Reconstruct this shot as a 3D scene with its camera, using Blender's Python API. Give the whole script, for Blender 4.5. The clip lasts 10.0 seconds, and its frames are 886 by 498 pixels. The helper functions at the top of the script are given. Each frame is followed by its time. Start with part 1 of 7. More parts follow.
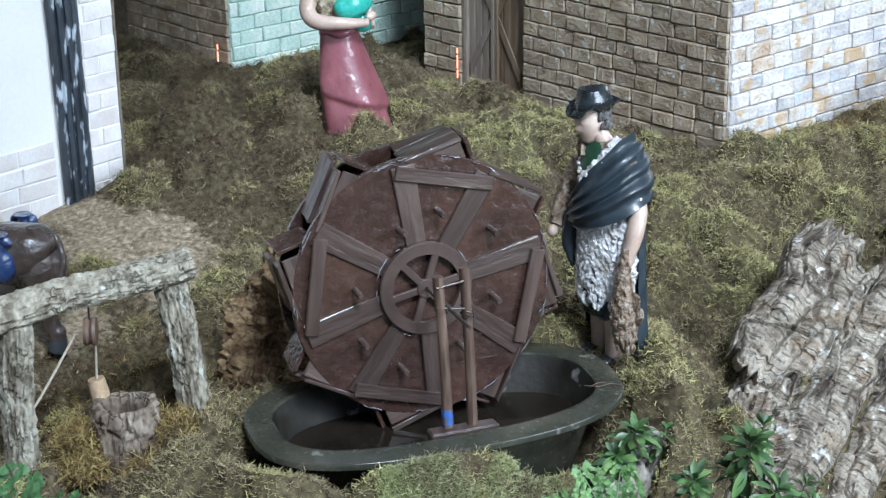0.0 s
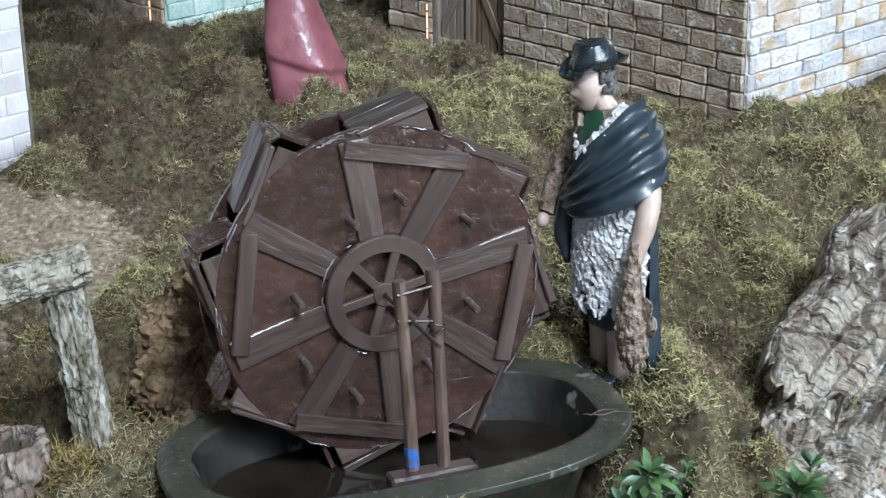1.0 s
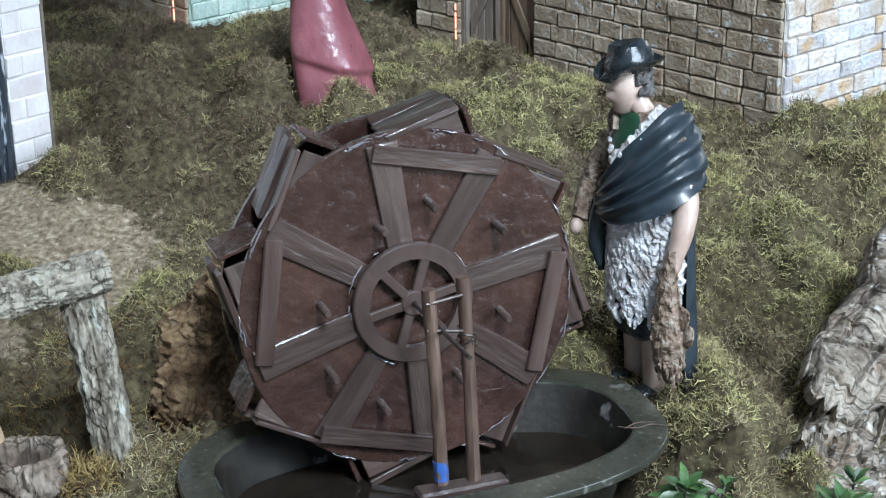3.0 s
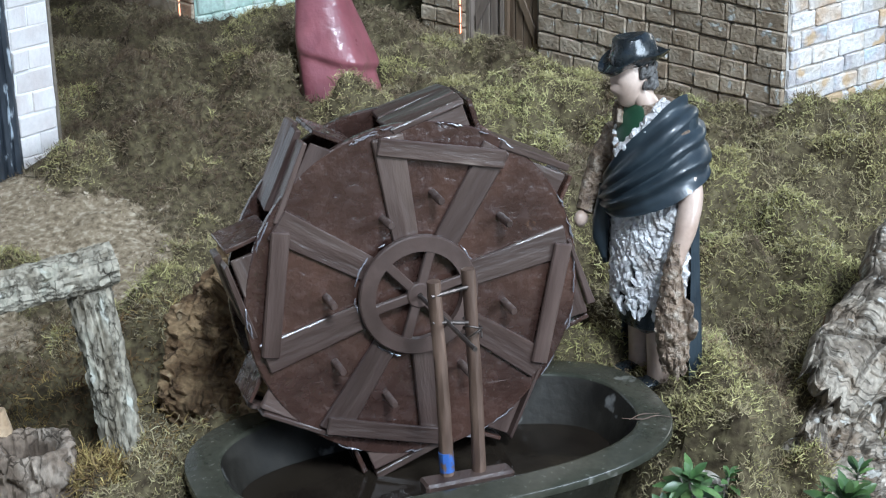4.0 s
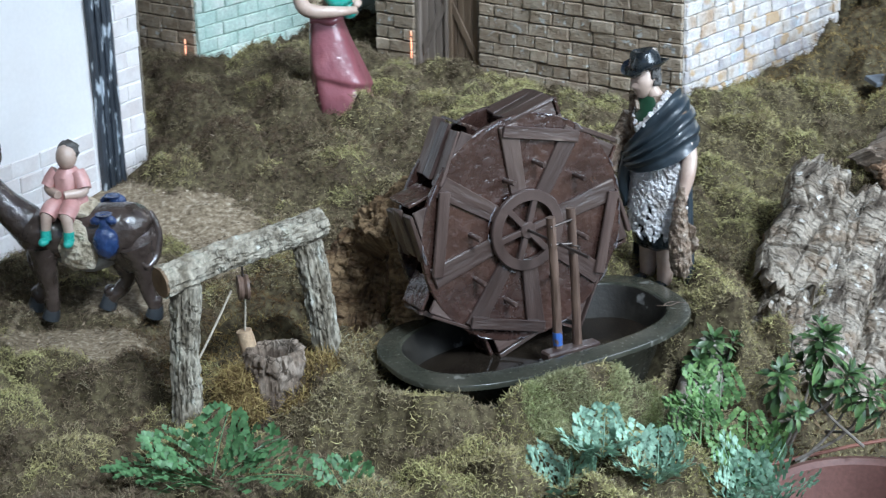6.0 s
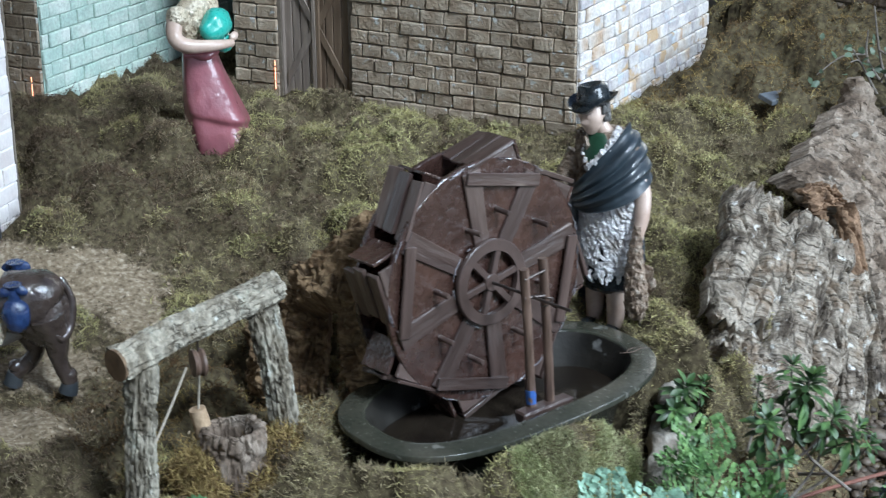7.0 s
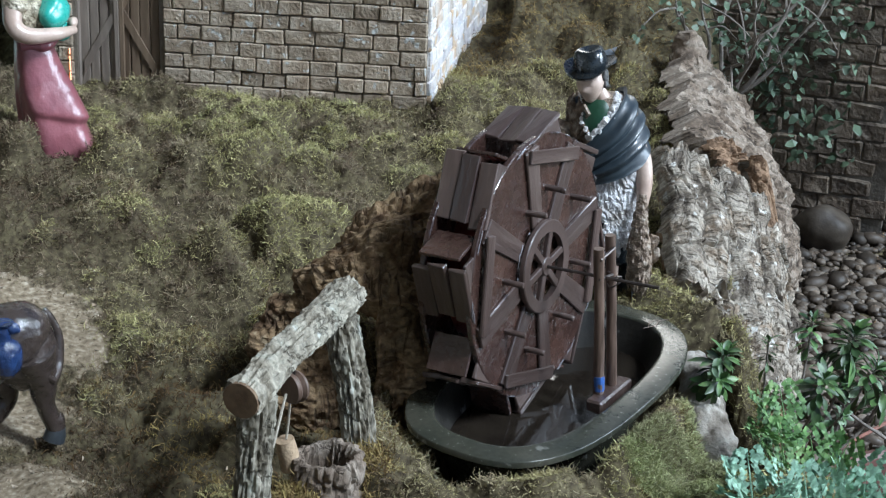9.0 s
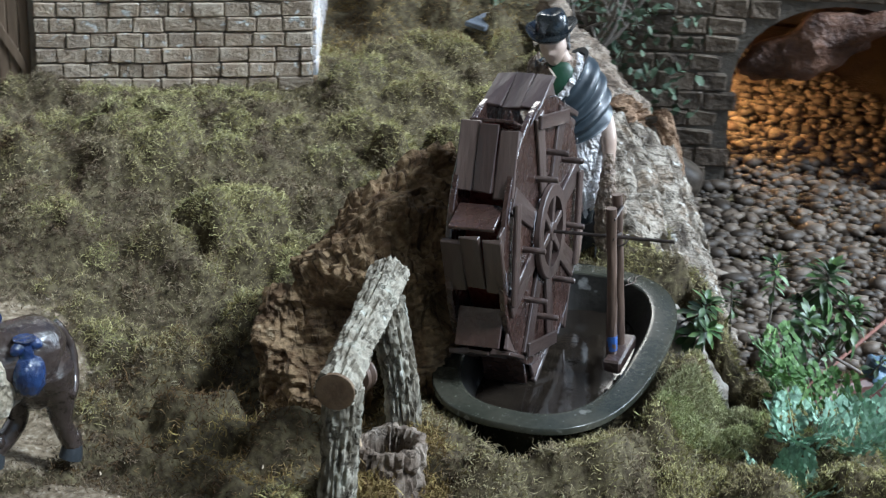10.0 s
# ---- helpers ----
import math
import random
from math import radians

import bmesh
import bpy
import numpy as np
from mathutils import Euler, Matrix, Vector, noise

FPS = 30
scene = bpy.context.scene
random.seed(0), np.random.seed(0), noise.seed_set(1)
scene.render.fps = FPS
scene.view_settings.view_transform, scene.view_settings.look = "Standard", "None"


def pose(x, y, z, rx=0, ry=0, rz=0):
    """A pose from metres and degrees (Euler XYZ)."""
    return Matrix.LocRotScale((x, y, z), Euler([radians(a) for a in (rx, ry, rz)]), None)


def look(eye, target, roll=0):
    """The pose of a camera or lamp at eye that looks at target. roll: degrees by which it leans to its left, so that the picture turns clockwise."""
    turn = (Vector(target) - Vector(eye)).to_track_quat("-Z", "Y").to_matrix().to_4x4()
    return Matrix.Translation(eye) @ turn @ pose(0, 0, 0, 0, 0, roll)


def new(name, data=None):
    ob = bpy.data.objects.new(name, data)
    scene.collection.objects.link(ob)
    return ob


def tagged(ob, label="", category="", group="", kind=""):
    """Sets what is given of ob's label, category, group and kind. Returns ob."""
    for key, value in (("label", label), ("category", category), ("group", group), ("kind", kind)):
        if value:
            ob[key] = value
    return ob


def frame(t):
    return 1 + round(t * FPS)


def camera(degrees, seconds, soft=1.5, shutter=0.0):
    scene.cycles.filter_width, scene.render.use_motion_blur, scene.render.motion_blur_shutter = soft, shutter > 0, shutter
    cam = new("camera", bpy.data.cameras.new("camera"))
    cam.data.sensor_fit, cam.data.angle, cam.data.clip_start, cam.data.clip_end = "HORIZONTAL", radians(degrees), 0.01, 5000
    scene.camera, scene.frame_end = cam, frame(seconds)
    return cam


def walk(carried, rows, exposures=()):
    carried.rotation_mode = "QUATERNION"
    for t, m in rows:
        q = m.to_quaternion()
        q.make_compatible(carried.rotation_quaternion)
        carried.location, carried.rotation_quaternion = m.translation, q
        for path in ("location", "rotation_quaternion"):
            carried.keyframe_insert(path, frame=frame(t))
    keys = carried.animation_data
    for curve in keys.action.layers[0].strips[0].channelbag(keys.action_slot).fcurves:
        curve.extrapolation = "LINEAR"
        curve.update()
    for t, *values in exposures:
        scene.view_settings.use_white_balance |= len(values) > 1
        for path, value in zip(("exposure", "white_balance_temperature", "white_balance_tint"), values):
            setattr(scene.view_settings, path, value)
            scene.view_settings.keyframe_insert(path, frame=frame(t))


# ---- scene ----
cam = camera(25.970, 10.0, soft=1.2, shutter=0.3)
PATH = [
    (0, (0.4786, -1.6427, 0.7865), (0.0736, -0.2991, 0.2568), -0.948),
    (0.5, (0.4707, -1.6278, 0.7730), (0.0869, -0.2774, 0.2448), -0.861),
    (1, (0.3840, -1.2906, 0.6645), (-0.0020, 0.0516, 0.1174), -0.903),
    (1.5, (0.3694, -1.2497, 0.6513), (-0.0275, 0.0913, 0.1091), -1.018),
    (2, (0.3689, -1.2463, 0.6499), (-0.0322, 0.0921, 0.1042), -1.041),
    (2.5, (0.3668, -1.2477, 0.6509), (-0.0359, 0.0906, 0.1060), -0.990),
    (4, (0.3687, -1.2564, 0.6524), (-0.0387, 0.0786, 0.1032), -1.130),
    (4.5, (0.3691, -1.3384, 0.6638), (-0.0374, 0.0010, 0.1247), -1.162),
    (5, (0.3182, -1.5926, 0.7362), (-0.0454, -0.2398, 0.1999), -1.098),
    (5.2, (0.2942, -1.7427, 0.7792), (-0.0372, -0.3803, 0.2463), -0.890),
    (6.3, (0.0134, -2.0133, 0.8443), (-0.0563, -0.6132, 0.3105), -1.112),
    (6.5, (-0.0313, -1.9773, 0.8445), (-0.0415, -0.5740, 0.3147), -0.847),
    (7, (-0.1934, -1.8518, 0.8556), (-0.1145, -0.4558, 0.3127), -0.493),
    (7.5, (-0.3658, -1.7944, 0.8391), (-0.2007, -0.4077, 0.2915), 0.435),
    (8, (-0.6299, -1.7864, 0.8351), (-0.2588, -0.4371, 0.2950), 2.387),
    (8.5, (-0.7619, -1.7130, 0.8091), (-0.2830, -0.3959, 0.2744), 2.460),
    (9, (-0.8293, -1.5442, 0.8032), (-0.2696, -0.2686, 0.2465), 1.847),
    (9.5, (-0.9121, -1.4479, 0.7929), (-0.2766, -0.2166, 0.2183), 1.374),
    (10, (-1.1408, -1.3440, 0.7775), (-0.3291, -0.2153, 0.2142), 1.336),
]
walk(cam, [(t, look(eye, aim, roll)) for t, eye, aim, roll in PATH], [(0.0, 0.67, 5600, 8), (6.5, 0.62, 5600, 8), (8.5, 0.68, 5600, 8), (10.0, 0.84, 5600, 8)])

# ---- world and light ----
world = bpy.data.worlds.new("world")
scene.world = world
world.use_nodes = True
wn, wl = world.node_tree.nodes, world.node_tree.links
sky = wn.new("ShaderNodeTexSky")
sky.sky_type, sky.sun_disc = "NISHITA", False
SUN_AZ, SUN_EL = radians(-54), radians(48)
sky.sun_elevation, sky.sun_rotation = SUN_EL, math.pi / 2 - SUN_AZ
sky.air_density, sky.dust_density = 1.0, 1.0
wl.new(sky.outputs[0], wn["Background"].inputs[0])
wn["Background"].inputs[1].default_value = 0.050
sun = new("sun", bpy.data.lights.new("sun", "SUN"))
sun.data.energy, sun.data.angle, sun.data.color = 2.6, radians(12), (0.92, 0.98, 1.0)
sun_way = Vector((math.cos(SUN_AZ) * math.cos(SUN_EL), math.sin(SUN_AZ) * math.cos(SUN_EL), math.sin(SUN_EL)))
sun.matrix_world = look(sun_way * 4, (0, 0, 0))
# area lamp in an unseen side window, added so light fades to the left
WIN_X, WIN_Y, WIN_Z, WIN_W, WIN_H = 2.75, -0.75, 1.10, 1.7, 1.35
added_side_light = new("added_side_daylight", bpy.data.lights.new("added_side_daylight", "AREA"))
added_side_light.data.shape, added_side_light.data.size, added_side_light.data.size_y = "RECTANGLE", WIN_W, WIN_H
added_side_light.data.energy, added_side_light.data.color = 72.0, (0.90, 0.97, 1.0)
added_side_light.matrix_world = look((WIN_X, WIN_Y, WIN_Z), (WIN_X - 1, WIN_Y, WIN_Z))
# unseen warm source inferred from the basin rim's wet gloss; its window is added
BACK_X, BACK_Y, BACK_Z, BACK_W, BACK_H = 2.35, 3.35, 1.75, 1.8, 0.96
back_light = new("added_back_source", bpy.data.lights.new("added_back_source", "AREA"))
back_light.data.shape, back_light.data.size, back_light.data.size_y = "RECTANGLE", BACK_W, BACK_H
back_light.data.energy, back_light.data.color = 30.0, (1.0, 0.90, 0.74)
back_light.matrix_world = look((BACK_X, BACK_Y, BACK_Z), (BACK_X, BACK_Y - 1, BACK_Z))


# ---- materials ----
def mat(name, colours, scale=40.0, rough=0.7, bump=0.4, fine=220.0, depth=0.002, vary=0.0, stretch=(1, 1, 1),
        metal=0.0, island=False, spec=0.5, rough_vary=0.15, speck=None, coat=0.0, detail=8.0, grain=0.2):
    """A surface of several colours mixed by broad noise, with fine grain, uneven gloss and relief."""
    m = bpy.data.materials.new(name)
    m.use_nodes = True
    n, l = m.node_tree.nodes, m.node_tree.links
    b = n["Principled BSDF"]
    co = n.new("ShaderNodeTexCoord")
    mp = n.new("ShaderNodeMapping")
    mp.inputs["Scale"].default_value = stretch
    l.new(co.outputs["Object"], mp.inputs[0])
    where = mp.outputs[0]
    if vary:
        rnd = n.new("ShaderNodeNewGeometry").outputs["Random Per Island"] if island else n.new("ShaderNodeObjectInfo").outputs["Random"]
        if not island:
            off = n.new("ShaderNodeVectorMath")
            off.operation = "ADD"
            sc = n.new("ShaderNodeMath")
            sc.operation = "MULTIPLY"
            sc.inputs[1].default_value = 7.0
            l.new(rnd, sc.inputs[0])
            l.new(where, off.inputs[0])
            l.new(sc.outputs[0], off.inputs[1])
            where = off.outputs[0]
    big = n.new("ShaderNodeTexNoise")
    big.inputs["Scale"].default_value, big.inputs["Detail"].default_value = scale, detail
    l.new(where, big.inputs[0])
    ramp = n.new("ShaderNodeValToRGB")
    while len(ramp.color_ramp.elements) < len(colours):
        ramp.color_ramp.elements.new(0.5)
    for k, c in enumerate(colours):
        e = ramp.color_ramp.elements[k]
        e.position = 0.3 + 0.4 * k / max(1, len(colours) - 1)
        e.color = (*c, 1)
    l.new(big.outputs["Fac"], ramp.inputs[0])
    small = n.new("ShaderNodeTexNoise")
    small.inputs["Scale"].default_value, small.inputs["Detail"].default_value = fine, 6.0
    l.new(where, small.inputs[0])
    hsv = n.new("ShaderNodeHueSaturation")
    l.new(ramp.outputs[0], hsv.inputs["Color"])
    val = n.new("ShaderNodeMapRange")
    val.inputs["From Min"].default_value, val.inputs["From Max"].default_value = 0.25, 0.75
    val.inputs["To Min"].default_value, val.inputs["To Max"].default_value = 1 - grain, 1 + grain
    l.new(small.outputs["Fac"], val.inputs[0])
    value = val.outputs[0]
    if vary:
        vr = n.new("ShaderNodeMapRange")
        vr.inputs["To Min"].default_value, vr.inputs["To Max"].default_value = 1 - vary, 1 + vary
        l.new(rnd, vr.inputs[0])
        mul = n.new("ShaderNodeMath")
        mul.operation = "MULTIPLY"
        l.new(value, mul.inputs[0])
        l.new(vr.outputs[0], mul.inputs[1])
        value = mul.outputs[0]
    l.new(value, hsv.inputs["Value"])
    colour = hsv.outputs[0]
    if speck:
        tint, size, much = speck
        sp = n.new("ShaderNodeTexNoise")
        sp.inputs["Scale"].default_value, sp.inputs["Detail"].default_value = size, 4.0
        l.new(where, sp.inputs[0])
        cut = n.new("ShaderNodeMapRange")
        cut.inputs["From Min"].default_value, cut.inputs["From Max"].default_value = 1 - much, 1 - much + 0.06
        l.new(sp.outputs["Fac"], cut.inputs[0])
        mix = n.new("ShaderNodeMix")
        mix.data_type = "RGBA"
        mix.inputs[7].default_value = (*tint, 1)
        l.new(cut.outputs[0], mix.inputs[0])
        l.new(colour, mix.inputs[6])
        colour = mix.outputs[2]
    l.new(colour, b.inputs["Base Color"])
    rr = n.new("ShaderNodeMapRange")
    rr.inputs["To Min"].default_value, rr.inputs["To Max"].default_value = max(0.03, rough - rough_vary), min(1, rough + rough_vary)
    l.new(small.outputs["Fac"], rr.inputs[0])
    l.new(rr.outputs[0], b.inputs["Roughness"])
    b.inputs["Metallic"].default_value = metal
    b.inputs["Specular IOR Level"].default_value = spec
    b.inputs["Coat Weight"].default_value = coat
    b.inputs["Coat Roughness"].default_value = 0.12
    if bump:
        bp = n.new("ShaderNodeBump")
        bp.inputs["Strength"].default_value, bp.inputs["Distance"].default_value = bump, depth
        add = n.new("ShaderNodeMath")
        l.new(big.outputs["Fac"], add.inputs[0])
        l.new(small.outputs["Fac"], add.inputs[1])
        l.new(add.outputs[0], bp.inputs["Height"])
        l.new(bp.outputs[0], b.inputs["Normal"])
        l.new(bp.outputs[0], b.inputs["Coat Normal"])
    return m


def bark(name, colours, scale=45.0, crack=(0.035, 0.026, 0.018), stretch=(1, 1, 0.4), wide=0.10, lichen=None, grain=0.42, fine=220, rough=0.0024, dark=0.18):
    """Rough bark: plates of several colours parted by dark cracks, with fine flaky grain."""
    m = mat(name, colours, scale, 0.95, 0.9, fine, rough, grain=grain, stretch=stretch, speck=lichen)
    n, l = m.node_tree.nodes, m.node_tree.links
    b = n["Principled BSDF"]
    b.inputs["Specular IOR Level"].default_value = 0.2
    base = b.inputs["Base Color"].links[0].from_socket
    where = n["Mapping"].outputs[0]
    bend = n.new("ShaderNodeTexNoise")
    bend.inputs["Scale"].default_value, bend.inputs["Detail"].default_value = 38.0, 8.0
    l.new(where, bend.inputs[0])
    add = n.new("ShaderNodeVectorMath")
    add.operation = "MULTIPLY_ADD"
    add.inputs[1].default_value = (0.09, 0.09, 0.09)
    l.new(bend.outputs["Color"], add.inputs[0])
    l.new(where, add.inputs[2])
    vo = n.new("ShaderNodeTexVoronoi")
    vo.feature = "DISTANCE_TO_EDGE"
    vo.inputs["Scale"].default_value = 48.0
    l.new(add.outputs[0], vo.inputs["Vector"])
    cut = n.new("ShaderNodeMapRange")
    cut.inputs["From Max"].default_value = wide
    worn = n.new("ShaderNodeMapRange")
    worn.inputs["From Min"].default_value, worn.inputs["From Max"].default_value = 0.42, 0.62
    worn.inputs["To Max"].default_value = wide * 1.2
    l.new(bend.outputs["Fac"], worn.inputs[0])
    sum_ = n.new("ShaderNodeMath")
    l.new(vo.outputs["Distance"], sum_.inputs[0])
    l.new(worn.outputs[0], sum_.inputs[1])
    l.new(sum_.outputs[0], cut.inputs[0])
    mix = n.new("ShaderNodeMix")
    mix.data_type = "RGBA"
    mix.inputs[6].default_value = (*crack, 1)
    cut.inputs["To Min"].default_value = dark
    l.new(cut.outputs[0], mix.inputs[0])
    l.new(base, mix.inputs[7])
    l.new(mix.outputs[2], b.inputs["Base Color"])
    bp = n.new("ShaderNodeBump")
    bp.inputs["Strength"].default_value, bp.inputs["Distance"].default_value = 0.7, 0.002
    l.new(cut.outputs[0], bp.inputs["Height"])
    l.new(b.inputs["Normal"].links[0].from_socket, bp.inputs["Normal"])
    l.new(bp.outputs[0], b.inputs["Normal"])
    return m


def cork(name, colours, crack, lichen, line=340.0, plain=0.22):
    """Cork bark: broad blotches, fine dark cross lines along its rings, long cracks and pale lichen, laid by the bark's own axes."""
    m = mat(name, colours, 24, 0.95, 0.8, 240, 0.003, grain=0.36, speck=lichen, detail=9.0)
    n, l = m.node_tree.nodes, m.node_tree.links
    b = n["Principled BSDF"]
    b.inputs["Specular IOR Level"].default_value = 0.25
    base = b.inputs["Base Color"].links[0].from_socket
    at = n.new("ShaderNodeAttribute")
    at.attribute_name = "bark"

    def lines(stretch, low, high, detail=7.0):
        mp = n.new("ShaderNodeMapping")
        mp.inputs["Scale"].default_value = stretch
        l.new(at.outputs["Vector"], mp.inputs[0])
        t = n.new("ShaderNodeTexNoise")
        t.inputs["Scale"].default_value, t.inputs["Detail"].default_value, t.inputs["Distortion"].default_value = 1.0, detail, 0.6
        l.new(mp.outputs[0], t.inputs[0])
        r = n.new("ShaderNodeMapRange")
        r.inputs["From Min"].default_value, r.inputs["From Max"].default_value = low, high
        l.new(t.outputs["Fac"], r.inputs[0])
        return r.outputs[0]

    rings, cracks, worn = lines((42, line, 1), 0.34, 0.48), lines((150, 26, 1), 0.35, 0.44), lines((45, 45, 1), 0.38, 0.58)
    most = n.new("ShaderNodeMath")
    most.operation = "MAXIMUM"
    scale = n.new("ShaderNodeMath")
    scale.operation = "MULTIPLY"
    scale.inputs[1].default_value = 1.0 - plain
    l.new(worn, scale.inputs[0])
    l.new(rings, most.inputs[0])
    l.new(scale.outputs[0], most.inputs[1])
    mul = n.new("ShaderNodeMath")
    mul.operation = "MULTIPLY"
    l.new(most.outputs[0], mul.inputs[0])
    l.new(cracks, mul.inputs[1])
    mix = n.new("ShaderNodeMix")
    mix.data_type = "RGBA"
    mix.inputs[6].default_value = (*crack, 1)
    keep = n.new("ShaderNodeMapRange")
    keep.inputs["To Min"].default_value = 0.22
    l.new(mul.outputs[0], keep.inputs[0])
    l.new(keep.outputs[0], mix.inputs[0])
    l.new(base, mix.inputs[7])
    l.new(mix.outputs[2], b.inputs["Base Color"])
    bp = n.new("ShaderNodeBump")
    bp.inputs["Strength"].default_value, bp.inputs["Distance"].default_value = 0.9, 0.0022
    l.new(mul.outputs[0], bp.inputs["Height"])
    l.new(b.inputs["Normal"].links[0].from_socket, bp.inputs["Normal"])
    l.new(bp.outputs[0], b.inputs["Normal"])
    return m


def glow(name, colour, strength):
    m = bpy.data.materials.new(name)
    m.use_nodes = True
    b = m.node_tree.nodes["Principled BSDF"]
    b.inputs["Emission Color"].default_value, b.inputs["Emission Strength"].default_value = (*colour, 1), strength
    return m




def earth_mat():
    """Sand where the ground is bare, dark moss bed elsewhere, with a ragged border."""
    m = bpy.data.materials.new("sand and moss bed")
    m.use_nodes = True
    n, l = m.node_tree.nodes, m.node_tree.links
    b = n["Principled BSDF"]
    b.inputs["Roughness"].default_value, b.inputs["Specular IOR Level"].default_value = 0.95, 0.15
    at = n.new("ShaderNodeAttribute")
    at.attribute_name = "bare"
    co = n.new("ShaderNodeTexCoord")

    def tex(scale, detail=8.0):
        t = n.new("ShaderNodeTexNoise")
        t.inputs["Scale"].default_value, t.inputs["Detail"].default_value = scale, detail
        l.new(co.outputs["Object"], t.inputs[0])
        return t.outputs["Fac"]

    def ramp(src, colours):
        q = n.new("ShaderNodeValToRGB")
        while len(q.color_ramp.elements) < len(colours):
            q.color_ramp.elements.new(0.5)
        for k, c in enumerate(colours):
            q.color_ramp.elements[k].position, q.color_ramp.elements[k].color = 0.3 + 0.4 * k / (len(colours) - 1), (*c, 1)
        l.new(src, q.inputs[0])
        return q.outputs[0]

    sand = ramp(tex(150, 14.0), [(0.11, 0.084, 0.055), (0.20, 0.155, 0.102), (0.28, 0.225, 0.155), (0.42, 0.36, 0.27)])
    bed = ramp(tex(120, 14.0), [(0.035, 0.026, 0.016), (0.08, 0.064, 0.036), (0.14, 0.118, 0.064)])
    add = n.new("ShaderNodeMath")
    l.new(at.outputs["Fac"], add.inputs[0])
    wob = n.new("ShaderNodeMapRange")
    wob.inputs["To Min"].default_value, wob.inputs["To Max"].default_value = -0.42, 0.42
    l.new(tex(60), wob.inputs[0])
    l.new(wob.outputs[0], add.inputs[1])
    cut = n.new("ShaderNodeMapRange")
    cut.inputs["From Min"].default_value, cut.inputs["From Max"].default_value = 0.38, 0.52
    l.new(add.outputs[0], cut.inputs[0])
    mix = n.new("ShaderNodeMix")
    mix.data_type = "RGBA"
    l.new(cut.outputs[0], mix.inputs[0])
    l.new(bed, mix.inputs[6])
    l.new(sand, mix.inputs[7])
    l.new(mix.outputs[2], b.inputs["Base Color"])
    bp = n.new("ShaderNodeBump")
    bp.inputs["Strength"].default_value, bp.inputs["Distance"].default_value = 0.8, 0.004
    l.new(tex(90, 14.0), bp.inputs["Height"])
    l.new(bp.outputs[0], b.inputs["Normal"])
    return m


earth = earth_mat()
def moss_mat(name, colours, vary=0.40):
    """Moss strands: the clump's own colour, with each strand lighter or darker and its tip paler."""
    m = bpy.data.materials.new(name)
    m.use_nodes = True
    n, l = m.node_tree.nodes, m.node_tree.links
    b = n["Principled BSDF"]
    b.inputs["Roughness"].default_value, b.inputs["Specular IOR Level"].default_value = 0.85, 0.2
    at = n.new("ShaderNodeAttribute")
    at.attribute_name = "clump"
    ramp = n.new("ShaderNodeValToRGB")
    while len(ramp.color_ramp.elements) < len(colours):
        ramp.color_ramp.elements.new(0.5)
    for k, c in enumerate(colours):
        ramp.color_ramp.elements[k].position, ramp.color_ramp.elements[k].color = k / (len(colours) - 1), (*c, 1)
    l.new(at.outputs["Fac"], ramp.inputs[0])
    rnd = n.new("ShaderNodeNewGeometry").outputs["Random Per Island"]
    v = n.new("ShaderNodeMapRange")
    v.inputs["To Min"].default_value, v.inputs["To Max"].default_value = 1 - vary, 1 + vary
    l.new(rnd, v.inputs[0])
    h = n.new("ShaderNodeMapRange")
    h.inputs["To Min"].default_value, h.inputs["To Max"].default_value = 0.488, 0.512
    l.new(rnd, h.inputs[0])
    hsv = n.new("ShaderNodeHueSaturation")
    l.new(ramp.outputs[0], hsv.inputs["Color"])
    l.new(v.outputs[0], hsv.inputs["Value"])
    l.new(h.outputs[0], hsv.inputs["Hue"])
    l.new(hsv.outputs[0], b.inputs["Base Color"])
    return m


moss_olive = moss_mat("olive moss", [(0.13, 0.094, 0.062), (0.21, 0.16, 0.105), (0.31, 0.26, 0.15), (0.39, 0.34, 0.155), (0.31, 0.285, 0.12), (0.46, 0.41, 0.20), (0.28, 0.27, 0.11), (0.51, 0.44, 0.26)])
moss_pale = moss_mat("pale green moss", [(0.20, 0.185, 0.10), (0.38, 0.38, 0.20), (0.29, 0.32, 0.13), (0.44, 0.42, 0.25)])
moss_straw = moss_mat("dry straw moss", [(0.24, 0.20, 0.13), (0.40, 0.36, 0.24), (0.20, 0.17, 0.12)])
moss_rust = moss_mat("rusty moss", [(0.11, 0.066, 0.03), (0.20, 0.135, 0.055), (0.30, 0.22, 0.085), (0.25, 0.20, 0.085)])
moss_brown = moss_mat("brown moss", [(0.10, 0.067, 0.039), (0.19, 0.136, 0.079), (0.30, 0.232, 0.138)])
wheel_wood = mat("dark brown painted wood", [(0.029, 0.015, 0.012), (0.048, 0.025, 0.019), (0.075, 0.038, 0.027)], 16, 0.26, 0.8, 110, 0.0020, vary=0.15, rough_vary=0.2, coat=0.8, speck=((0.15, 0.085, 0.05), 46, 0.30), grain=0.14)
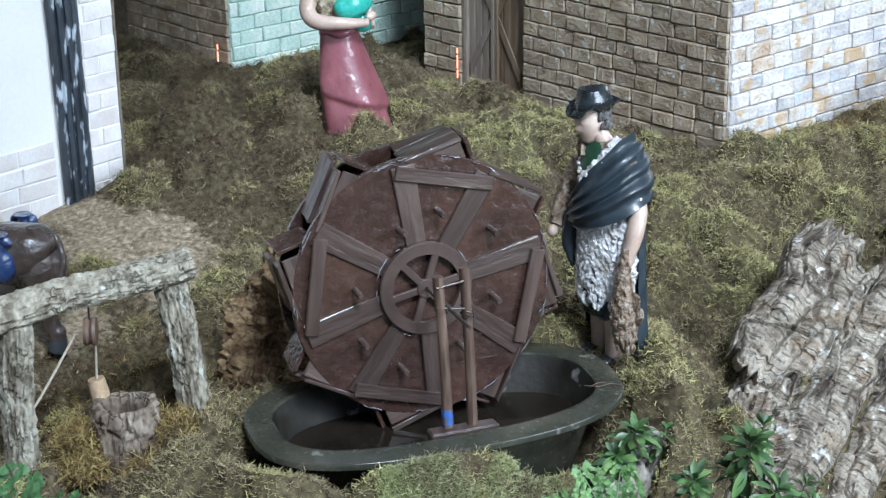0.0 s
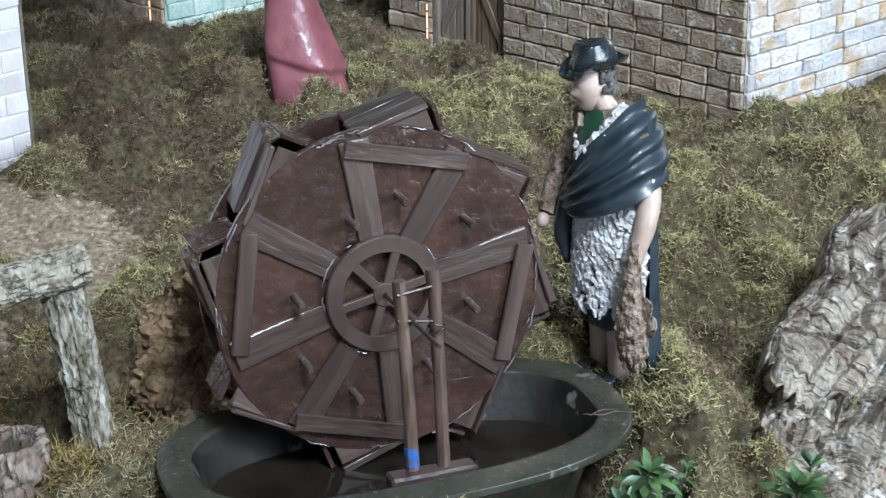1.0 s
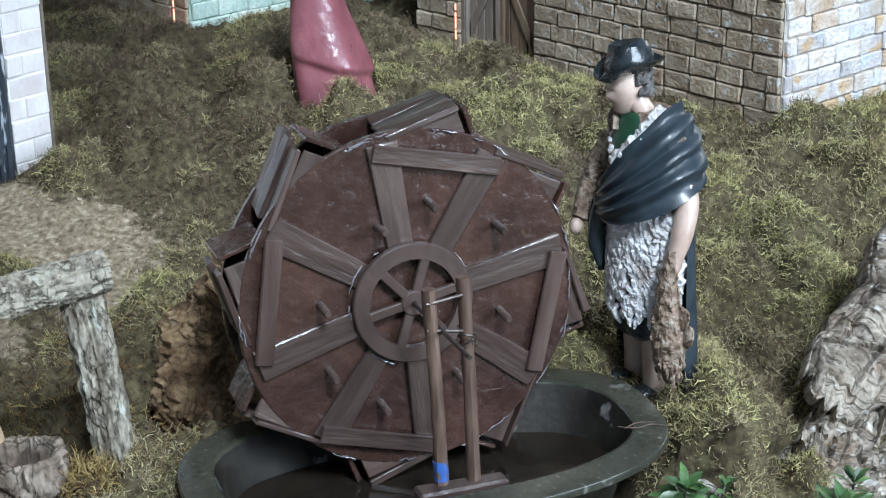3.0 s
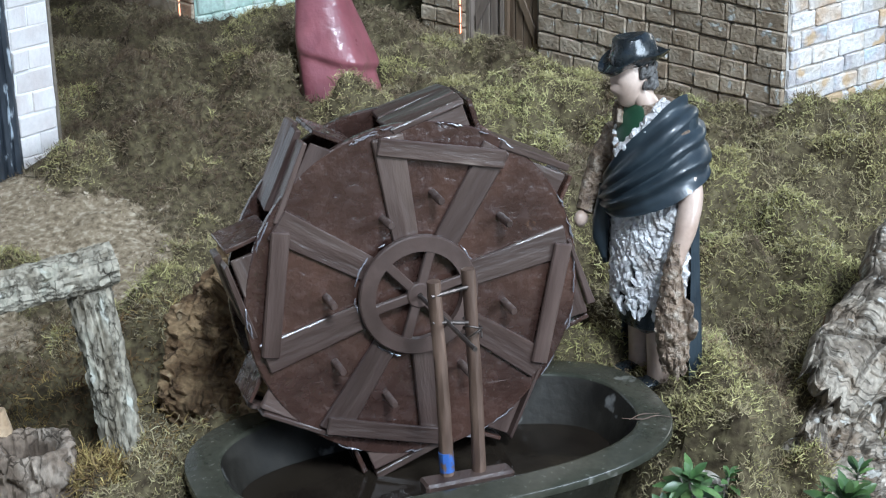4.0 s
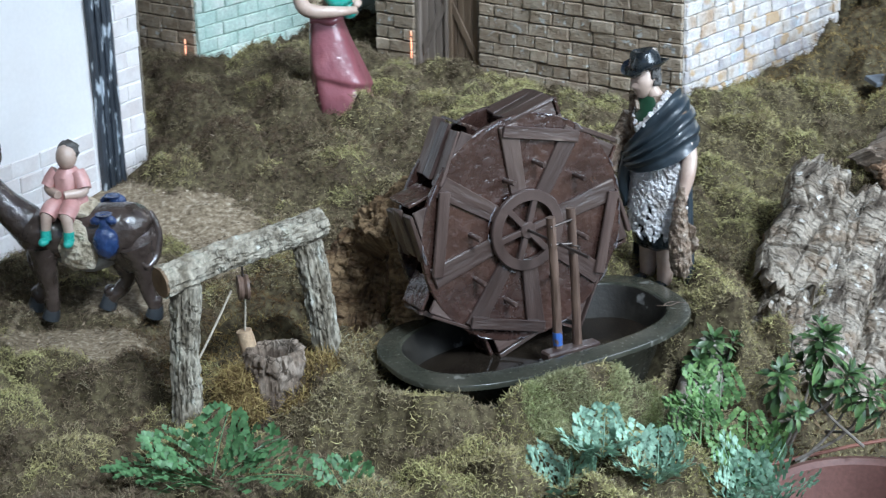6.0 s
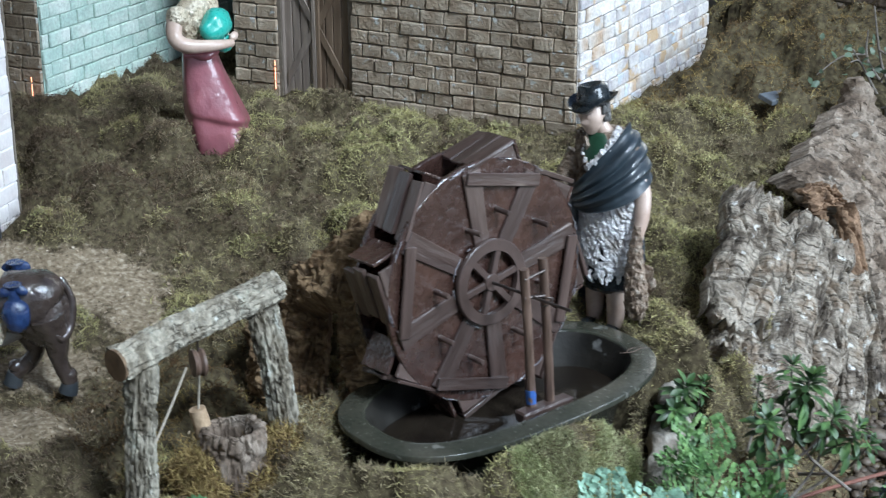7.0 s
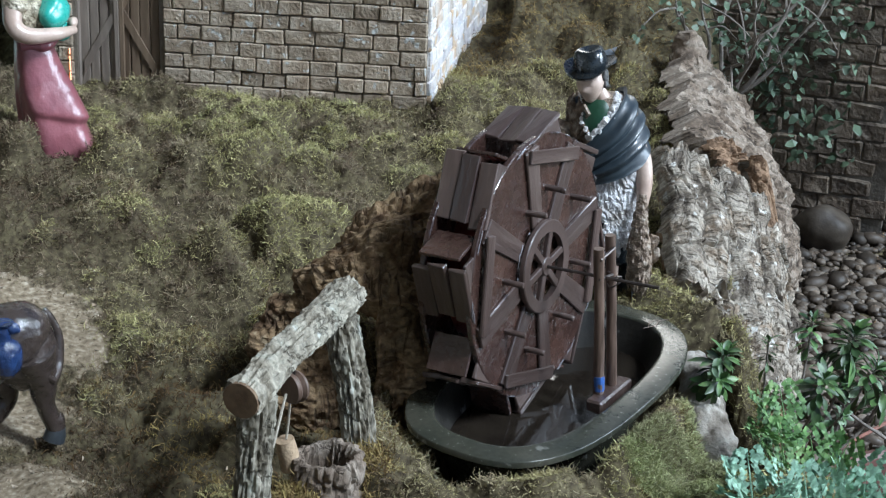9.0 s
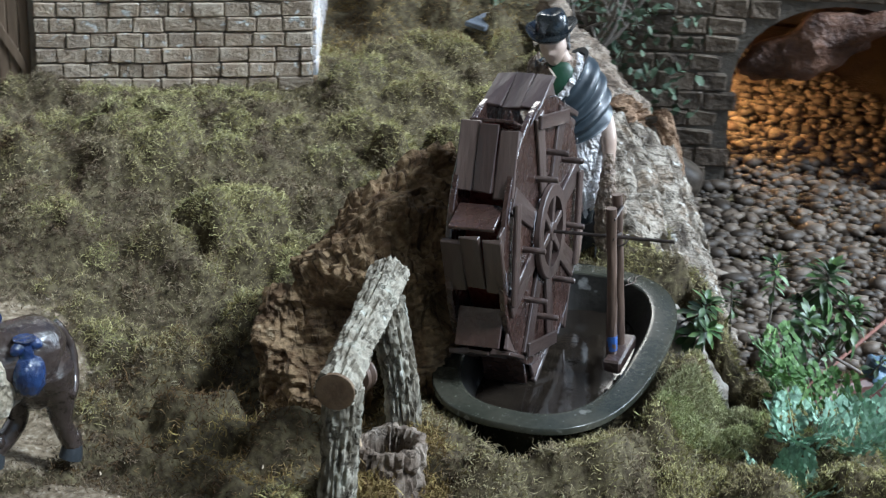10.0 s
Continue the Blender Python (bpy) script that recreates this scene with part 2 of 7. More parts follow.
def scratched(m, tint, much):
    """Adds fine pale scratches in two directions."""
    n, l = m.node_tree.nodes, m.node_tree.links
    b = n["Principled BSDF"]
    base = b.inputs["Base Color"].links[0].from_socket
    co = n.new("ShaderNodeTexCoord")
    fac = None
    for turn, seed in ((0.6, 0.0), (2.0, 3.7), (2.7, 8.1)):
        mp = n.new("ShaderNodeMapping")
        mp.inputs["Rotation"].default_value, mp.inputs["Scale"].default_value, mp.inputs["Location"].default_value = (0, 0, turn), (22, 640, 22), (seed, seed, 0)
        l.new(co.outputs["Object"], mp.inputs[0])
        t = n.new("ShaderNodeTexNoise")
        t.inputs["Scale"].default_value, t.inputs["Detail"].default_value = 1.0, 2.0
        l.new(mp.outputs[0], t.inputs[0])
        r = n.new("ShaderNodeMapRange")
        r.inputs["From Min"].default_value, r.inputs["From Max"].default_value, r.inputs["To Max"].default_value = 0.735, 0.82, much
        l.new(t.outputs["Fac"], r.inputs[0])
        if fac:
            add = n.new("ShaderNodeMath")
            add.operation = "MAXIMUM"
            l.new(fac, add.inputs[0])
            l.new(r.outputs[0], add.inputs[1])
            fac = add.outputs[0]
        else:
            fac = r.outputs[0]
    mix = n.new("ShaderNodeMix")
    mix.data_type = "RGBA"
    mix.inputs[7].default_value = (*tint, 1)
    l.new(fac, mix.inputs[0])
    l.new(base, mix.inputs[6])
    l.new(mix.outputs[2], b.inputs["Base Color"])
    return m


scratched(wheel_wood, (0.26, 0.22, 0.21), 0.6)
PLANK = dict(scale=26, rough=0.36, bump=1.0, fine=150, depth=0.0016, vary=0.22, coat=0.4, speck=((0.20, 0.155, 0.13), 52, 0.30))
plank_wood = mat("wet brown plank", [(0.038, 0.023, 0.019), (0.062, 0.040, 0.033), (0.105, 0.074, 0.061)], stretch=(1, 0.16, 1), **PLANK)
radial_wood = mat("wet brown radial plank", [(0.038, 0.023, 0.019), (0.062, 0.040, 0.033), (0.105, 0.074, 0.061)], stretch=(0.16, 1, 1), **PLANK)
hub_wood = mat("dull brown hub", [(0.055, 0.036, 0.03), (0.08, 0.053, 0.044)], 40, 0.38, 0.3, 200, 0.0008, coat=0.15, grain=0.08)
red_inside = mat("red lacquer", [(0.09, 0.012, 0.008), (0.16, 0.022, 0.013)], 30, 0.3, 0.2, 120)
basin_mat = mat("dark green plastic", [(0.024, 0.026, 0.019), (0.042, 0.042, 0.031), (0.072, 0.066, 0.049)], 14, 0.22, 0.15, 200, 0.001, speck=((0.15, 0.145, 0.125), 42, 0.35), grain=0.2)
# base colour holds the hollow's shade; pale specks are scum, brightened for reflections too
basin_stain_shade = mat("stained inside of the basin, darkened for shade", [(0.006, 0.005, 0.004), (0.015, 0.013, 0.010), (0.032, 0.029, 0.024)], 22, 0.55, 0.4, 200, 0.001, speck=((0.15, 0.145, 0.135), 30, 0.36), grain=0.2, spec=0.25)
water_mat = mat("murky water", [(0.012, 0.009, 0.007), (0.022, 0.017, 0.012)], 20, 0.05, 0.12, 90, 0.002, rough_vary=0.03)
stick_mat = mat("brown stick", [(0.06, 0.035, 0.025), (0.11, 0.07, 0.05), (0.17, 0.11, 0.08)], 60, 0.5, 0.6, 260, 0.001, stretch=(1, 1, 0.2))
blue_paint = mat("blue paint", [(0.02, 0.06, 0.24), (0.05, 0.13, 0.38)], 100, 0.5, 0.2, speck=((0.11, 0.07, 0.05), 130, 0.50))
wire_mat = mat("dull wire", [(0.05, 0.04, 0.035), (0.12, 0.1, 0.09)], 90, 0.4, 0.2, metal=0.7)
branch_bark = bark("grey lichen bark", [(0.10, 0.083, 0.058), (0.195, 0.17, 0.128), (0.32, 0.29, 0.23), (0.22, 0.215, 0.165)], 60, (0.055, 0.045, 0.032), (1.0, 1.0, 0.5), 0.10, ((0.47, 0.46, 0.40), 60, 0.36))
cut_wood = mat("cut wood end", [(0.11, 0.066, 0.036), (0.20, 0.13, 0.075)], 60, 0.8, 0.3)
cork_grey = cork("grey cork bark", [(0.08, 0.064, 0.050), (0.20, 0.165, 0.128), (0.36, 0.315, 0.255), (0.20, 0.15, 0.105), (0.46, 0.41, 0.34)], (0.030, 0.021, 0.014), ((0.56, 0.54, 0.49), 70, 0.38))
cork_brown = cork("brown cork bark", [(0.070, 0.041, 0.022), (0.15, 0.094, 0.050), (0.265, 0.182, 0.10), (0.13, 0.078, 0.040), (0.215, 0.15, 0.08)], (0.045, 0.027, 0.015), ((0.36, 0.275, 0.17), 60, 0.35), 120.0, 0.25)
stump_mat = bark("brown grey stump bark", [(0.07, 0.05, 0.036), (0.17, 0.13, 0.098), (0.30, 0.25, 0.20)], 50, (0.03, 0.021, 0.014), (1, 1, 0.6), 0.10)
cork_torn = mat("torn orange cork", [(0.11, 0.065, 0.036), (0.22, 0.135, 0.078), (0.33, 0.215, 0.13)], 60, 0.9, 1.0, 200, 0.004)
cork_dark = cork("dark cracked bark", [(0.085, 0.062, 0.044), (0.175, 0.132, 0.097), (0.30, 0.245, 0.192), (0.18, 0.136, 0.10)], (0.028, 0.020, 0.014), ((0.40, 0.36, 0.30), 60, 0.34), 80.0, 0.2)
bucket_mat = mat("pale cork", [(0.28, 0.19, 0.11), (0.42, 0.31, 0.2)], 80, 0.9, 0.6, 300)
rope_mat = mat("rope", [(0.3, 0.26, 0.2), (0.45, 0.4, 0.32)], 200, 0.9, 0.5, 600)
brick_brown = mat("grey brown stone", [(0.25, 0.185, 0.125), (0.36, 0.285, 0.205), (0.46, 0.385, 0.295)], 45, 0.55, 1.0, 220, 0.0025, vary=0.18, speck=((0.55, 0.55, 0.52), 80, 0.38))
mortar_dark = mat("dark mortar", [(0.13, 0.105, 0.078), (0.23, 0.195, 0.15)], 60, 0.9, 0.6)
brick_white = mat("whitewashed stone", [(0.46, 0.34, 0.24), (0.57, 0.50, 0.43), (0.65, 0.62, 0.59), (0.48, 0.44, 0.44), (0.52, 0.58, 0.61)], 17, 0.6, 1.0, 200, 0.003, vary=0.18, speck=((0.50, 0.36, 0.22), 22, 0.41))
mortar_pale = mat("pale mortar", [(0.36, 0.33, 0.29), (0.55, 0.52, 0.48)], 60, 0.9, 0.6)
turquoise_mat = mat("turquoise wash", [(0.38, 0.52, 0.46), (0.50, 0.62, 0.545), (0.68, 0.74, 0.67)], 14, 0.55, 0.7, 200, 0.002, vary=0.06)
turquoise_joint = mat("turquoise joint", [(0.30, 0.42, 0.37), (0.42, 0.54, 0.47)], 50, 0.8, 0.4)
door_brown = mat("brown door wood", [(0.11, 0.072, 0.045), (0.17, 0.118, 0.076), (0.24, 0.172, 0.115)], 40, 0.65, 0.5, 180, 0.001, vary=0.12, stretch=(1, 1, 0.15))
door_wood = mat("weathered door wood", [(0.16, 0.125, 0.10), (0.235, 0.19, 0.155), (0.31, 0.255, 0.21)], 40, 0.65, 0.5, 180, 0.001, vary=0.12, stretch=(1, 1, 0.15))
# dark tone puts the shade of the closed yard into the colour
shade_wall = mat("plaster darkened for shade", [(0.06, 0.052, 0.045), (0.11, 0.095, 0.08)], 20, 0.9, 0.5)
plaster_white = mat("white plaster", [(0.78, 0.75, 0.73), (0.84, 0.83, 0.82)], 9, 0.8, 0.2, 160, 0.001, grain=0.03)
plaster_pink = mat("pinkish plaster bricks", [(0.66, 0.59, 0.56), (0.80, 0.77, 0.75)], 22, 0.8, 0.5, 200, 0.001, vary=0.06, grain=0.06)
timber_mat = mat("blue black timber", [(0.02, 0.024, 0.03), (0.05, 0.06, 0.075)], 40, 0.4, 0.6, 200, 0.001, stretch=(1, 1, 0.3), speck=((0.5, 0.55, 0.6), 90, 0.43))
slate_mat = mat("slate", [(0.10, 0.11, 0.13), (0.17, 0.19, 0.21)], 60, 0.5, 0.4)
chip_mat = mat("sand chips", [(0.17, 0.122, 0.08), (0.33, 0.262, 0.185), (0.52, 0.45, 0.355)], 60, 0.9, 0, 90, vary=0.5, island=True)
arch_mortar = mat("earthy mortar", [(0.085, 0.072, 0.056), (0.15, 0.13, 0.105)], 30, 0.95, 0.8, 160, 0.003)
arch_stone = mat("dark wall stone", [(0.062, 0.043, 0.029), (0.125, 0.094, 0.066), (0.19, 0.150, 0.110)], 30, 0.8, 1.0, 120, 0.004, vary=0.3, speck=((0.22, 0.185, 0.145), 70, 0.35))
pebble_mat = mat("river pebbles", [(0.047, 0.034, 0.024), (0.088, 0.068, 0.050), (0.155, 0.125, 0.095)], 40, 0.55, 0.4, 300, 0.001, vary=0.6, island=True, spec=0.35, rough_vary=0.25)
rock_mat = mat("brown rock", [(0.040, 0.018, 0.011), (0.105, 0.050, 0.029), (0.19, 0.096, 0.056)], 22, 0.55, 1.0, 120, 0.008, grain=0.35)
# brown rock with the recess's shade in its colour, so the lamp barely shows
cave_mat = mat("cave rock darkened for shade", [(0.018, 0.011, 0.008), (0.05, 0.03, 0.02)], 20, 0.8, 0.8, 120, 0.004)
leaf_mat = mat("glossy green leaf", [(0.024, 0.050, 0.018), (0.048, 0.098, 0.030), (0.12, 0.20, 0.06)], 35, 0.42, 0.2, 120, 0.0006, vary=0.5)
parsley_mat = mat("bright green leaflets", [(0.06, 0.13, 0.04), (0.12, 0.22, 0.07), (0.20, 0.29, 0.10)], 40, 0.5, 0.1, 120, vary=0.4, island=True)
teal_mat = mat("blue green leaflets", [(0.165, 0.28, 0.195), (0.255, 0.40, 0.285), (0.36, 0.515, 0.385)], 30, 0.6, 0.1, 120, vary=0.3, island=True)
fern_mat = mat("fern green", [(0.06, 0.14, 0.05), (0.11, 0.22, 0.09)], 30, 0.5, 0.1, 120, vary=0.25, island=True)
ivy_mat = mat("dull ivy leaf", [(0.04, 0.075, 0.042), (0.085, 0.125, 0.075), (0.15, 0.19, 0.13)], 20, 0.5, 0.1, 120, vary=0.4, island=True)
twig_mat = mat("grey twig", [(0.13, 0.11, 0.09), (0.24, 0.21, 0.18)], 60, 0.9, 0.5)
pot_mat = mat("red brown plastic", [(0.10, 0.047, 0.038), (0.14, 0.066, 0.052)], 20, 0.5, 0.15)
bluebit_mat = mat("blue plastic", [(0.10, 0.17, 0.26), (0.2, 0.3, 0.4)], 30, 0.5, 0.2)
pale_wood = mat("bleached wood", [(0.10, 0.08, 0.06), (0.25, 0.215, 0.175), (0.42, 0.385, 0.33), (0.20, 0.165, 0.13)], 36, 0.9, 0.9, 180, 0.003)
berry_mat = mat("crimson", [(0.16, 0.01, 0.03), (0.28, 0.02, 0.05)], 60, 0.5, 0.1)
red_rod = mat("rusty rod", [(0.16, 0.06, 0.04), (0.24, 0.10, 0.07)], 60, 0.6, 0.2)
lamp_orange = glow("orange lamp", (1.0, 0.25, 0.02), 1.6)
# painted plaster of the figures
skin = mat("painted skin", [(0.42, 0.30, 0.235), (0.56, 0.435, 0.36)], 40, 0.35, 0.15, coat=0.3, grain=0.08)
cloak = mat("blue black cloak", [(0.014, 0.021, 0.028), (0.028, 0.040, 0.050)], 30, 0.42, 0.2, 120, coat=0.25, grain=0.08)
fleece = mat("white fleece", [(0.40, 0.36, 0.33), (0.74, 0.72, 0.72), (0.84, 0.83, 0.84)], 70, 0.5, 1.0, 160, 0.006)
brown_fleece = mat("brown fleece", [(0.09, 0.06, 0.042), (0.22, 0.155, 0.105), (0.42, 0.35, 0.28)], 150, 0.45, 1.0, 180, 0.006)
hat_mat = mat("black felt hat", [(0.010, 0.013, 0.016), (0.02, 0.026, 0.03)], 40, 0.28, 0.15, coat=0.4, grain=0.08)
hair = mat("dark hair", [(0.03, 0.026, 0.022), (0.12, 0.115, 0.11)], 160, 0.5, 1.0, 300)
green_shirt = mat("green shirt", [(0.012, 0.045, 0.022), (0.02, 0.07, 0.035)], 40, 0.4, 0.2, grain=0.08)
skirt_mat = mat("burgundy skirt", [(0.20, 0.062, 0.075), (0.29, 0.105, 0.118)], 14, 0.34, 0.5, 60, 0.004, coat=0.6, grain=0.14)
turquoise_cloth = mat("turquoise cloth", [(0.03, 0.30, 0.24), (0.06, 0.42, 0.34)], 30, 0.3, 0.2, coat=0.4, grain=0.08)
donkey_mat = mat("dark brown hide", [(0.034, 0.024, 0.020), (0.080, 0.060, 0.051)], 45, 0.22, 0.7, 110, 0.003, coat=0.8, grain=0.12)
hoof_mat = mat("grey hoof", [(0.025, 0.03, 0.035), (0.05, 0.055, 0.06)], 30, 0.35, 0.2)
pink_cloth = mat("pink cloth", [(0.48, 0.24, 0.22), (0.62, 0.36, 0.33)], 30, 0.4, 0.2, grain=0.08)
blue_jug = mat("blue glaze", [(0.014, 0.028, 0.09), (0.032, 0.064, 0.17)], 60, 0.18, 0.7, 130, 0.004, coat=0.6, grain=0.15)
cream_cloth = mat("cream cloth", [(0.36, 0.29, 0.19), (0.55, 0.47, 0.34), (0.66, 0.60, 0.48)], 55, 0.5, 1.0, 110, 0.010)
grey_belly = mat("grey belly", [(0.2, 0.19, 0.18), (0.3, 0.29, 0.28)], 30, 0.4, 0.2)


# ---- building helpers ----
ROOT = {}


def thing(name, m, label, category, group="", kind=""):
    ob = new(name)
    ob.empty_display_size = 0.02
    ob.matrix_world = m
    ROOT[ob.name] = m.copy()
    return tagged(ob, label, category, group, kind)


def finish(bm, name, smooth):
    me = bpy.data.meshes.new(name)
    bm.normal_update()
    bm.to_mesh(me)
    bm.free()
    if smooth:
        me.polygons.foreach_set("use_smooth", [True] * len(me.polygons))
        me.set_sharp_from_angle(angle=radians(38))
    return me


def part(name, bm, material, parent, label="", smooth=True, world=True):
    """One mesh under a thing or a part; a mesh in world places is brought into the thing's own axes."""
    if world:
        bm.transform(ROOT[parent.name].inverted())
    ob = new(name, finish(bm, name, smooth))
    for mm in material if isinstance(material, (list, tuple)) else [material]:
        ob.data.materials.append(mm)
    ob.parent = parent
    ROOT[ob.name] = ROOT[parent.name]
    return tagged(ob, label)


def piece(name, mesh, m, parent):
    """One more object on a shared mesh, at m in its parent's axes."""
    ob = new(name, mesh)
    ob.parent = parent
    ob.matrix_basis = m
    return ob


def solo(name, bm, material, label, category, kind="", group="", smooth=True):
    ob = new(name, finish(bm, name, smooth))
    for mm in material if isinstance(material, (list, tuple)) else [material]:
        ob.data.materials.append(mm)
    ROOT[ob.name] = Matrix()
    return tagged(ob, label, category, group, kind)


def box(bm, m, sx, sy, sz, bevel=0.0, rough=0.0, rng=None, index=0):
    """A box, its corners a little off and its edges rounded if asked."""
    made = bmesh.ops.create_cube(bm, size=1.0)["verts"]
    for v in made:
        v.co = Vector((v.co.x * sx, v.co.y * sy, v.co.z * sz))
        if rough:
            v.co += Vector([rng.uniform(-rough, rough) for _ in range(3)])
    faces = {f for v in made for f in v.link_faces}
    if bevel:
        got = bmesh.ops.bevel(bm, geom=list({e for f in faces for e in f.edges}), offset=bevel, segments=1, affect="EDGES", profile=0.6)
        made = list({v for f in faces if f.is_valid for v in f.verts} | set(got["verts"]))
        faces = {f for v in made for f in v.link_faces}
    for f in faces:
        f.material_index = index
    bmesh.ops.transform(bm, matrix=m, verts=made)
    return made


def frames_along(path):
    path = [Vector(p) for p in path]
    out, side = [], None
    for k, p in enumerate(path):
        d = (path[min(k + 1, len(path) - 1)] - path[max(k - 1, 0)]).normalized()
        if side is None:
            side = d.orthogonal().normalized()
        side = (side - d * side.dot(d)).normalized()
        out.append((p, d, side, d.cross(side)))
    return out


def tube(bm, path, radii, segs=12, bumpy=0.0, freq=60.0, caps=True, index=0, flat=1.0, ridges=0.0):
    """A tube along a path, its skin made uneven by noise. flat squeezes its second axis."""
    rings = []
    for (p, d, a, b), r in zip(frames_along(path), radii):
        ring = []
        for k in range(segs):
            w = 2 * math.pi * k / segs
            o = a * math.cos(w) + b * math.sin(w) * flat
            q = r
            if bumpy:
                s = (p + o * r) * freq
                q += bumpy * (noise.noise(s) + 0.6 * noise.noise(s * 2.3))
            if ridges:
                q -= ridges * max(0.0, noise.noise(Vector((w * 2.2, p.dot(d) * 14, 3.1))) * 2) 
            ring.append(bm.verts.new(p + o * q))
        rings.append(ring)
    made = []
    for u, v in zip(rings, rings[1:]):
        for k in range(segs):
            made.append(bm.faces.new((u[k], u[(k + 1) % segs], v[(k + 1) % segs], v[k])))
    if caps:
        made.append(bm.faces.new(rings[0][::-1]))
        made.append(bm.faces.new(rings[-1]))
    for f in made:
        f.material_index = index
    return rings


def along(path, n):
    """n places evenly spaced by index on a smooth line through the given ones."""
    p = [Vector(q) for q in path]
    p = [2 * p[0] - p[1]] + p + [2 * p[-1] - p[-2]]
    out = []
    for k in range(n):
        s = k / (n - 1) * (len(p) - 3)
        i = min(int(s), len(p) - 4)
        t = s - i
        a, b, c, d = p[i : i + 4]
        out.append(0.5 * ((2 * b) + (c - a) * t + (2 * a - 5 * b + 4 * c - d) * t * t + (3 * b - a - 3 * c + d) * t**3))
    return out


def steps(values, n):
    return list(np.interp(np.linspace(0, 1, n), np.linspace(0, 1, len(values)), values))


BALLS = {}


def ball(segs):
    """Places and faces of a round ball, worked out once."""
    if segs not in BALLS:
        t = bmesh.new()
        bmesh.ops.create_uvsphere(t, u_segments=segs, v_segments=max(6, segs * 2 // 3), radius=1.0)
        t.verts.index_update()
        BALLS[segs] = ([v.co.copy() for v in t.verts], [[v.index for v in f.verts] for f in t.faces])
        t.free()
    return BALLS[segs]


def blob(bm, place, size, turn=(0, 0, 0), segs=16, bumpy=0.0, freq=60.0, index=0):
    """A rounded lump."""
    m = Matrix.LocRotScale(place, Euler([radians(a) for a in turn]), size)
    spots, faces = ball(segs)
    made = []
    for v in spots:
        k = 1
        if bumpy:
            s = m @ v
            k = 1 + bumpy * noise.noise(s * freq) + 0.5 * bumpy * noise.noise(s * freq * 2.4)
        made.append(bm.verts.new(m @ (v * k)))
    for f in faces:
        bm.faces.new([made[i] for i in f]).material_index = index
    return made


def lathe(bm, profile, m, segs=32, index=0, wobble=None):
    """Turns (radius, height) pairs round z."""
    rings = []
    for r, z in profile:
        ring = []
        for k in range(segs):
            w = 2 * math.pi * k / segs
            q = r * (wobble(w, z) if wobble else 1)
            ring.append(bm.verts.new(m @ Vector((q * math.cos(w), q * math.sin(w), z))))
        rings.append(ring)
    for u, v in zip(rings, rings[1:]):
        for k in range(segs):
            bm.faces.new((u[k], u[(k + 1) % segs], v[(k + 1) % segs], v[k])).material_index = index
    return rings


def from_arrays(name, verts, faces, material, smooth=False):
    """A big joined mesh from numpy arrays: verts (n, 3), quads or triangles (m, k)."""
    me = bpy.data.meshes.new(name)
    k = faces.shape[1]
    me.vertices.add(len(verts))
    me.vertices.foreach_set("co", np.asarray(verts, np.float32).ravel())
    me.loops.add(faces.size)
    me.loops.foreach_set("vertex_index", np.asarray(faces, np.int32).ravel())
    me.polygons.add(len(faces))
    me.polygons.foreach_set("loop_start", np.arange(0, faces.size, k, dtype=np.int32))
    if smooth:
        me.polygons.foreach_set("use_smooth", np.ones(len(faces), bool))
    me.update(calc_edges=True)
    me.validate()
    me.materials.append(material)
    return me


# ---- plan of the houses ----
def wall_frame(x, y, dx, dy, z=0.0):
    """Axes of a wall: x along it, y out of its face (to the right of the way), z up."""
    return Matrix.Translation((x, y, z)) @ Matrix.Rotation(math.atan2(dy, dx), 4, "Z")


CX, CY = 0.145, 0.748
FRONT = wall_frame(CX - 0.872 * 0.62, CY + 0.491 * 0.62, 0.872, -0.491)   # runs from its far end to the corner at 0.62
SIDE = wall_frame(CX, CY, 0.56, 0.83)
QX, QY = -0.632, 0.953
DARK = wall_frame(QX - 0.872 * 0.5, QY + 0.491 * 0.5, 0.872, -0.491)
TURQ = wall_frame(QX, QY, 0.56, 0.83)
WHITE = wall_frame(-0.787, 0.187, 0.455, 0.89)

# ---- ground ----
EDGE = np.array([(0.10, -0.60), (0.115, -0.30), (0.120, -0.13), (0.185, 0.0), (0.255, 0.11), (0.36, 0.27), (0.45, 0.42), (0.515, 0.575), (0.57, 0.74), (0.67, 0.95), (0.90, 1.22), (1.5, 1.9), (2.5, 3.0)])
WIDTHS = np.array([0.2, 0.18, 0.16, 0.13, 0.1, 0.09, 0.07, 0.07, 0.08, 0.12, 0.2, 0.3, 0.5])
LOW = -0.29


def step01(a, b, x):
    t = np.clip((x - a) / (b - a), 0, 1)
    return t * t * (3 - 2 * t)


def waves(x, y, f, seed):
    """Soft uneven ground out of crossed sine waves."""
    r = np.random.RandomState(seed)
    out = 0 * x
    for k in range(7):
        a, p = r.uniform(0, 2 * np.pi), r.uniform(0, 2 * np.pi)
        q = f * r.uniform(0.7, 1.6)
        out = out + np.sin((x * np.cos(a) + y * np.sin(a)) * q + p + 1.3 * np.sin((x * np.sin(a) - y * np.cos(a)) * q * 0.6 + p))
    return out / 7


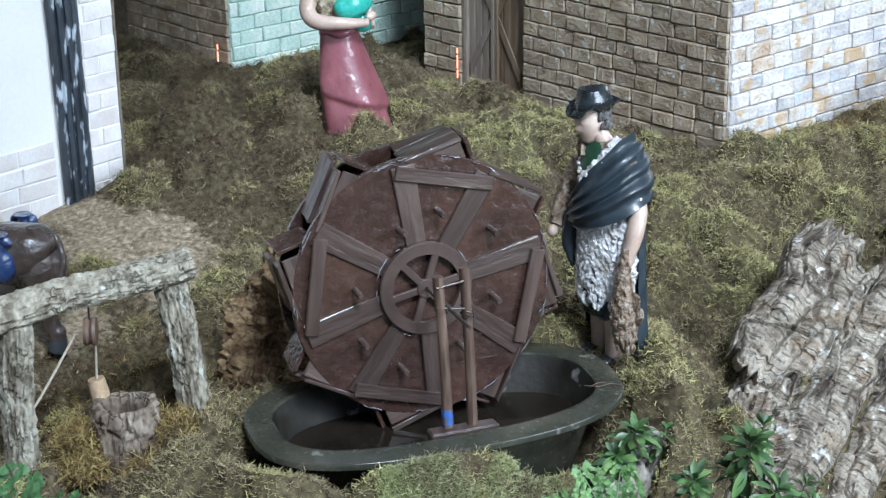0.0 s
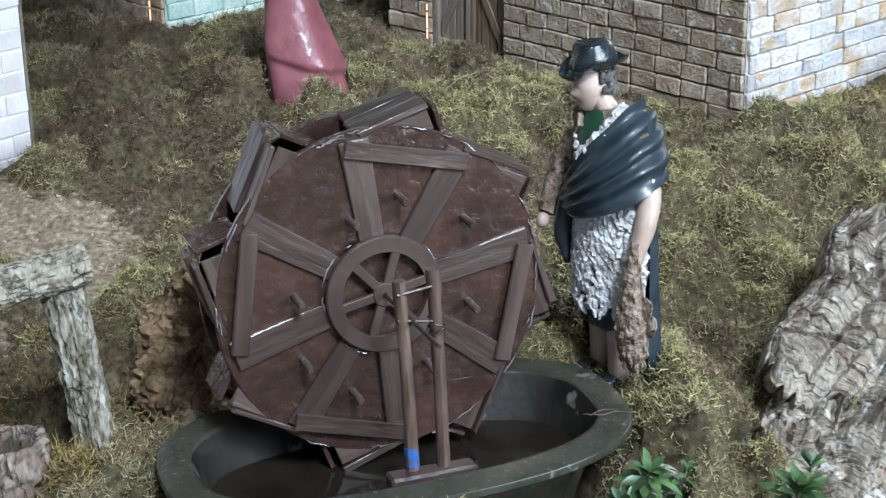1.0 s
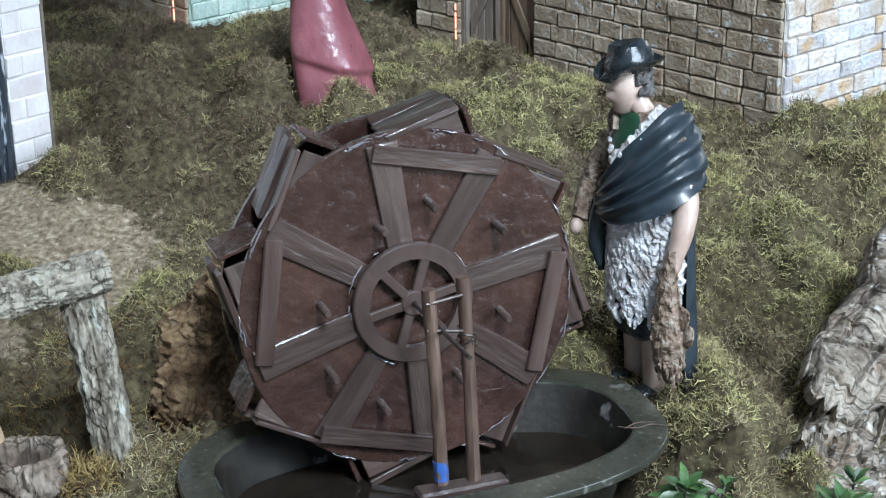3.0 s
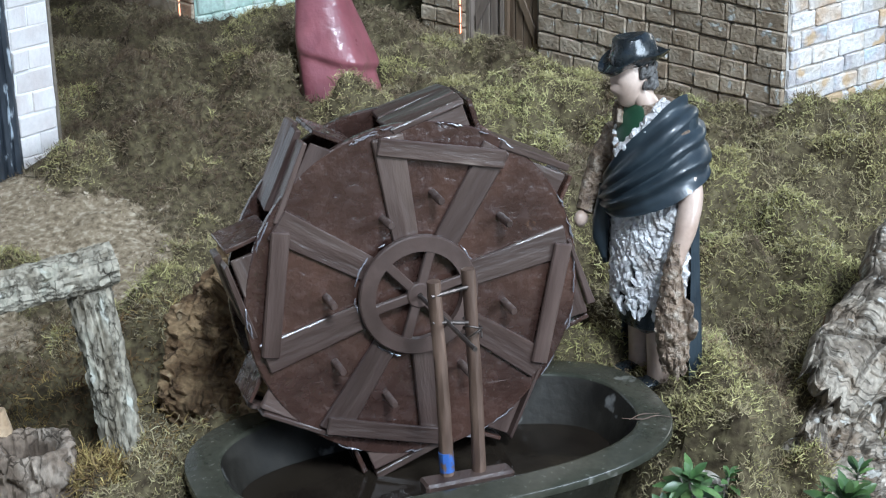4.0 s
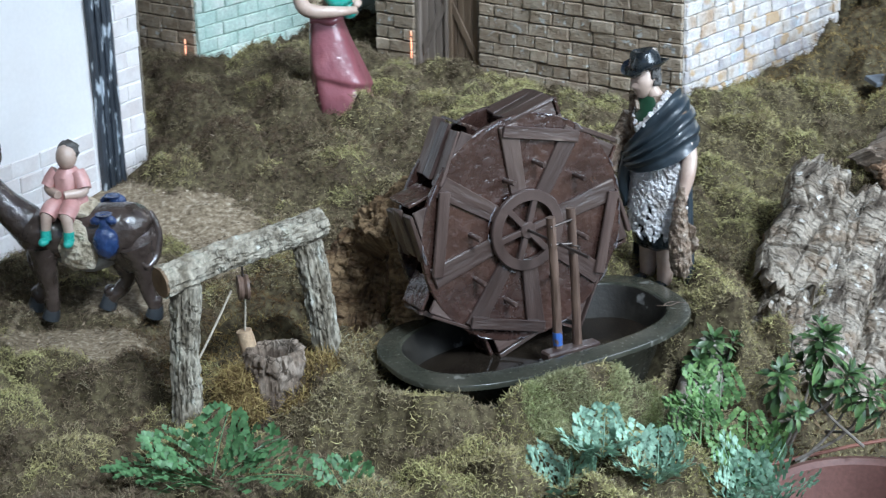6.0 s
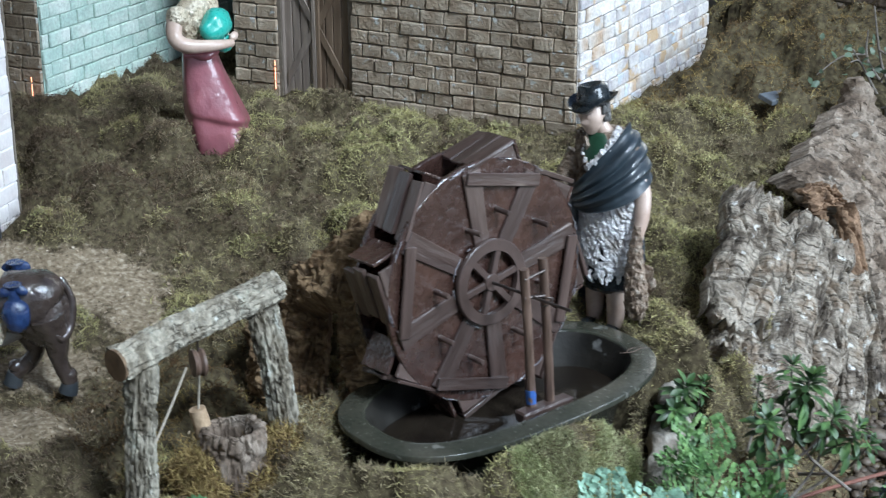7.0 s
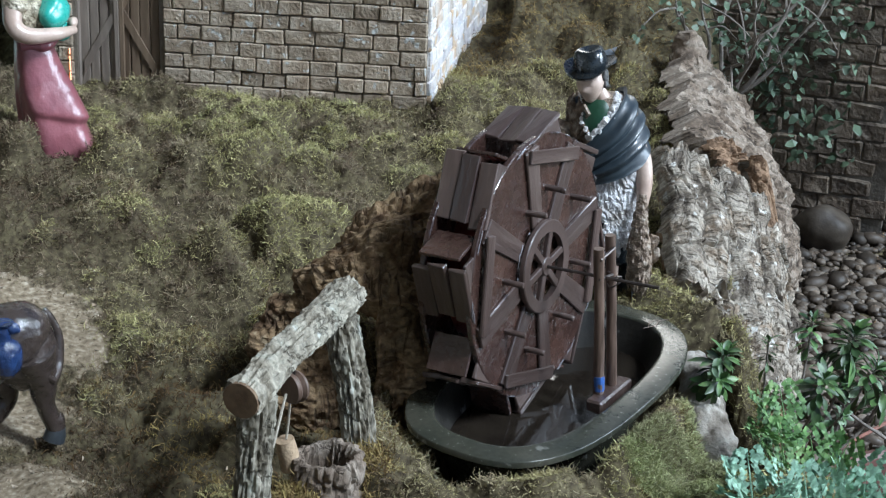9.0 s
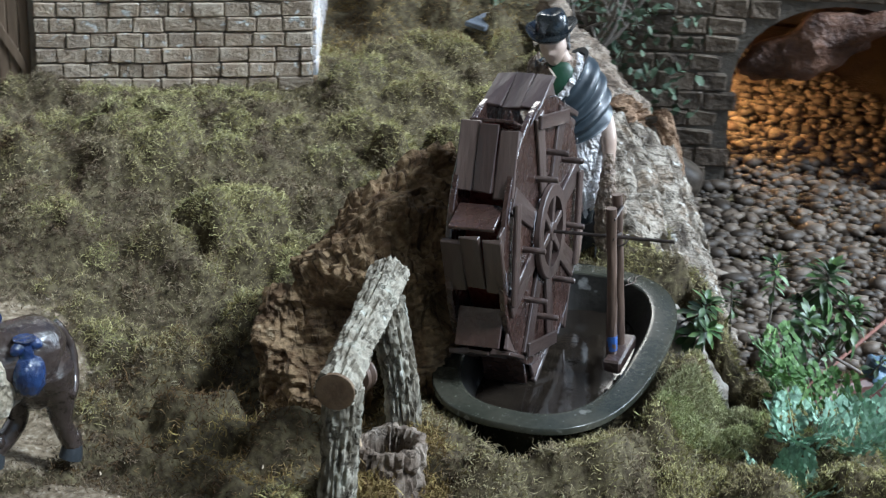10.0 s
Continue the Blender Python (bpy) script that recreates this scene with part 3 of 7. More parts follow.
def edge_off(x, y):
    """How far a place lies outside the bank's edge (positive: over the low ground), and the slope's width there."""
    best, off, wide = np.full(np.shape(x), 1e9), np.zeros(np.shape(x)), np.ones(np.shape(x))
    for (a, b), (wa, wb) in zip(zip(EDGE, EDGE[1:]), zip(WIDTHS, WIDTHS[1:])):
        d = b - a
        t = np.clip(((x - a[0]) * d[0] + (y - a[1]) * d[1]) / (d @ d), 0, 1)
        dx, dy = x - a[0] - t * d[0], y - a[1] - t * d[1]
        far = np.hypot(dx, dy)
        side = np.sign(d[1] * (x - a[0]) - d[0] * (y - a[1]))
        near = far < best
        best = np.where(near, far, best)
        off = np.where(near, far * side, off)
        wide = np.where(near, wa + (wb - wa) * t, wide)
    return off, wide


BX, BY, BZ, BA = -0.0272, 0.0022, -0.0219, radians(35.7)
HUMPS = [(0.12, 0.18, 0.035, 0.09), (0.275, 0.735, 0.030, 0.06), (0.36, 0.82, 0.015, 0.06), (-0.42, 0.66, 0.022, 0.04), (-0.33, 0.64, 0.016, 0.03), (-0.50, 0.46, 0.010, 0.06), (0.146, -0.065, -0.06, 0.042),
         (-0.14, 0.17, 0.05, 0.07), (0.62, 1.08, 0.10, 0.25), (0.36, 0.95, 0.03, 0.1), (0.33, 0.48, 0.02, 0.05), (-0.10, 0.55, 0.012, 0.06), (-0.24, 0.86, 0.015, 0.06),
         (-0.30, 0.02, 0.014, 0.05), (-0.33, -0.05, 0.02, 0.04)]


def base_z(x, y):
    z = -0.088 + 0.098 * step01(0.10, 0.70, y) + 0.012 * waves(x, y, 34, 1) + 0.007 * waves(x, y, 80, 4)
    for hx, hy, hh, hr in HUMPS:
        z = z + hh * np.exp(-((x - hx) ** 2 + (y - hy) ** 2) / (hr * hr))
    # the hollow that holds the basin
    u = ((x - BX) * math.cos(BA) + (y - BY) * math.sin(BA)) / 0.19
    v = (-(x - BX) * math.sin(BA) + (y - BY) * math.cos(BA)) / 0.105
    z = z + 0.048 * np.exp(-(((np.hypot(u, v) - 1.28) / 0.2) ** 2))
    z = np.minimum(z, -0.040 + 0.08 * np.maximum(0, np.hypot(u, v) - 1.0)) - 0.05 * step01(1.0, 0.7, np.hypot(u, v))
    off, wide = edge_off(x, y)
    k = step01(-0.02, 1, off / wide)
    low = LOW + 0.012 * waves(x, y, 14, 3)
    return z * (1 - k) + low * k


def sandy(x, y):
    """Where the bare sandy path shows (1) and where moss grows (0)."""
    out = 0 * x
    for cx, cy, rx, ry, k in ((-0.52, 0.37, 0.12, 0.070, 1.0), (-0.44, 0.29, 0.05, 0.06, 0.75), (-0.63, 0.42, 0.09, 0.05, 0.9), (-0.58, 0.05, 0.10, 0.06, 0.95), (-0.54, 0.19, 0.08, 0.07, 0.8)):
        out = np.maximum(out, k * np.exp(-(((x - cx) / rx) ** 2 + ((y - cy) / ry) ** 2) * 0.9))
    return out + 0.17 * waves(x, y, 40, 5) + 0.06 * waves(x, y, 110, 15)


# strips of cork leaning on the bank
STRIPS = [   # foot, top, half width, bulge, seed, ring height, ring spacing, roughness, groove, torn side, torn end, raggedness
    ((0.276, 0.196, -0.040), (0.343, 0.350, 0.054), 0.050, 0.022, 2.0, 0.0028, 0.0090, 1.1, 0.012, 2.0, 2.0, 0.024),
    ((0.250, 0.130, -0.098), (0.292, 0.225, -0.052), 0.040, 0.022, 52.0, 0.0032, 0.0080, 0.9, 0.0, 2.0, 2.0, 0.020),
    ((0.300, 0.098, -0.135), (0.408, 0.366, 0.020), 0.033, 0.034, 12.0, 0.0034, 0.0085, 0.5, 0.0, 2.0, 2.0, 0.012),
    ((0.368, 0.150, -0.172), (0.436, 0.356, -0.012), 0.029, 0.032, 22.0, 0.0026, 0.0085, 1.2, 0.0, 2.0, 2.0, 0.014),
    ((0.428, 0.225, -0.205), (0.462, 0.372, -0.035), 0.022, 0.018, 26.0, 0.0016, 0.0070, 1.1, 0.0, 2.0, 2.0, 0.016),
    ((0.486, 0.318, -0.205), (0.448, 0.380, 0.024), 0.016, 0.012, 32.0, 0.0008, 0.0070, 1.0, 0.0, 2.0, 0.62, 0.014)]


LOG = ((0.176, 0.070, -0.070), (0.140, -0.090, -0.185), 0.034)


def highest(x, y):
    """How high the moss may grow: it stays under the basin's rim, behind the cork and below the figures' feet."""
    cap = np.full(np.shape(x), 9.0)
    ua = (x - BX) * math.cos(BA) + (y - BY) * math.sin(BA)
    vb = -(x - BX) * math.sin(BA) + (y - BY) * math.cos(BA)
    rho = ((np.abs(ua) / 0.1895) ** 2.7 + (np.abs(vb) / 0.1047) ** 2.7) ** (1 / 2.7)
    cap = np.where(rho < 1.6, BZ + 0.019 * ua + 0.034 * vb - 0.019 + 0.11 * np.maximum(0, rho - 1.02), cap)
    for f, t, half, *_ in STRIPS + [LOG]:
        f, t = np.array(f), np.array(t)
        d = t - f
        k = ((x - f[0]) * d[0] + (y - f[1]) * d[1]) / (d[0] ** 2 + d[1] ** 2)
        off = np.hypot(x - f[0] - k * d[0], y - f[1] - k * d[1])
        under = (off < half * 0.95) & (k > -0.05) & (k < 0.97)
        cap = np.where(under, np.minimum(cap, f[2] + k * d[2] - 0.022), cap)
    f, t = np.array(LOG[0]), np.array(LOG[1])
    k = np.clip((f[1] - y) / (f[1] - t[1]), 0, 1)
    near = f[0] + k * (t[0] - f[0]) - x
    cap = np.where((near > 0) & (near < 0.06) & (y < 0.06) & (y > -0.20), np.minimum(cap, f[2] + k * (t[2] - f[2]) + 0.004 + 1.25 * near + 0.5 * np.maximum(0, -0.09 - y)), cap)
    for wall, a, b, top in ((FRONT, 0.03, 0.64, 0.020), (TURQ, 0.0, 0.5, 0.030), (DARK, 0.2, 0.5, 0.030), (SIDE, 0.0, 0.5, 0.018)):
        q = np.array(wall.inverted())
        p, d = q[0, 0] * x + q[0, 1] * y + q[0, 3], q[1, 0] * x + q[1, 1] * y + q[1, 3]
        cap = np.where((p > a) & (p < b) & (d > -0.07) & (d < 0.06), np.minimum(cap, top + 0.008 * waves(x, y, 60, 12) - 0.20 * np.minimum(0, d + 0.03)), cap)
    for cx, cy, r, top in ((-0.362, 0.735, 0.055, -0.002), (0.110, 0.165, 0.04, -0.030)):
        cap = np.where(np.hypot(x - cx, y - cy) < r, np.minimum(cap, top), cap)
    return cap


# the ground's height on a fine grid, with rounded tufts of moss heaped on it
GX0, GY0, GS = -1.0, -0.62, 0.004
GX, GY = GX0 + GS * np.arange(576), GY0 + GS * np.arange(566)


def heap_tufts():
    gx, gy = np.meshgrid(GX, GY)
    base = base_z(gx, gy)
    bare = sandy(gx, gy)
    off, wide = edge_off(gx, gy)
    tuft, tone = np.zeros_like(base), np.full_like(base, 0.3)
    r = np.random.RandomState(77)
    for k in range(7600):
        x, y = r.uniform(-0.97, 1.2), r.uniform(-0.6, 1.6)
        i, j = int((y - GY0) / GS), int((x - GX0) / GS)
        if not (0 <= i < len(GY) and 0 <= j < len(GX)) or bare[i, j] > 0.5 or off[i, j] > (wide[i, j] * 0.5 if y < 0.38 else -0.05):
            continue
        u = ((x - BX) * math.cos(BA) + (y - BY) * math.sin(BA)) / 0.205
        v = (-(x - BX) * math.sin(BA) + (y - BY) * math.cos(BA)) / 0.122
        if math.hypot(u, v) < 1.05:
            continue
        big = k < 1100
        rad = r.uniform(0.016, 0.048) if big else 0.006 * math.exp(abs(r.normal(0, 0.55)))
        high = rad * (r.uniform(0.45, 1.15) if big else r.uniform(0.5, 1.3))
        n = int(rad / GS) + 2
        a, b, c, d = max(0, i - n), min(len(GY), i + n + 1), max(0, j - n), min(len(GX), j + n + 1)
        px, py = gx[a:b, c:d] - x, gy[a:b, c:d] - y
        w = r.uniform(0, math.pi)
        e = r.uniform(0.6, 1.0)
        q = np.hypot(px * math.cos(w) + py * math.sin(w), (py * math.cos(w) - px * math.sin(w)) / e) / rad * (1 + 0.22 * np.sin(3 * np.arctan2(py, px) + k) + 0.12 * np.sin(7 * np.arctan2(py, px) + 2 * k))
        new_top = high * np.sqrt(np.clip(1 - q * q, 0, 1)) + (0.10 if big else 0.75) * tuft[a:b, c:d] * (q < 1)
        wins = (new_top > tuft[a:b, c:d]) & (q < 1)
        shade = np.clip(r.beta(2.2, 2.2), 0, 1) if big else np.clip(tone[i, j] + r.normal(0, 0.13), 0, 1)
        tone[a:b, c:d] = np.where(wins, shade, tone[a:b, c:d])
        tuft[a:b, c:d] = np.maximum(tuft[a:b, c:d], new_top)
    tuft = np.minimum(tuft, 0.055) * (1 - step01(0.3, 0.5, bare))
    total = base + tuft + 0.010 * step01(0.3, 0.5, bare)
    return np.minimum(total, highest(gx, gy)), tuft, tone


FIELD, TUFT, TONE = heap_tufts()
SLOPE_Y, SLOPE_X = np.gradient(FIELD, GS)
NEAR_TOP = np.clip(TUFT / 0.012, 0, 1)


def look_up(grid, x, y):
    fx, fy = np.clip((x - GX0) / GS, 0, len(GX) - 1.001), np.clip((y - GY0) / GS, 0, len(GY) - 1.001)
    j, i = fx.astype(int), fy.astype(int)
    s, t = fx - j, fy - i
    return (grid[i, j] * (1 - s) + grid[i, j + 1] * s) * (1 - t) + (grid[i + 1, j] * (1 - s) + grid[i + 1, j + 1] * s) * t


def ground_z(x, y):
    x, y = np.asarray(x, float), np.asarray(y, float)
    inside = (x > GX[0]) & (x < GX[-1]) & (y > GY[0]) & (y < GY[-1])
    return np.where(inside, look_up(FIELD, x, y), base_z(x, y))


def build_ground():
    xs = np.r_[-40, -12, -5, -2.5, -1.5, np.arange(-0.99, 1.29, 0.006), 1.6, 2.4, 5, 12, 40]
    ys = np.r_[-40, -12, -5, -2.2, -1.2, -0.8, np.arange(-0.6, 1.62, 0.006), 1.9, 2.6, 5, 12, 40]
    gx, gy = np.meshgrid(xs, ys)
    gz = ground_z(gx, gy)
    v = np.c_[gx.ravel(), gy.ravel(), gz.ravel()]
    w = len(xs)
    i = (np.arange(len(ys) - 1)[:, None] * w + np.arange(w - 1)).ravel()
    f = np.c_[i, i + 1, i + w + 1, i + w]
    me = from_arrays("ground", v, f, earth, True)
    bare = me.attributes.new("bare", "FLOAT", "POINT")
    bare.data.foreach_set("value", np.asarray(sandy(v[:, 0], v[:, 1]), np.float32))
    tagged(new("ground", me), "uneven ground of pale sand and brown moss", "ground", kind="structure")


build_ground()


def colour_clumps(me, x, y, each, seed):
    """Gives every strand the colour number of its clump, lowered towards the left and back left."""
    r = np.random.RandomState(seed + 500)
    tone = np.clip(look_up(TONE, x, y) - 0.24 * step01(-0.12, -0.50, x) - 0.14 * step01(0.42, 0.66, y) * step01(0.16, -0.06, x) + 0.10 * waves(x, y, 22, 71) + r.normal(0, 0.06, len(x)), 0.01, 0.99)
    me.attributes.new("clump", "FLOAT", "POINT").data.foreach_set("value", np.repeat(tone, each).astype(np.float32))


def fuzz(name, x, y, length, width, material, label, seed, spread=0.8):
    """Dense short moss: one thin pointed blade each."""
    r = np.random.RandomState(seed)
    n = len(x)
    up = np.stack([-look_up(SLOPE_X, x, y), -look_up(SLOPE_Y, x, y), np.ones(n)], 1)
    up /= np.linalg.norm(up, axis=1)[:, None]
    d = up + r.normal(0, spread, (n, 3))
    d /= np.linalg.norm(d, axis=1)[:, None]
    s = np.cross(d, r.normal(0, 1, (n, 3)))
    s /= np.linalg.norm(s, axis=1)[:, None]
    ln = (length * r.uniform(0.4, 1.5, n))[:, None]
    wd = (width * r.uniform(0.6, 1.4, n))[:, None]
    p = np.stack([x, y, ground_z(x, y) - 0.001], 1)
    v = np.stack([p - s * wd, p + s * wd, p + d * ln], 1).reshape(-1, 3)
    me = from_arrays(name, v, np.arange(3 * n).reshape(-1, 3), material)
    colour_clumps(me, x, y, 3, seed)
    return tagged(new(name, me), label, "moss", kind="stuff")


def fibres(name, x, y, lift, length, width, material, label, seed, spread=0.9, curl=1.5):
    """Curly moss strands: thin ribbons that wind as they lie on the tufts."""
    r = np.random.RandomState(seed)
    n = len(x)
    unit = lambda q: q / np.linalg.norm(q, axis=1)[:, None]
    up = unit(np.stack([-look_up(SLOPE_X, x, y), -look_up(SLOPE_Y, x, y), np.ones(n)], 1))
    comb = np.stack([waves(x, y, 190, seed + k) for k in (50, 60, 70)], 1)
    d = unit(up * 0.7 + 1.0 * comb + 0.75 * r.normal(0, spread, (n, 3)))
    d[:, 2] = np.abs(d[:, 2])
    axis = unit(np.cross(d, r.normal(0, 1, (n, 3))) + 0.35 * r.normal(0, 1, (n, 3)))
    turn = (curl * r.uniform(0.3, 1.5, n))[:, None]
    ln = (length * r.uniform(0.45, 1.5, n) / 2)[:, None]
    wd = (width * r.uniform(0.6, 1.5, n))[:, None]
    c = np.stack([x, y, ground_z(x, y) + lift], 1)
    rows = []
    for k, w in enumerate((0.9, 1.0, 0.35)):
        s = unit(np.cross(d, axis + 0.6 * up))
        rows += [c - s * wd * w, c + s * wd * w]
        c = c + d * ln
        d = unit(d * np.cos(turn) + np.cross(axis, d) * np.sin(turn))
    v = np.stack(rows, 1).reshape(-1, 3)
    b = np.arange(n)[:, None] * 6
    f = np.concatenate([b + [0, 1, 3, 2], b + [2, 3, 5, 4]], 0)
    me = from_arrays(name, v, f, material)
    colour_clumps(me, x, y, 6, seed)
    return tagged(new(name, me), label, "moss", kind="stuff")


def build_moss():
    r = np.random.RandomState(11)

    def behind(x, y, m):
        """How far a place lies behind a house front."""
        q = np.array(m.inverted())
        return q[0, 0] * x + q[0, 1] * y + q[0, 3], q[1, 0] * x + q[1, 1] * y + q[1, 3]

    def scatter(n, x0, x1, y0, y1, keep):
        x, y = r.uniform(x0, x1, n), r.uniform(y0, y1, n)
        off, wide = edge_off(x, y)
        u = ((x - BX) * math.cos(BA) + (y - BY) * math.sin(BA)) / 0.17
        v = (-(x - BX) * math.sin(BA) + (y - BY) * math.cos(BA)) / 0.1
        ok = (off < np.where(y > 0.38, -0.035, wide * 0.75)) & (np.hypot(u, v) > 1) & (sandy(x, y) < 0.52 + 0.1 * r.normal(size=n)) & keep(x, y)
        for m, a, b in ((FRONT, -0.1, 0.62), (DARK, -0.2, 0.5), (WHITE, -0.5, 0.38)):
            p, q = behind(x, y, m)
            ok &= ~((p > a) & (p < b) & (q > 0.02))
        ok &= r.uniform(size=n) < 0.42 + 0.58 * look_up(NEAR_TOP, x, y)
        return x[ok], y[ok]

    dry = lambda x, y: waves(x, y, 30, 7)
    rust = lambda x, y: 1.10 * np.exp(-(((x + 0.34) / 0.20) ** 2 + ((y - 0.08) / 0.21) ** 2)) + 1.15 * np.exp(-(((x - 0.46) / 0.30) ** 2 + ((y - 1.0) / 0.34) ** 2)) + 0.30 * waves(x, y, 25, 9)
    pale = lambda x, y: np.exp(-(((x - 0.10) / 0.05) ** 2 + ((y + 0.09) / 0.07) ** 2)) + 0.9 * np.exp(-(((x - 0.02) / 0.07) ** 2 + ((y + 0.17) / 0.04) ** 2)) + 0.2 * waves(x, y, 60, 8)
    x, y = scatter(430000, -0.92, 0.72, -0.46, 1.28, lambda x, y: rust(x, y) < 0.6)
    fuzz("moss", x, y, 0.0045, 0.0006, moss_olive, "olive green and brown dried moss covering the ground", 21, 1.0)
    x, y = scatter(230000, -0.92, 0.85, -0.46, 1.34, lambda x, y: rust(x, y) > 0.45)
    fuzz("rusty_moss", x, y, 0.0045, 0.00055, moss_rust, "rusty brown moss on the ground", 23, 1.0)
    x, y = scatter(560000, -0.92, 0.72, -0.46, 1.28, lambda x, y: (rust(x, y) < 0.7) & (pale(x, y) < 0.6))
    fibres("curled_moss", x, y, r.uniform(-0.001, 0.001, len(x)), 0.0092, 0.00036, moss_olive, "curled olive moss strands on the ground", 24, 1.0)
    x, y = scatter(80000, -0.92, 0.72, -0.46, 1.28, lambda x, y: (dry(x, y) > 0.0) & (rust(x, y) < 0.9))
    keep = look_up(TUFT, x, y) > 0.006
    x, y = x[keep], y[keep]
    fibres("straw_moss", x, y, r.uniform(-0.001, 0.001, len(x)), 0.0095, 0.00034, moss_straw, "pale straw-coloured dry moss strands on the ground", 22, 1.0)
    x, y = scatter(170000, -0.92, 0.85, -0.46, 1.34, lambda x, y: rust(x, y) > 0.5)
    fibres("golden_moss", x, y, r.uniform(-0.001, 0.001, len(x)), 0.0105, 0.00048, moss_rust, "golden brown curly moss on the ground", 26, 1.0)
    brown = lambda x, y: np.exp(-(((x + 0.42) / 0.20) ** 2 + ((y - 0.56) / 0.16) ** 2)) + 0.6 * np.exp(-(((x - 0.17) / 0.10) ** 2 + ((y - 0.22) / 0.12) ** 2)) + 0.75 * waves(x, y, 45, 33)
    x, y = scatter(170000, -0.92, 0.72, -0.46, 1.28, lambda x, y: (brown(x, y) > 0.30) & (look_up(TUFT, x, y) > 0.002))
    fibres("brown_moss", x, y, r.uniform(0.0, 0.002, len(x)), 0.0110, 0.00046, moss_brown, "brown dried curly moss in patches on the ground", 28, 1.0)
    x, y = scatter(240000, -0.10, 0.24, -0.30, 0.04, lambda x, y: (pale(x, y) > 0.5) & (x < 0.118))
    fibres("pale_moss", x, y, r.uniform(-0.001, 0.001, len(x)), 0.0085, 0.0003, moss_pale, "pale yellow-green curly moss in front of the basin", 27, 1.0)
    n = 110000
    x, y = r.uniform(-0.85, -0.15, n), r.uniform(-0.15, 0.6, n)
    keep = sandy(x, y) > 0.34 + 0.12 * r.normal(size=n)
    x, y = x[keep], y[keep]
    big = r.uniform(size=len(x)) < 0.07
    fuzz("gravel", x[big], y[big], 0.0042, 0.0022, chip_mat, "pale gravel chips scattered on the sandy path", 35, 3.0)["category"] = "gravel"
    lx, ly = r.uniform(0.13, 0.62, 16000), r.uniform(-0.16, 0.34, 16000)
    off, wide = edge_off(lx, ly)
    ok = off > wide * 0.3
    fuzz("leaf_litter", lx[ok], ly[ok], 0.010, 0.0022, moss_brown, "dry brown leaf litter on the low ground", 36, 1.5)["category"] = "leaves"
    fuzz("sand_chips", x, y, 0.0018, 0.0008, chip_mat, "coarse tan and white chips on the sandy path", 25, 3.0)["category"] = "sand"


build_moss()


# ---- buildings ----
def slab(name, m, x0, x1, z0, z1, thick, material, label, smooth=False):
    """A plain wall whose face lies at y = 0 of its axes and whose body lies behind it (y > 0)."""
    bm = bmesh.new()
    box(bm, Matrix.Translation(((x0 + x1) / 2, thick / 2, (z0 + z1) / 2)), x1 - x0, thick, z1 - z0)
    ob = new(name, finish(bm, name, smooth))
    ob.data.materials.append(material)
    ob.matrix_world = m
    ROOT[ob.name] = m.copy()
    return tagged(ob, label, "wall", kind="structure")


def brick_meshes(kind, w, h, deep, material, seed, bevel=0.0016, rough=0.0009, n=5):
    rng = random.Random(seed)
    out = []
    for k in range(n):
        bm = bmesh.new()
        box(bm, Matrix(), w, deep, h, bevel, rough, rng)
        me = finish(bm, kind, False)
        me.materials.append(material)
        out.append(me)
    return out


def lay_bricks(wall, kind, meshes, w, h, x0, x1, z0, z1, seed, joint=0.0014, slope=0.0, skip=None):
    """Courses of bricks on a wall's face, each an object, with broken bond and small shifts. The end bricks are cut."""
    rng = random.Random(seed)
    row, z = 0, z0 + h / 2
    while z + h / 2 <= z1:
        x = x0 - (row % 2) * w * 0.5 + rng.uniform(-0.1, 0.1) * w
        while x < x1:
            ww = w * rng.uniform(0.82, 1.16)
            if x1 - x - ww < 0.35 * w:
                ww = max(ww, x1 - x)
            a, b = max(x, x0), min(x + ww, x1)
            if b - a > 0.28 * w and not (skip and skip((a + b) / 2, z)):
                m = Matrix.Translation(((a + b) / 2, rng.uniform(-0.0016, 0.0008), z + slope * (a + b) / 2 + rng.uniform(-0.0006, 0.0006)))
                m = m @ Matrix.Rotation(rng.uniform(-0.012, 0.012), 4, "Y") @ Matrix.Diagonal(((b - a - joint) / w, 1, (h - joint) / h, 1))
                piece(kind, rng.choice(meshes), m, wall)
            x += ww
        z += h
        row += 1


TOP = 0.46
wall_front = slab("wall_front", FRONT, 0.255, 0.62, -0.05, TOP, 0.03, mortar_dark, "grey-brown stone block wall of the farmhouse")
wall_pier = slab("wall_pier", FRONT, 0.055, 0.138, -0.05, TOP, 0.03, mortar_dark, "grey-brown stone pier beside the wooden door")
slab("wall_lintel", FRONT, 0.138, 0.255, 0.30, TOP, 0.03, mortar_dark, "stone wall above the wooden door")
wall_side = slab("wall_side", SIDE, 0.0, 0.46, -0.05, TOP, 0.03, mortar_pale, "whitewashed stone block wall of the farmhouse")
back = slab("wall_back", wall_frame(-0.62, 1.42, 1, -0.04), 0, 1.15, -0.05, TOP, 0.03, shade_wall, "wall closing the yard behind, darkened for shade")
slab("wall_roof", FRONT, 0.05, 0.66, TOP, TOP + 0.02, 0.45, shade_wall, "flat roof of the farmhouse in shade-darkened plaster")

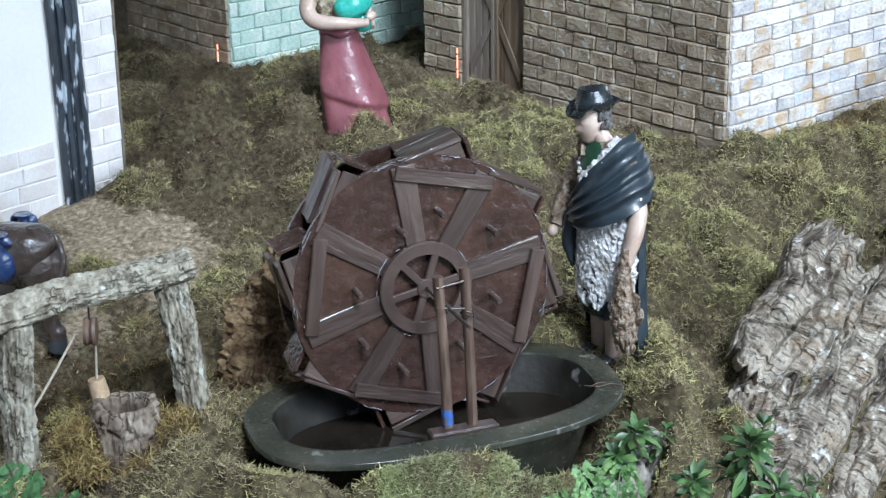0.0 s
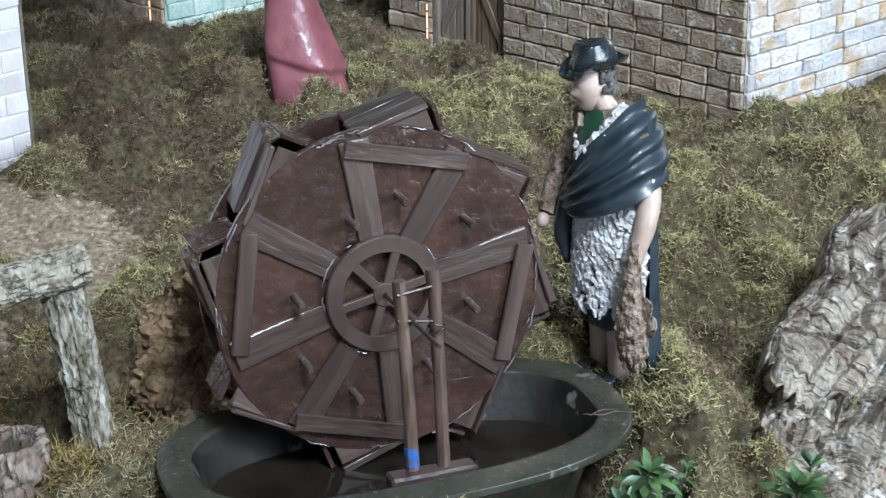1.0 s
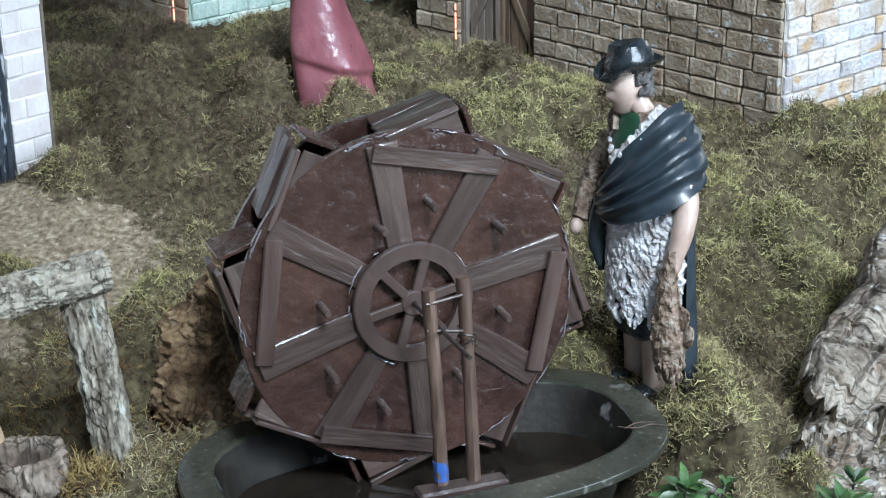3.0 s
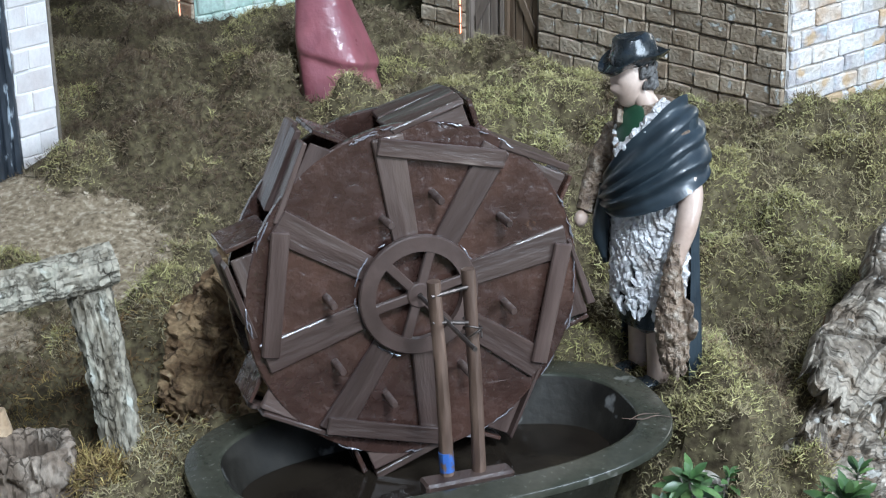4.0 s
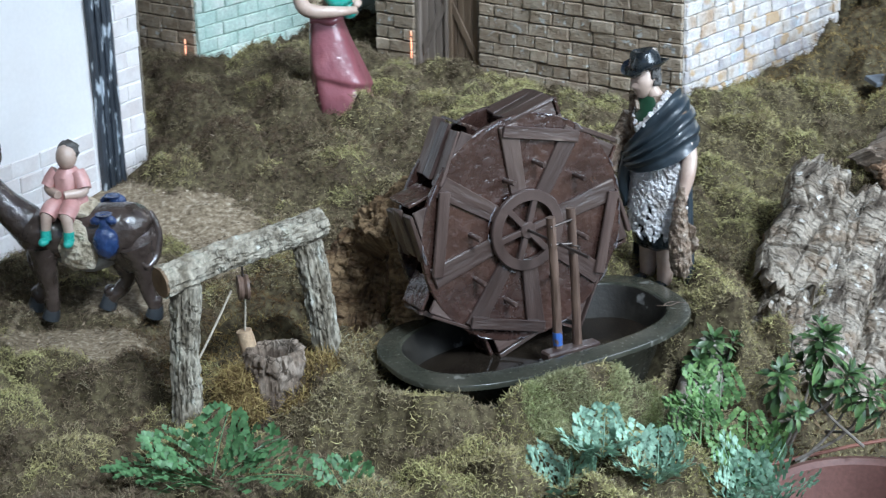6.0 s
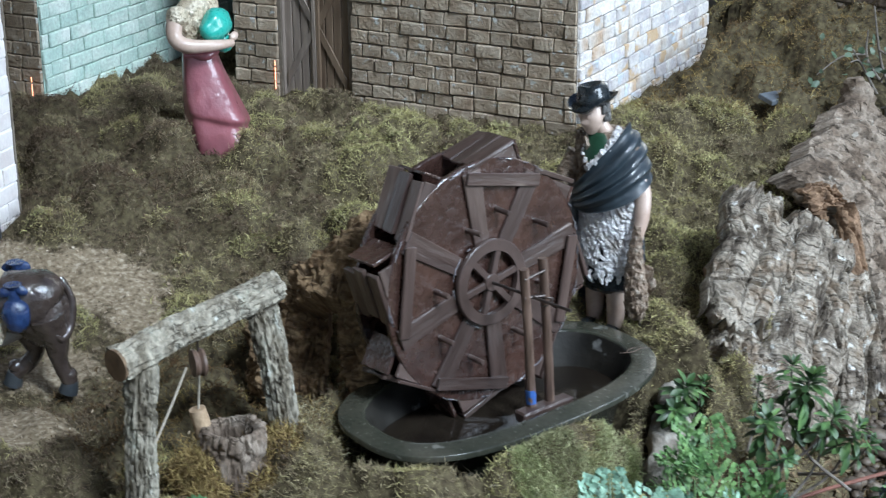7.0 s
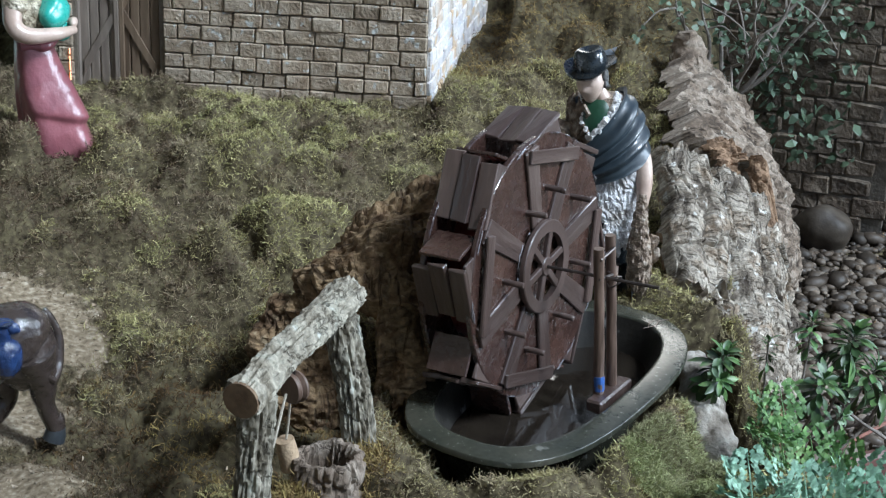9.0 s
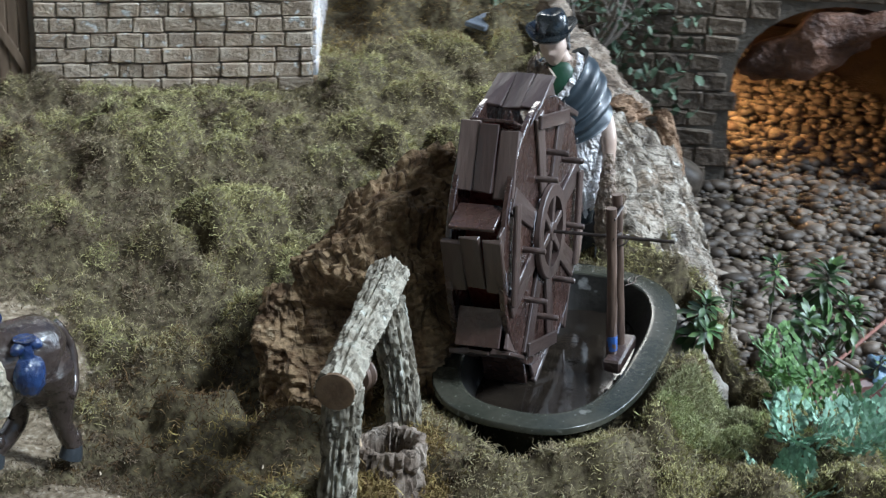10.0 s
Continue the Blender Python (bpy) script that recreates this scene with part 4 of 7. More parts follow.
# unseen hall added to shape the light: plain walls, part ceiling, two windows
hall_paint = mat("beige hall paint", [(0.46, 0.42, 0.36), (0.52, 0.48, 0.42)], 2, 0.8, 0.2, 30, grain=0.05)
for name, mid, size, label in (("ceiling", (-2.14, -0.3, 2.0), (4.9, 7.4, 0.1), "unseen beige part ceiling, added to shade the left side"), ("wall_hall_left", (-3.4, -0.3, 0.7), (0.1, 7.4, 2.5), "unseen beige hall wall, added to close off the sky")):
    bm = bmesh.new()
    box(bm, Matrix.Translation(mid), *size)
    solo(name, bm, hall_paint, label, "ceiling" if name == "ceiling" else "wall", kind="structure", smooth=False)

# unseen side wall with a tall window, added round the area lamp
for name, mid, size in (("wall_hall_right_sill", (WIN_X + 0.08, WIN_Y, (WIN_Z - WIN_H / 2 - 0.55) / 2), (0.12, 5.4, WIN_Z - WIN_H / 2 + 0.55)), ("wall_hall_right_head", (WIN_X + 0.08, WIN_Y, (WIN_Z + WIN_H / 2 + 2.05) / 2), (0.12, 5.4, 2.05 - WIN_Z - WIN_H / 2)),
                        ("wall_hall_right_pier_1", (WIN_X + 0.08, WIN_Y - (5.4 + WIN_W) / 4, WIN_Z), (0.12, (5.4 - WIN_W) / 2, WIN_H)), ("wall_hall_right_pier_2", (WIN_X + 0.08, WIN_Y + (5.4 + WIN_W) / 4, WIN_Z), (0.12, (5.4 - WIN_W) / 2, WIN_H))):
    bm = bmesh.new()
    box(bm, Matrix.Translation(mid), *size)
    solo(name, bm, hall_paint, "unseen beige hall wall, added round the side lamp", "wall", kind="structure", smooth=False)
for name, x0, x1, z0, z1 in (("wall_hall_back_left", -3.35, BACK_X - BACK_W / 2, -0.55, 2.45), ("wall_hall_back_right", BACK_X + BACK_W / 2, 3.95, -0.55, 2.45),
                             ("wall_hall_back_sill", BACK_X - BACK_W / 2, BACK_X + BACK_W / 2, -0.55, BACK_Z - BACK_H / 2), ("wall_hall_back_head", BACK_X - BACK_W / 2, BACK_X + BACK_W / 2, BACK_Z + BACK_H / 2, 2.45)):
    bm = bmesh.new()
    box(bm, Matrix.Translation(((x0 + x1) / 2, BACK_Y + 0.06, (z0 + z1) / 2)), x1 - x0, 0.1, z1 - z0)
    solo(name, bm, hall_paint, "unseen beige hall wall behind the display, added round the back lamp", "wall", kind="structure", smooth=False)
window = thing("unseen_window_2", Matrix.Translation((BACK_X, BACK_Y + 0.05, BACK_Z)), "small high window frame added round the unseen back lamp", "window", kind="structure")
for dx, dz, sx, sz in ((0, BACK_H / 2 - 0.02, BACK_W, 0.04), (0, 0.02 - BACK_H / 2, BACK_W, 0.04), (BACK_W / 2 - 0.02, 0, 0.04, BACK_H - 0.08), (0.02 - BACK_W / 2, 0, 0.04, BACK_H - 0.08)):
    bm = bmesh.new()
    box(bm, Matrix.Translation((dx, 0.0, dz)), sx, 0.05, sz, 0.004)
    part("window_frame", bm, plaster_white, window, smooth=False, world=False)
window = thing("unseen_window_1", Matrix.Translation((WIN_X + 0.05, WIN_Y, WIN_Z)), "tall plain window frame added round the unseen side lamp", "window", kind="structure")
for dy, dz, sy, sz in ((0, WIN_H / 2 - 0.02, WIN_W, 0.04), (0, 0.02 - WIN_H / 2, WIN_W, 0.04), (WIN_W / 2 - 0.02, 0, 0.04, WIN_H - 0.08), (0.02 - WIN_W / 2, 0, 0.04, WIN_H - 0.08)):
    bm = bmesh.new()
    box(bm, Matrix.Translation((0.0, dy, dz)), 0.05, sy, sz, 0.004)
    part("window_frame", bm, plaster_white, window, smooth=False, world=False)

# second house: dark front and turquoise side
wall_dark = slab("wall_dark", DARK, 0.0, 0.5, -0.05, TOP, 0.03, mortar_dark, "dark stone wall of the second house in shade")
wall_turquoise = slab("wall_turquoise", TURQ, 0.0, 0.48, -0.05, TOP, 0.03, turquoise_joint, "turquoise washed stone wall of the second house")


def door_leaf(parent, x0, x1, flip, wood):
    """One leaf of upright planks with broad diagonal braces and a meeting stile."""
    rng = random.Random(5 + flip)
    wide = (x1 - x0) / 4
    for k in range(4):
        bm = bmesh.new()
        box(bm, Matrix.Translation((x0 + wide * (k + 0.5), 0.010, 0.14)), wide - 0.0012, 0.006, 0.36, 0.0012, 0.0005, rng)
        part("plank", bm, wood, parent, smooth=False, world=False)
    for k, z in enumerate((0.078, 0.172)):
        up = 1 if (flip + k) % 2 else -1
        bm = bmesh.new()
        box(bm, Matrix(), x1 - x0 - 0.010, 0.0030, 0.021, 0.0010, 0.0005, rng)
        for v in bm.verts:
            v.co += Vector(((x0 + x1) / 2, 0.0055, z + up * v.co.x * 1.75))
        part("brace", bm, wood, parent, smooth=False, world=False)
    bm = bmesh.new()
    box(bm, Matrix.Translation((x1 - 0.003 if flip else x0 + 0.003, 0.0050, 0.14)), 0.0064, 0.0050, 0.36, 0.0010, 0.0004, rng)
    part("stile", bm, wood, parent, smooth=False, world=False)


door = thing("door_1", FRONT, "closed weathered brown plank double door with diagonal braces", "door", kind="structure")
door_leaf(door, 0.140, 0.1955, 1, door_wood)
door_leaf(door, 0.1965, 0.252, 0, door_brown)
for x in (0.1375, 0.2565):
    bm = bmesh.new()
    box(bm, Matrix.Translation((x, 0.008, 0.13)), 0.008, 0.014, 0.36, 0.0015)
    part("jamb", bm, door_wood, door, smooth=False, world=False)

# white half-timbered house front: a thick panel
WL = 0.385
wall_white = slab("wall_white", WHITE, 0.0, WL, -0.09, TOP, 0.008, plaster_white, "white plastered house front with a black timber post")
bm = bmesh.new()
box(bm, Matrix.Translation((WL + 0.002, 0.004, 0.18)), 0.004, 0.012, 0.54, 0.0008)
part("edge_strip", bm, mortar_dark, wall_white, "dark board edge", smooth=False, world=False)
bm = bmesh.new()
for k, x in enumerate((WL - 0.094, WL - 0.082, WL - 0.070, WL - 0.060)):
    tube(bm, along([(x + 0.004, -0.004, -0.10), (x, -0.005, 0.15), (x - 0.006, -0.004, TOP)], 20), [0.0076] * 20, 8, 0.0012, 120, flat=0.8)
part("timber_post", bm, timber_mat, wall_white, "blue-black painted timber post flecked with white", world=False)

# ---- the basin with its water ----
BASIN_TILT = Matrix(((1, 0, 0, 0), (0, 1, 0, 0), (0.019, 0.034, 1, 0), (0, 0, 0, 1)))
BAS = Matrix.Translation((BX, BY, BZ)) @ Matrix.Rotation(BA, 4, "Z") @ BASIN_TILT
BASIN_A, BASIN_B = 0.1895, 0.1047
basin = thing("basin", Matrix.Translation((BX, BY, BZ)), "dark green oval plastic basin full of murky brown water", "basin")


def oval(bm, rings, segs=96):
    """Rounded-oblong rings, each a distance inside the basin's outer edge, at a height."""
    out = []
    for d, z in rings:
        a, b, ring = max(0.004, BASIN_A - d), max(0.002, BASIN_B - d), []
        for k in range(segs):
            w = 2 * math.pi * k / segs
            c, n = math.cos(w), math.sin(w)
            ring.append(bm.verts.new((a * math.copysign(abs(c) ** 0.74, c), b * math.copysign(abs(n) ** 0.74, n), z)))
        out.append(ring)
    for u, v in zip(out, out[1:]):
        for k in range(segs):
            bm.faces.new((u[k], u[(k + 1) % segs], v[(k + 1) % segs], v[k]))
    return out


bm = bmesh.new()
last = oval(bm, [(0.0465, -0.085), (0.0275, -0.016), (0.0265, -0.0105), (0.0255, -0.010), (0.0045, -0.0085), (0.0010, -0.0075), (0.0, -0.0065), (0.0, -0.001), (0.0005, -0.0003), (0.0014, 0.0),
                 (0.0225, 0.0012), (0.0253, 0.0012), (0.0262, 0.0006), (0.0268, -0.001), (0.032, -0.010), (0.052, -0.065), (0.095, -0.067)])
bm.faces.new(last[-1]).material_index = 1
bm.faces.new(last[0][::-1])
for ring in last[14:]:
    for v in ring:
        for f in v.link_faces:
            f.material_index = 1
bm.transform(BAS)
part("shell", bm, [basin_mat, basin_stain_shade], basin)
bm = bmesh.new()
ring = oval(bm, [(0.0405, -0.032), (0.070, -0.032), (0.095, -0.032)])
bm.faces.new(ring[-1])
bm.transform(Matrix.Translation((BX, BY, BZ)) @ Matrix.Rotation(BA, 4, "Z"))
part("water", bm, water_mat, basin, "still murky brown water")
for path in ([(0.146, -0.030, 0.0022), (0.160, -0.038, 0.0026), (0.172, -0.036, 0.0024), (0.186, -0.044, 0.0015)], [(0.150, -0.034, 0.002), (0.162, -0.030, 0.0024), (0.176, -0.033, 0.002)]):
    bm = bmesh.new()
    tube(bm, along(path, 10), steps([0.0003, 0.0005, 0.0002], 10), 6, 0.0002, 300)
    bm.transform(BAS)
    part("twig", bm, stick_mat, basin, "dry brown twig lying on the rim")

# ---- the water wheel ----
WAZ, WTI = radians(-54.0), radians(3.1)
wn_ = Vector((math.cos(WAZ) * math.cos(WTI), math.sin(WAZ) * math.cos(WTI), math.sin(WTI)))
wu_ = Vector((0, 0, 1)).cross(wn_).normalized()
wv_ = wn_.cross(wu_)
HUB = Vector((-0.0419, 0.0162, 0.0922))
WHEEL = Matrix(((wu_.x, wv_.x, wn_.x, HUB.x), (wu_.y, wv_.y, wn_.y, HUB.y), (wu_.z, wv_.z, wn_.z, HUB.z), (0, 0, 0, 1))) @ Matrix.Scale(1.032, 4)
WR, DEEP = 0.128, 0.056
wheel = thing("water_wheel", WHEEL, "glossy dark brown wooden water wheel standing in the basin", "water wheel")


def disc(bm, r0, r1, z0, z1, segs=64):
    rings = lathe(bm, [(r0, z0), (r1 - 0.001, z0), (r1, z0 + 0.001), (r1, z1 - 0.001), (r1 - 0.001, z1), (r0, z1), (r0, z0)], Matrix(), segs)
    return rings


bm = bmesh.new()
disc(bm, 0.004, WR, -0.006, 0.0)
part("front_disc", bm, wheel_wood, wheel, world=False)
bm = bmesh.new()
disc(bm, 0.004, WR, -DEEP, -DEEP + 0.006)
part("back_disc", bm, wheel_wood, wheel, world=False)
bm = bmesh.new()
disc(bm, 0.084, 0.088, -DEEP + 0.006, -0.006, 48)
part("drum", bm, red_inside, wheel, "red-lacquered inner drum", world=False)
rng = random.Random(3)
RADIALS = [98, 57, 11, -37, -85, -125, -164, 147]
for a in RADIALS:
    w = radians(a)
    bm = bmesh.new()
    box(bm, Matrix(), 0.078, 0.0235, 0.0035, 0.0009, 0.0006, rng)
    for v in bm.verts:
        if v.co.x < 0:
            v.co.y *= 0.82
    part("radial_board", bm, radial_wood, wheel, smooth=False, world=False).matrix_basis = Matrix.Rotation(w, 4, "Z") @ Matrix.Translation((0.082, 0, 0.0015))
for a, r, ln in ((77.5, 0.106, 0.098), (172, 0.107, 0.094), (255.5, 0.108, 0.096), (-13, 0.107, 0.094)):
    bm = bmesh.new()
    box(bm, Matrix(), 0.0135, ln, 0.004, 0.001, 0.0007, rng)
    part("chord_board", bm, plank_wood, wheel, smooth=False, world=False).matrix_basis = Matrix.Rotation(radians(a), 4, "Z") @ Matrix.Translation((r, 0, 0.0052)) @ Matrix.Rotation(rng.uniform(-0.05, 0.05), 4, "Z")
for a, r in ((111, 0.063), (78, 0.075), (36, 0.083), (-15, 0.071), (-62, 0.070), (-109, 0.081), (-145, 0.078), (175, 0.068)):
    bm = bmesh.new()
    tube(bm, [(0, 0, -0.001), (0, 0, 0.010), (0, 0, 0.0200), (0, 0, 0.0212)], [0.0031, 0.003, 0.003, 0.0022], 10, 0.0002, 300)
    part("peg", bm, plank_wood, wheel, world=False).matrix_basis = Matrix.Translation((r * math.cos(radians(a)), r * math.sin(radians(a)), 0)) @ Matrix.Rotation(rng.uniform(-0.06, 0.06), 4, "X")
for k in range(8):
    holder = new("paddle")
    holder.parent = wheel
    holder.matrix_basis = Matrix.Rotation(radians(86 - 45 * k + rng.uniform(-2, 2)), 4, "Z") @ Matrix.Translation((0.1315, 0, -DEEP / 2 + 0.001)) @ Matrix.Rotation(radians(22 + rng.uniform(-3, 3)), 4, "Z")
    ROOT[holder.name] = Matrix()
    for s in range(3):
        bm = bmesh.new()
        box(bm, Matrix.Translation((rng.uniform(-0.001, 0.0012), rng.uniform(-0.004, 0.004), (s - 1) * 0.0188)) @ Matrix.Rotation(rng.uniform(-0.015, 0.015), 4, "X") @ Matrix.Rotation(rng.uniform(-0.04, 0.04), 4, "Y"), 0.0042, 0.060 + rng.uniform(-0.005, 0.004), 0.0187, 0.0008, 0.0015, rng)
        part("slat", bm, plank_wood, holder, smooth=False, world=False)
    bm = bmesh.new()
    box(bm, Matrix.Translation((-0.022, -0.036, 0)), 0.036, 0.0035, DEEP - 0.014, 0.0006, 0.0004, rng)
    part("divider", bm, wheel_wood, holder, smooth=False, world=False)
    bm = bmesh.new()
    box(bm, Matrix.Translation((-0.0125, -0.004, DEEP / 2 - 0.0035)) @ Matrix.Rotation(rng.uniform(-0.05, 0.05), 4, "Z"), 0.018, 0.050, 0.0036, 0.0008, 0.0010, rng)
    part("cheek", bm, plank_wood, holder, smooth=False, world=False)
glue = mat("clear glue", [(0.30, 0.28, 0.30), (0.46, 0.44, 0.47)], 60, 0.12, 0.3, 200, 0.001, coat=1.0, grain=0.1)
glue.node_tree.nodes["Principled BSDF"].inputs["Transmission Weight"].default_value = 0.55
rng = random.Random(44)
for k in range(34):                                                                 # drops and strings of glue along the boards and the rim
    a, r = rng.uniform(0, 2 * math.pi), rng.choice((0.1265, 0.1275, 0.125, 0.047, 0.0485, 0.127))
    bm = bmesh.new()
    spread = rng.uniform(0.004, 0.020) / r
    lift = 0.0012 + (0.002 if r < 0.06 else 0.0)
    pts = [(r * math.cos(a + spread * t) + rng.uniform(-0.0008, 0.0008), r * math.sin(a + spread * t) + rng.uniform(-0.0008, 0.0008), lift + rng.uniform(0, 0.0008)) for t in np.linspace(0, 1, 6)]
    tube(bm, pts, [0.0003, rng.uniform(0.0004, 0.0009), rng.uniform(0.0003, 0.0007), rng.uniform(0.0004, 0.0010), 0.0004, 0.0002], 6)
    part("glue_bead", bm, glue, wheel, "glossy clear glue" if k == 0 else "", world=False)
hub = new("hub")
hub.parent = wheel
hub.matrix_basis = Matrix.Translation((0, 0, 0.0065))
ROOT[hub.name] = Matrix()
bm = bmesh.new()
disc(bm, 0.0335, 0.0455, -0.003, 0.003, 56)
part("ring", bm, hub_wood, hub, world=False)
for k in range(6):
    bm = bmesh.new()
    box(bm, Matrix.Translation((0.0195, 0, 0)), 0.031, 0.0072, 0.0046, 0.0008)
    part("spoke", bm, hub_wood, hub, smooth=False, world=False).matrix_basis = Matrix.Rotation(radians(60 * k + 12), 4, "Z")
bm = bmesh.new()
disc(bm, 0.002, 0.0095, -0.003, 0.0035, 24)
part("boss", bm, hub_wood, hub, world=False)
bm = bmesh.new()
tube(bm, [(0, 0, -DEEP - 0.02), (0, 0, 0.02), (0, 0, 0.126)], [0.0017] * 3, 8)
part("axle", bm, wire_mat, wheel, "thin dark metal axle", world=False)

# ---- the bearing stand ----
stand = thing("axle_stand", Matrix.Translation((0.010, -0.042, -0.045)), "two brown sticks on a block carrying the wheel axle", "stand")
for a, b in (((0.000, -0.047, -0.04), (-0.009, -0.044, 0.128)), ((0.021, -0.035, -0.04), (0.012, -0.027, 0.133))):
    bm = bmesh.new()
    tube(bm, along([a, ((a[0] + b[0]) / 2 + 0.001, (a[1] + b[1]) / 2, 0.045), b], 14), steps([0.0056, 0.005, 0.0052], 14), 10, 0.0005, 130)
    part("stick", bm, stick_mat, stand)
bm = bmesh.new()
tube(bm, [(-0.0005, -0.047, -0.0215), (-0.0012, -0.0468, -0.006)], [0.0058, 0.0057], 10, 0.0003, 150)
part("paint_patch", bm, blue_paint, stand, "blue paint on the foot of a stick")
for z, dz in ((0.118, 0.004), (0.098, -0.004)):
    bm = bmesh.new()
    tube(bm, [(-0.009, -0.049, z), (0.0135, -0.034, z + dz)], [0.0016, 0.0016], 8)
    part("cross_wire", bm, wire_mat, stand)
bm = bmesh.new()
tube(bm, [(0.0165 + 0.0066 * math.cos(w), -0.033 + 0.0066 * math.sin(w), 0.083 + 0.003 * math.sin(w * 1.3) + 0.0007 * w) for w in np.linspace(0, 16, 60)], [0.0008] * 60, 6)
part("wire_coil", bm, wire_mat, stand, "coiled wire binding")
bm = bmesh.new()
box(bm, Matrix.Translation((0.014, -0.043, -0.031)) @ Matrix.Rotation(BA, 4, "Z"), 0.070, 0.017, 0.012, 0.002, 0.001, rng)
part("foot_block", bm, plank_wood, stand, smooth=False)

# ---- the well ----
def branch(bm, path, radii, n=150, segs=56, deep=0.0034):
    """A branch with furrowed bark: long cracks between plates, and knobs."""
    long = (Vector(path[-1]) - Vector(path[0])).length
    for (p, d, a, b), r, t in zip(frames_along(along(path, n)), steps(radii, n), np.linspace(0, 1, n)):
        ring = []
        for k in range(segs):
            w = 2 * math.pi * k / segs
            o = a * math.cos(w) + b * math.sin(w)
            s = Vector((math.cos(w) * 2.6, math.sin(w) * 2.6, t * long * 17 + path[0][2] * 40))
            s = s + 0.5 * noise.noise_vector(s * 0.9)
            furrow = max(0.0, 1 - abs(noise.noise(s)) * 5.0)
            cross = max(0.0, 1 - abs(noise.noise(Vector((s.x * 1.2, s.y * 1.2, s.z * 3.4 + 9)))) * 6.0)
            q = r - deep * furrow - 0.0016 * cross
            q += 0.0024 * noise.noise(s * 0.6) + 0.0016 * noise.noise(s * 2.9) + 0.0011 * noise.noise(s * 6.7) + 0.0006 * noise.noise(s * 14)
            ring.append(bm.verts.new(p + o * q))
        if t > 0:
            for k in range(segs):
                bm.faces.new((last_ring[k], last_ring[(k + 1) % segs], ring[(k + 1) % segs], ring[k]))
        else:
            bm.faces.new(ring[::-1])
        last_ring = ring
    bm.faces.new(last_ring)


well_hoist = thing("well_hoist", Matrix.Translation((-0.33, -0.11, -0.07)), "grey lichen-covered branch hoist with pulley and rope over the well", "well hoist")
bm = bmesh.new()
branch(bm, [(-0.409, -0.184, 0.099), (-0.36, -0.137, 0.108), (-0.31, -0.090, 0.112), (-0.262, -0.043, 0.117)], [0.0175, 0.0165, 0.016, 0.0175])
beam = part("beam", bm, branch_bark, well_hoist)
bm = bmesh.new()
lathe(bm, [(0.0, 0.0), (0.013, 0.0002), (0.0162, 0.0), (0.0165, -0.003)], look((-0.4100, -0.1855, 0.0988), (-0.30, -0.08, 0.11)), 20)
part("cut_end", bm, cut_wood, well_hoist, "brown sawn end of the beam")
bm = bmesh.new()
branch(bm, [(-0.398, -0.160, -0.115), (-0.394, -0.163, 0.0), (-0.388, -0.164, 0.09)], [0.0175, 0.016, 0.0165])
part("left_leg", bm, branch_bark, well_hoist)
bm = bmesh.new()
branch(bm, [(-0.248, -0.058, -0.110), (-0.261, -0.060, 0.01), (-0.276, -0.057, 0.10)], [0.0155, 0.0165, 0.0165])
part("right_leg", bm, branch_bark, well_hoist)
pulley_m = Matrix.Translation((-0.338, -0.112, 0.066)) @ Matrix.Rotation(radians(110), 4, "Z") @ Matrix.Rotation(radians(90), 4, "X")
bm = bmesh.new()
lathe(bm, [(0.0, -0.006), (0.0135, -0.006), (0.0145, -0.003), (0.012, 0.0), (0.0145, 0.003), (0.0135, 0.006), (0.0, 0.006)], pulley_m, 24)
pulley = part("pulley", bm, stick_mat, well_hoist, "dark turned wooden pulley")
bm = bmesh.new()
tube(bm, along([(-0.395, -0.170, -0.025), (-0.372, -0.146, 0.018), (-0.349, -0.122, 0.066)], 14), [0.0013] * 14, 7, 0.0002, 400)
part("rope", bm, rope_mat, well_hoist, "taut pale rope tied to the leg")
bm = bmesh.new()
tube(bm, along([(-0.338, -0.103, 0.064), (-0.340, -0.102, 0.03), (-0.342, -0.100, 0.007)], 8), [0.0012] * 8, 7)
part("rope_end", bm, rope_mat, well_hoist, "rope holding the bucket")
bm = bmesh.new()
tube(bm, [(-0.338, -0.112, 0.066), (-0.338, -0.112, 0.1)], [0.0012, 0.0012], 7)
part("hook", bm, wire_mat, well_hoist)
bm = bmesh.new()
tube(bm, along([(-0.343, -0.100, 0.010), (-0.340, -0.100, -0.004), (-0.337, -0.101, -0.020)], 8), steps([0.0085, 0.0095, 0.0095], 8), 14, 0.0004, 200)
solo("cork_bucket", bm, bucket_mat, "small pale cork bucket hanging at the well", "bucket")

WELL = Matrix.Translation((-0.307, -0.112, -0.084)) @ Matrix.Diagonal((0.96, 0.96, 1.0, 1.0))
bm = bmesh.new()
def wob(w, z):
    c = Vector((math.cos(w) * 2.4, math.sin(w) * 2.4, z * 34))
    far = noise.voronoi(c + 0.3 * noise.noise_vector(c))[0]
    return 1 + 0.10 * noise.noise(c * 0.4) + 0.05 * noise.noise(c * 2.2) + 0.03 * noise.noise(c * 6) - 0.15 * max(0, 1 - (far[1] - far[0]) * 4.5)


shaft = [(float(r), float(z)) for z, r in zip(np.linspace(-0.03, 0.071, 40), np.interp(np.linspace(0, 1, 40), [0, 0.4, 0.8, 1], [0.041, 0.0365, 0.035, 0.0355]))]
lathe(bm, shaft + [(0.0350, 0.0755), (0.0335, 0.078), (0.030, 0.079), (0.0272, 0.078), (0.0255, 0.074), (0.0245, 0.066), (0.024, 0.04), (0.024, 0.0), (0.0, -0.001)], WELL, 90, wobble=wob)
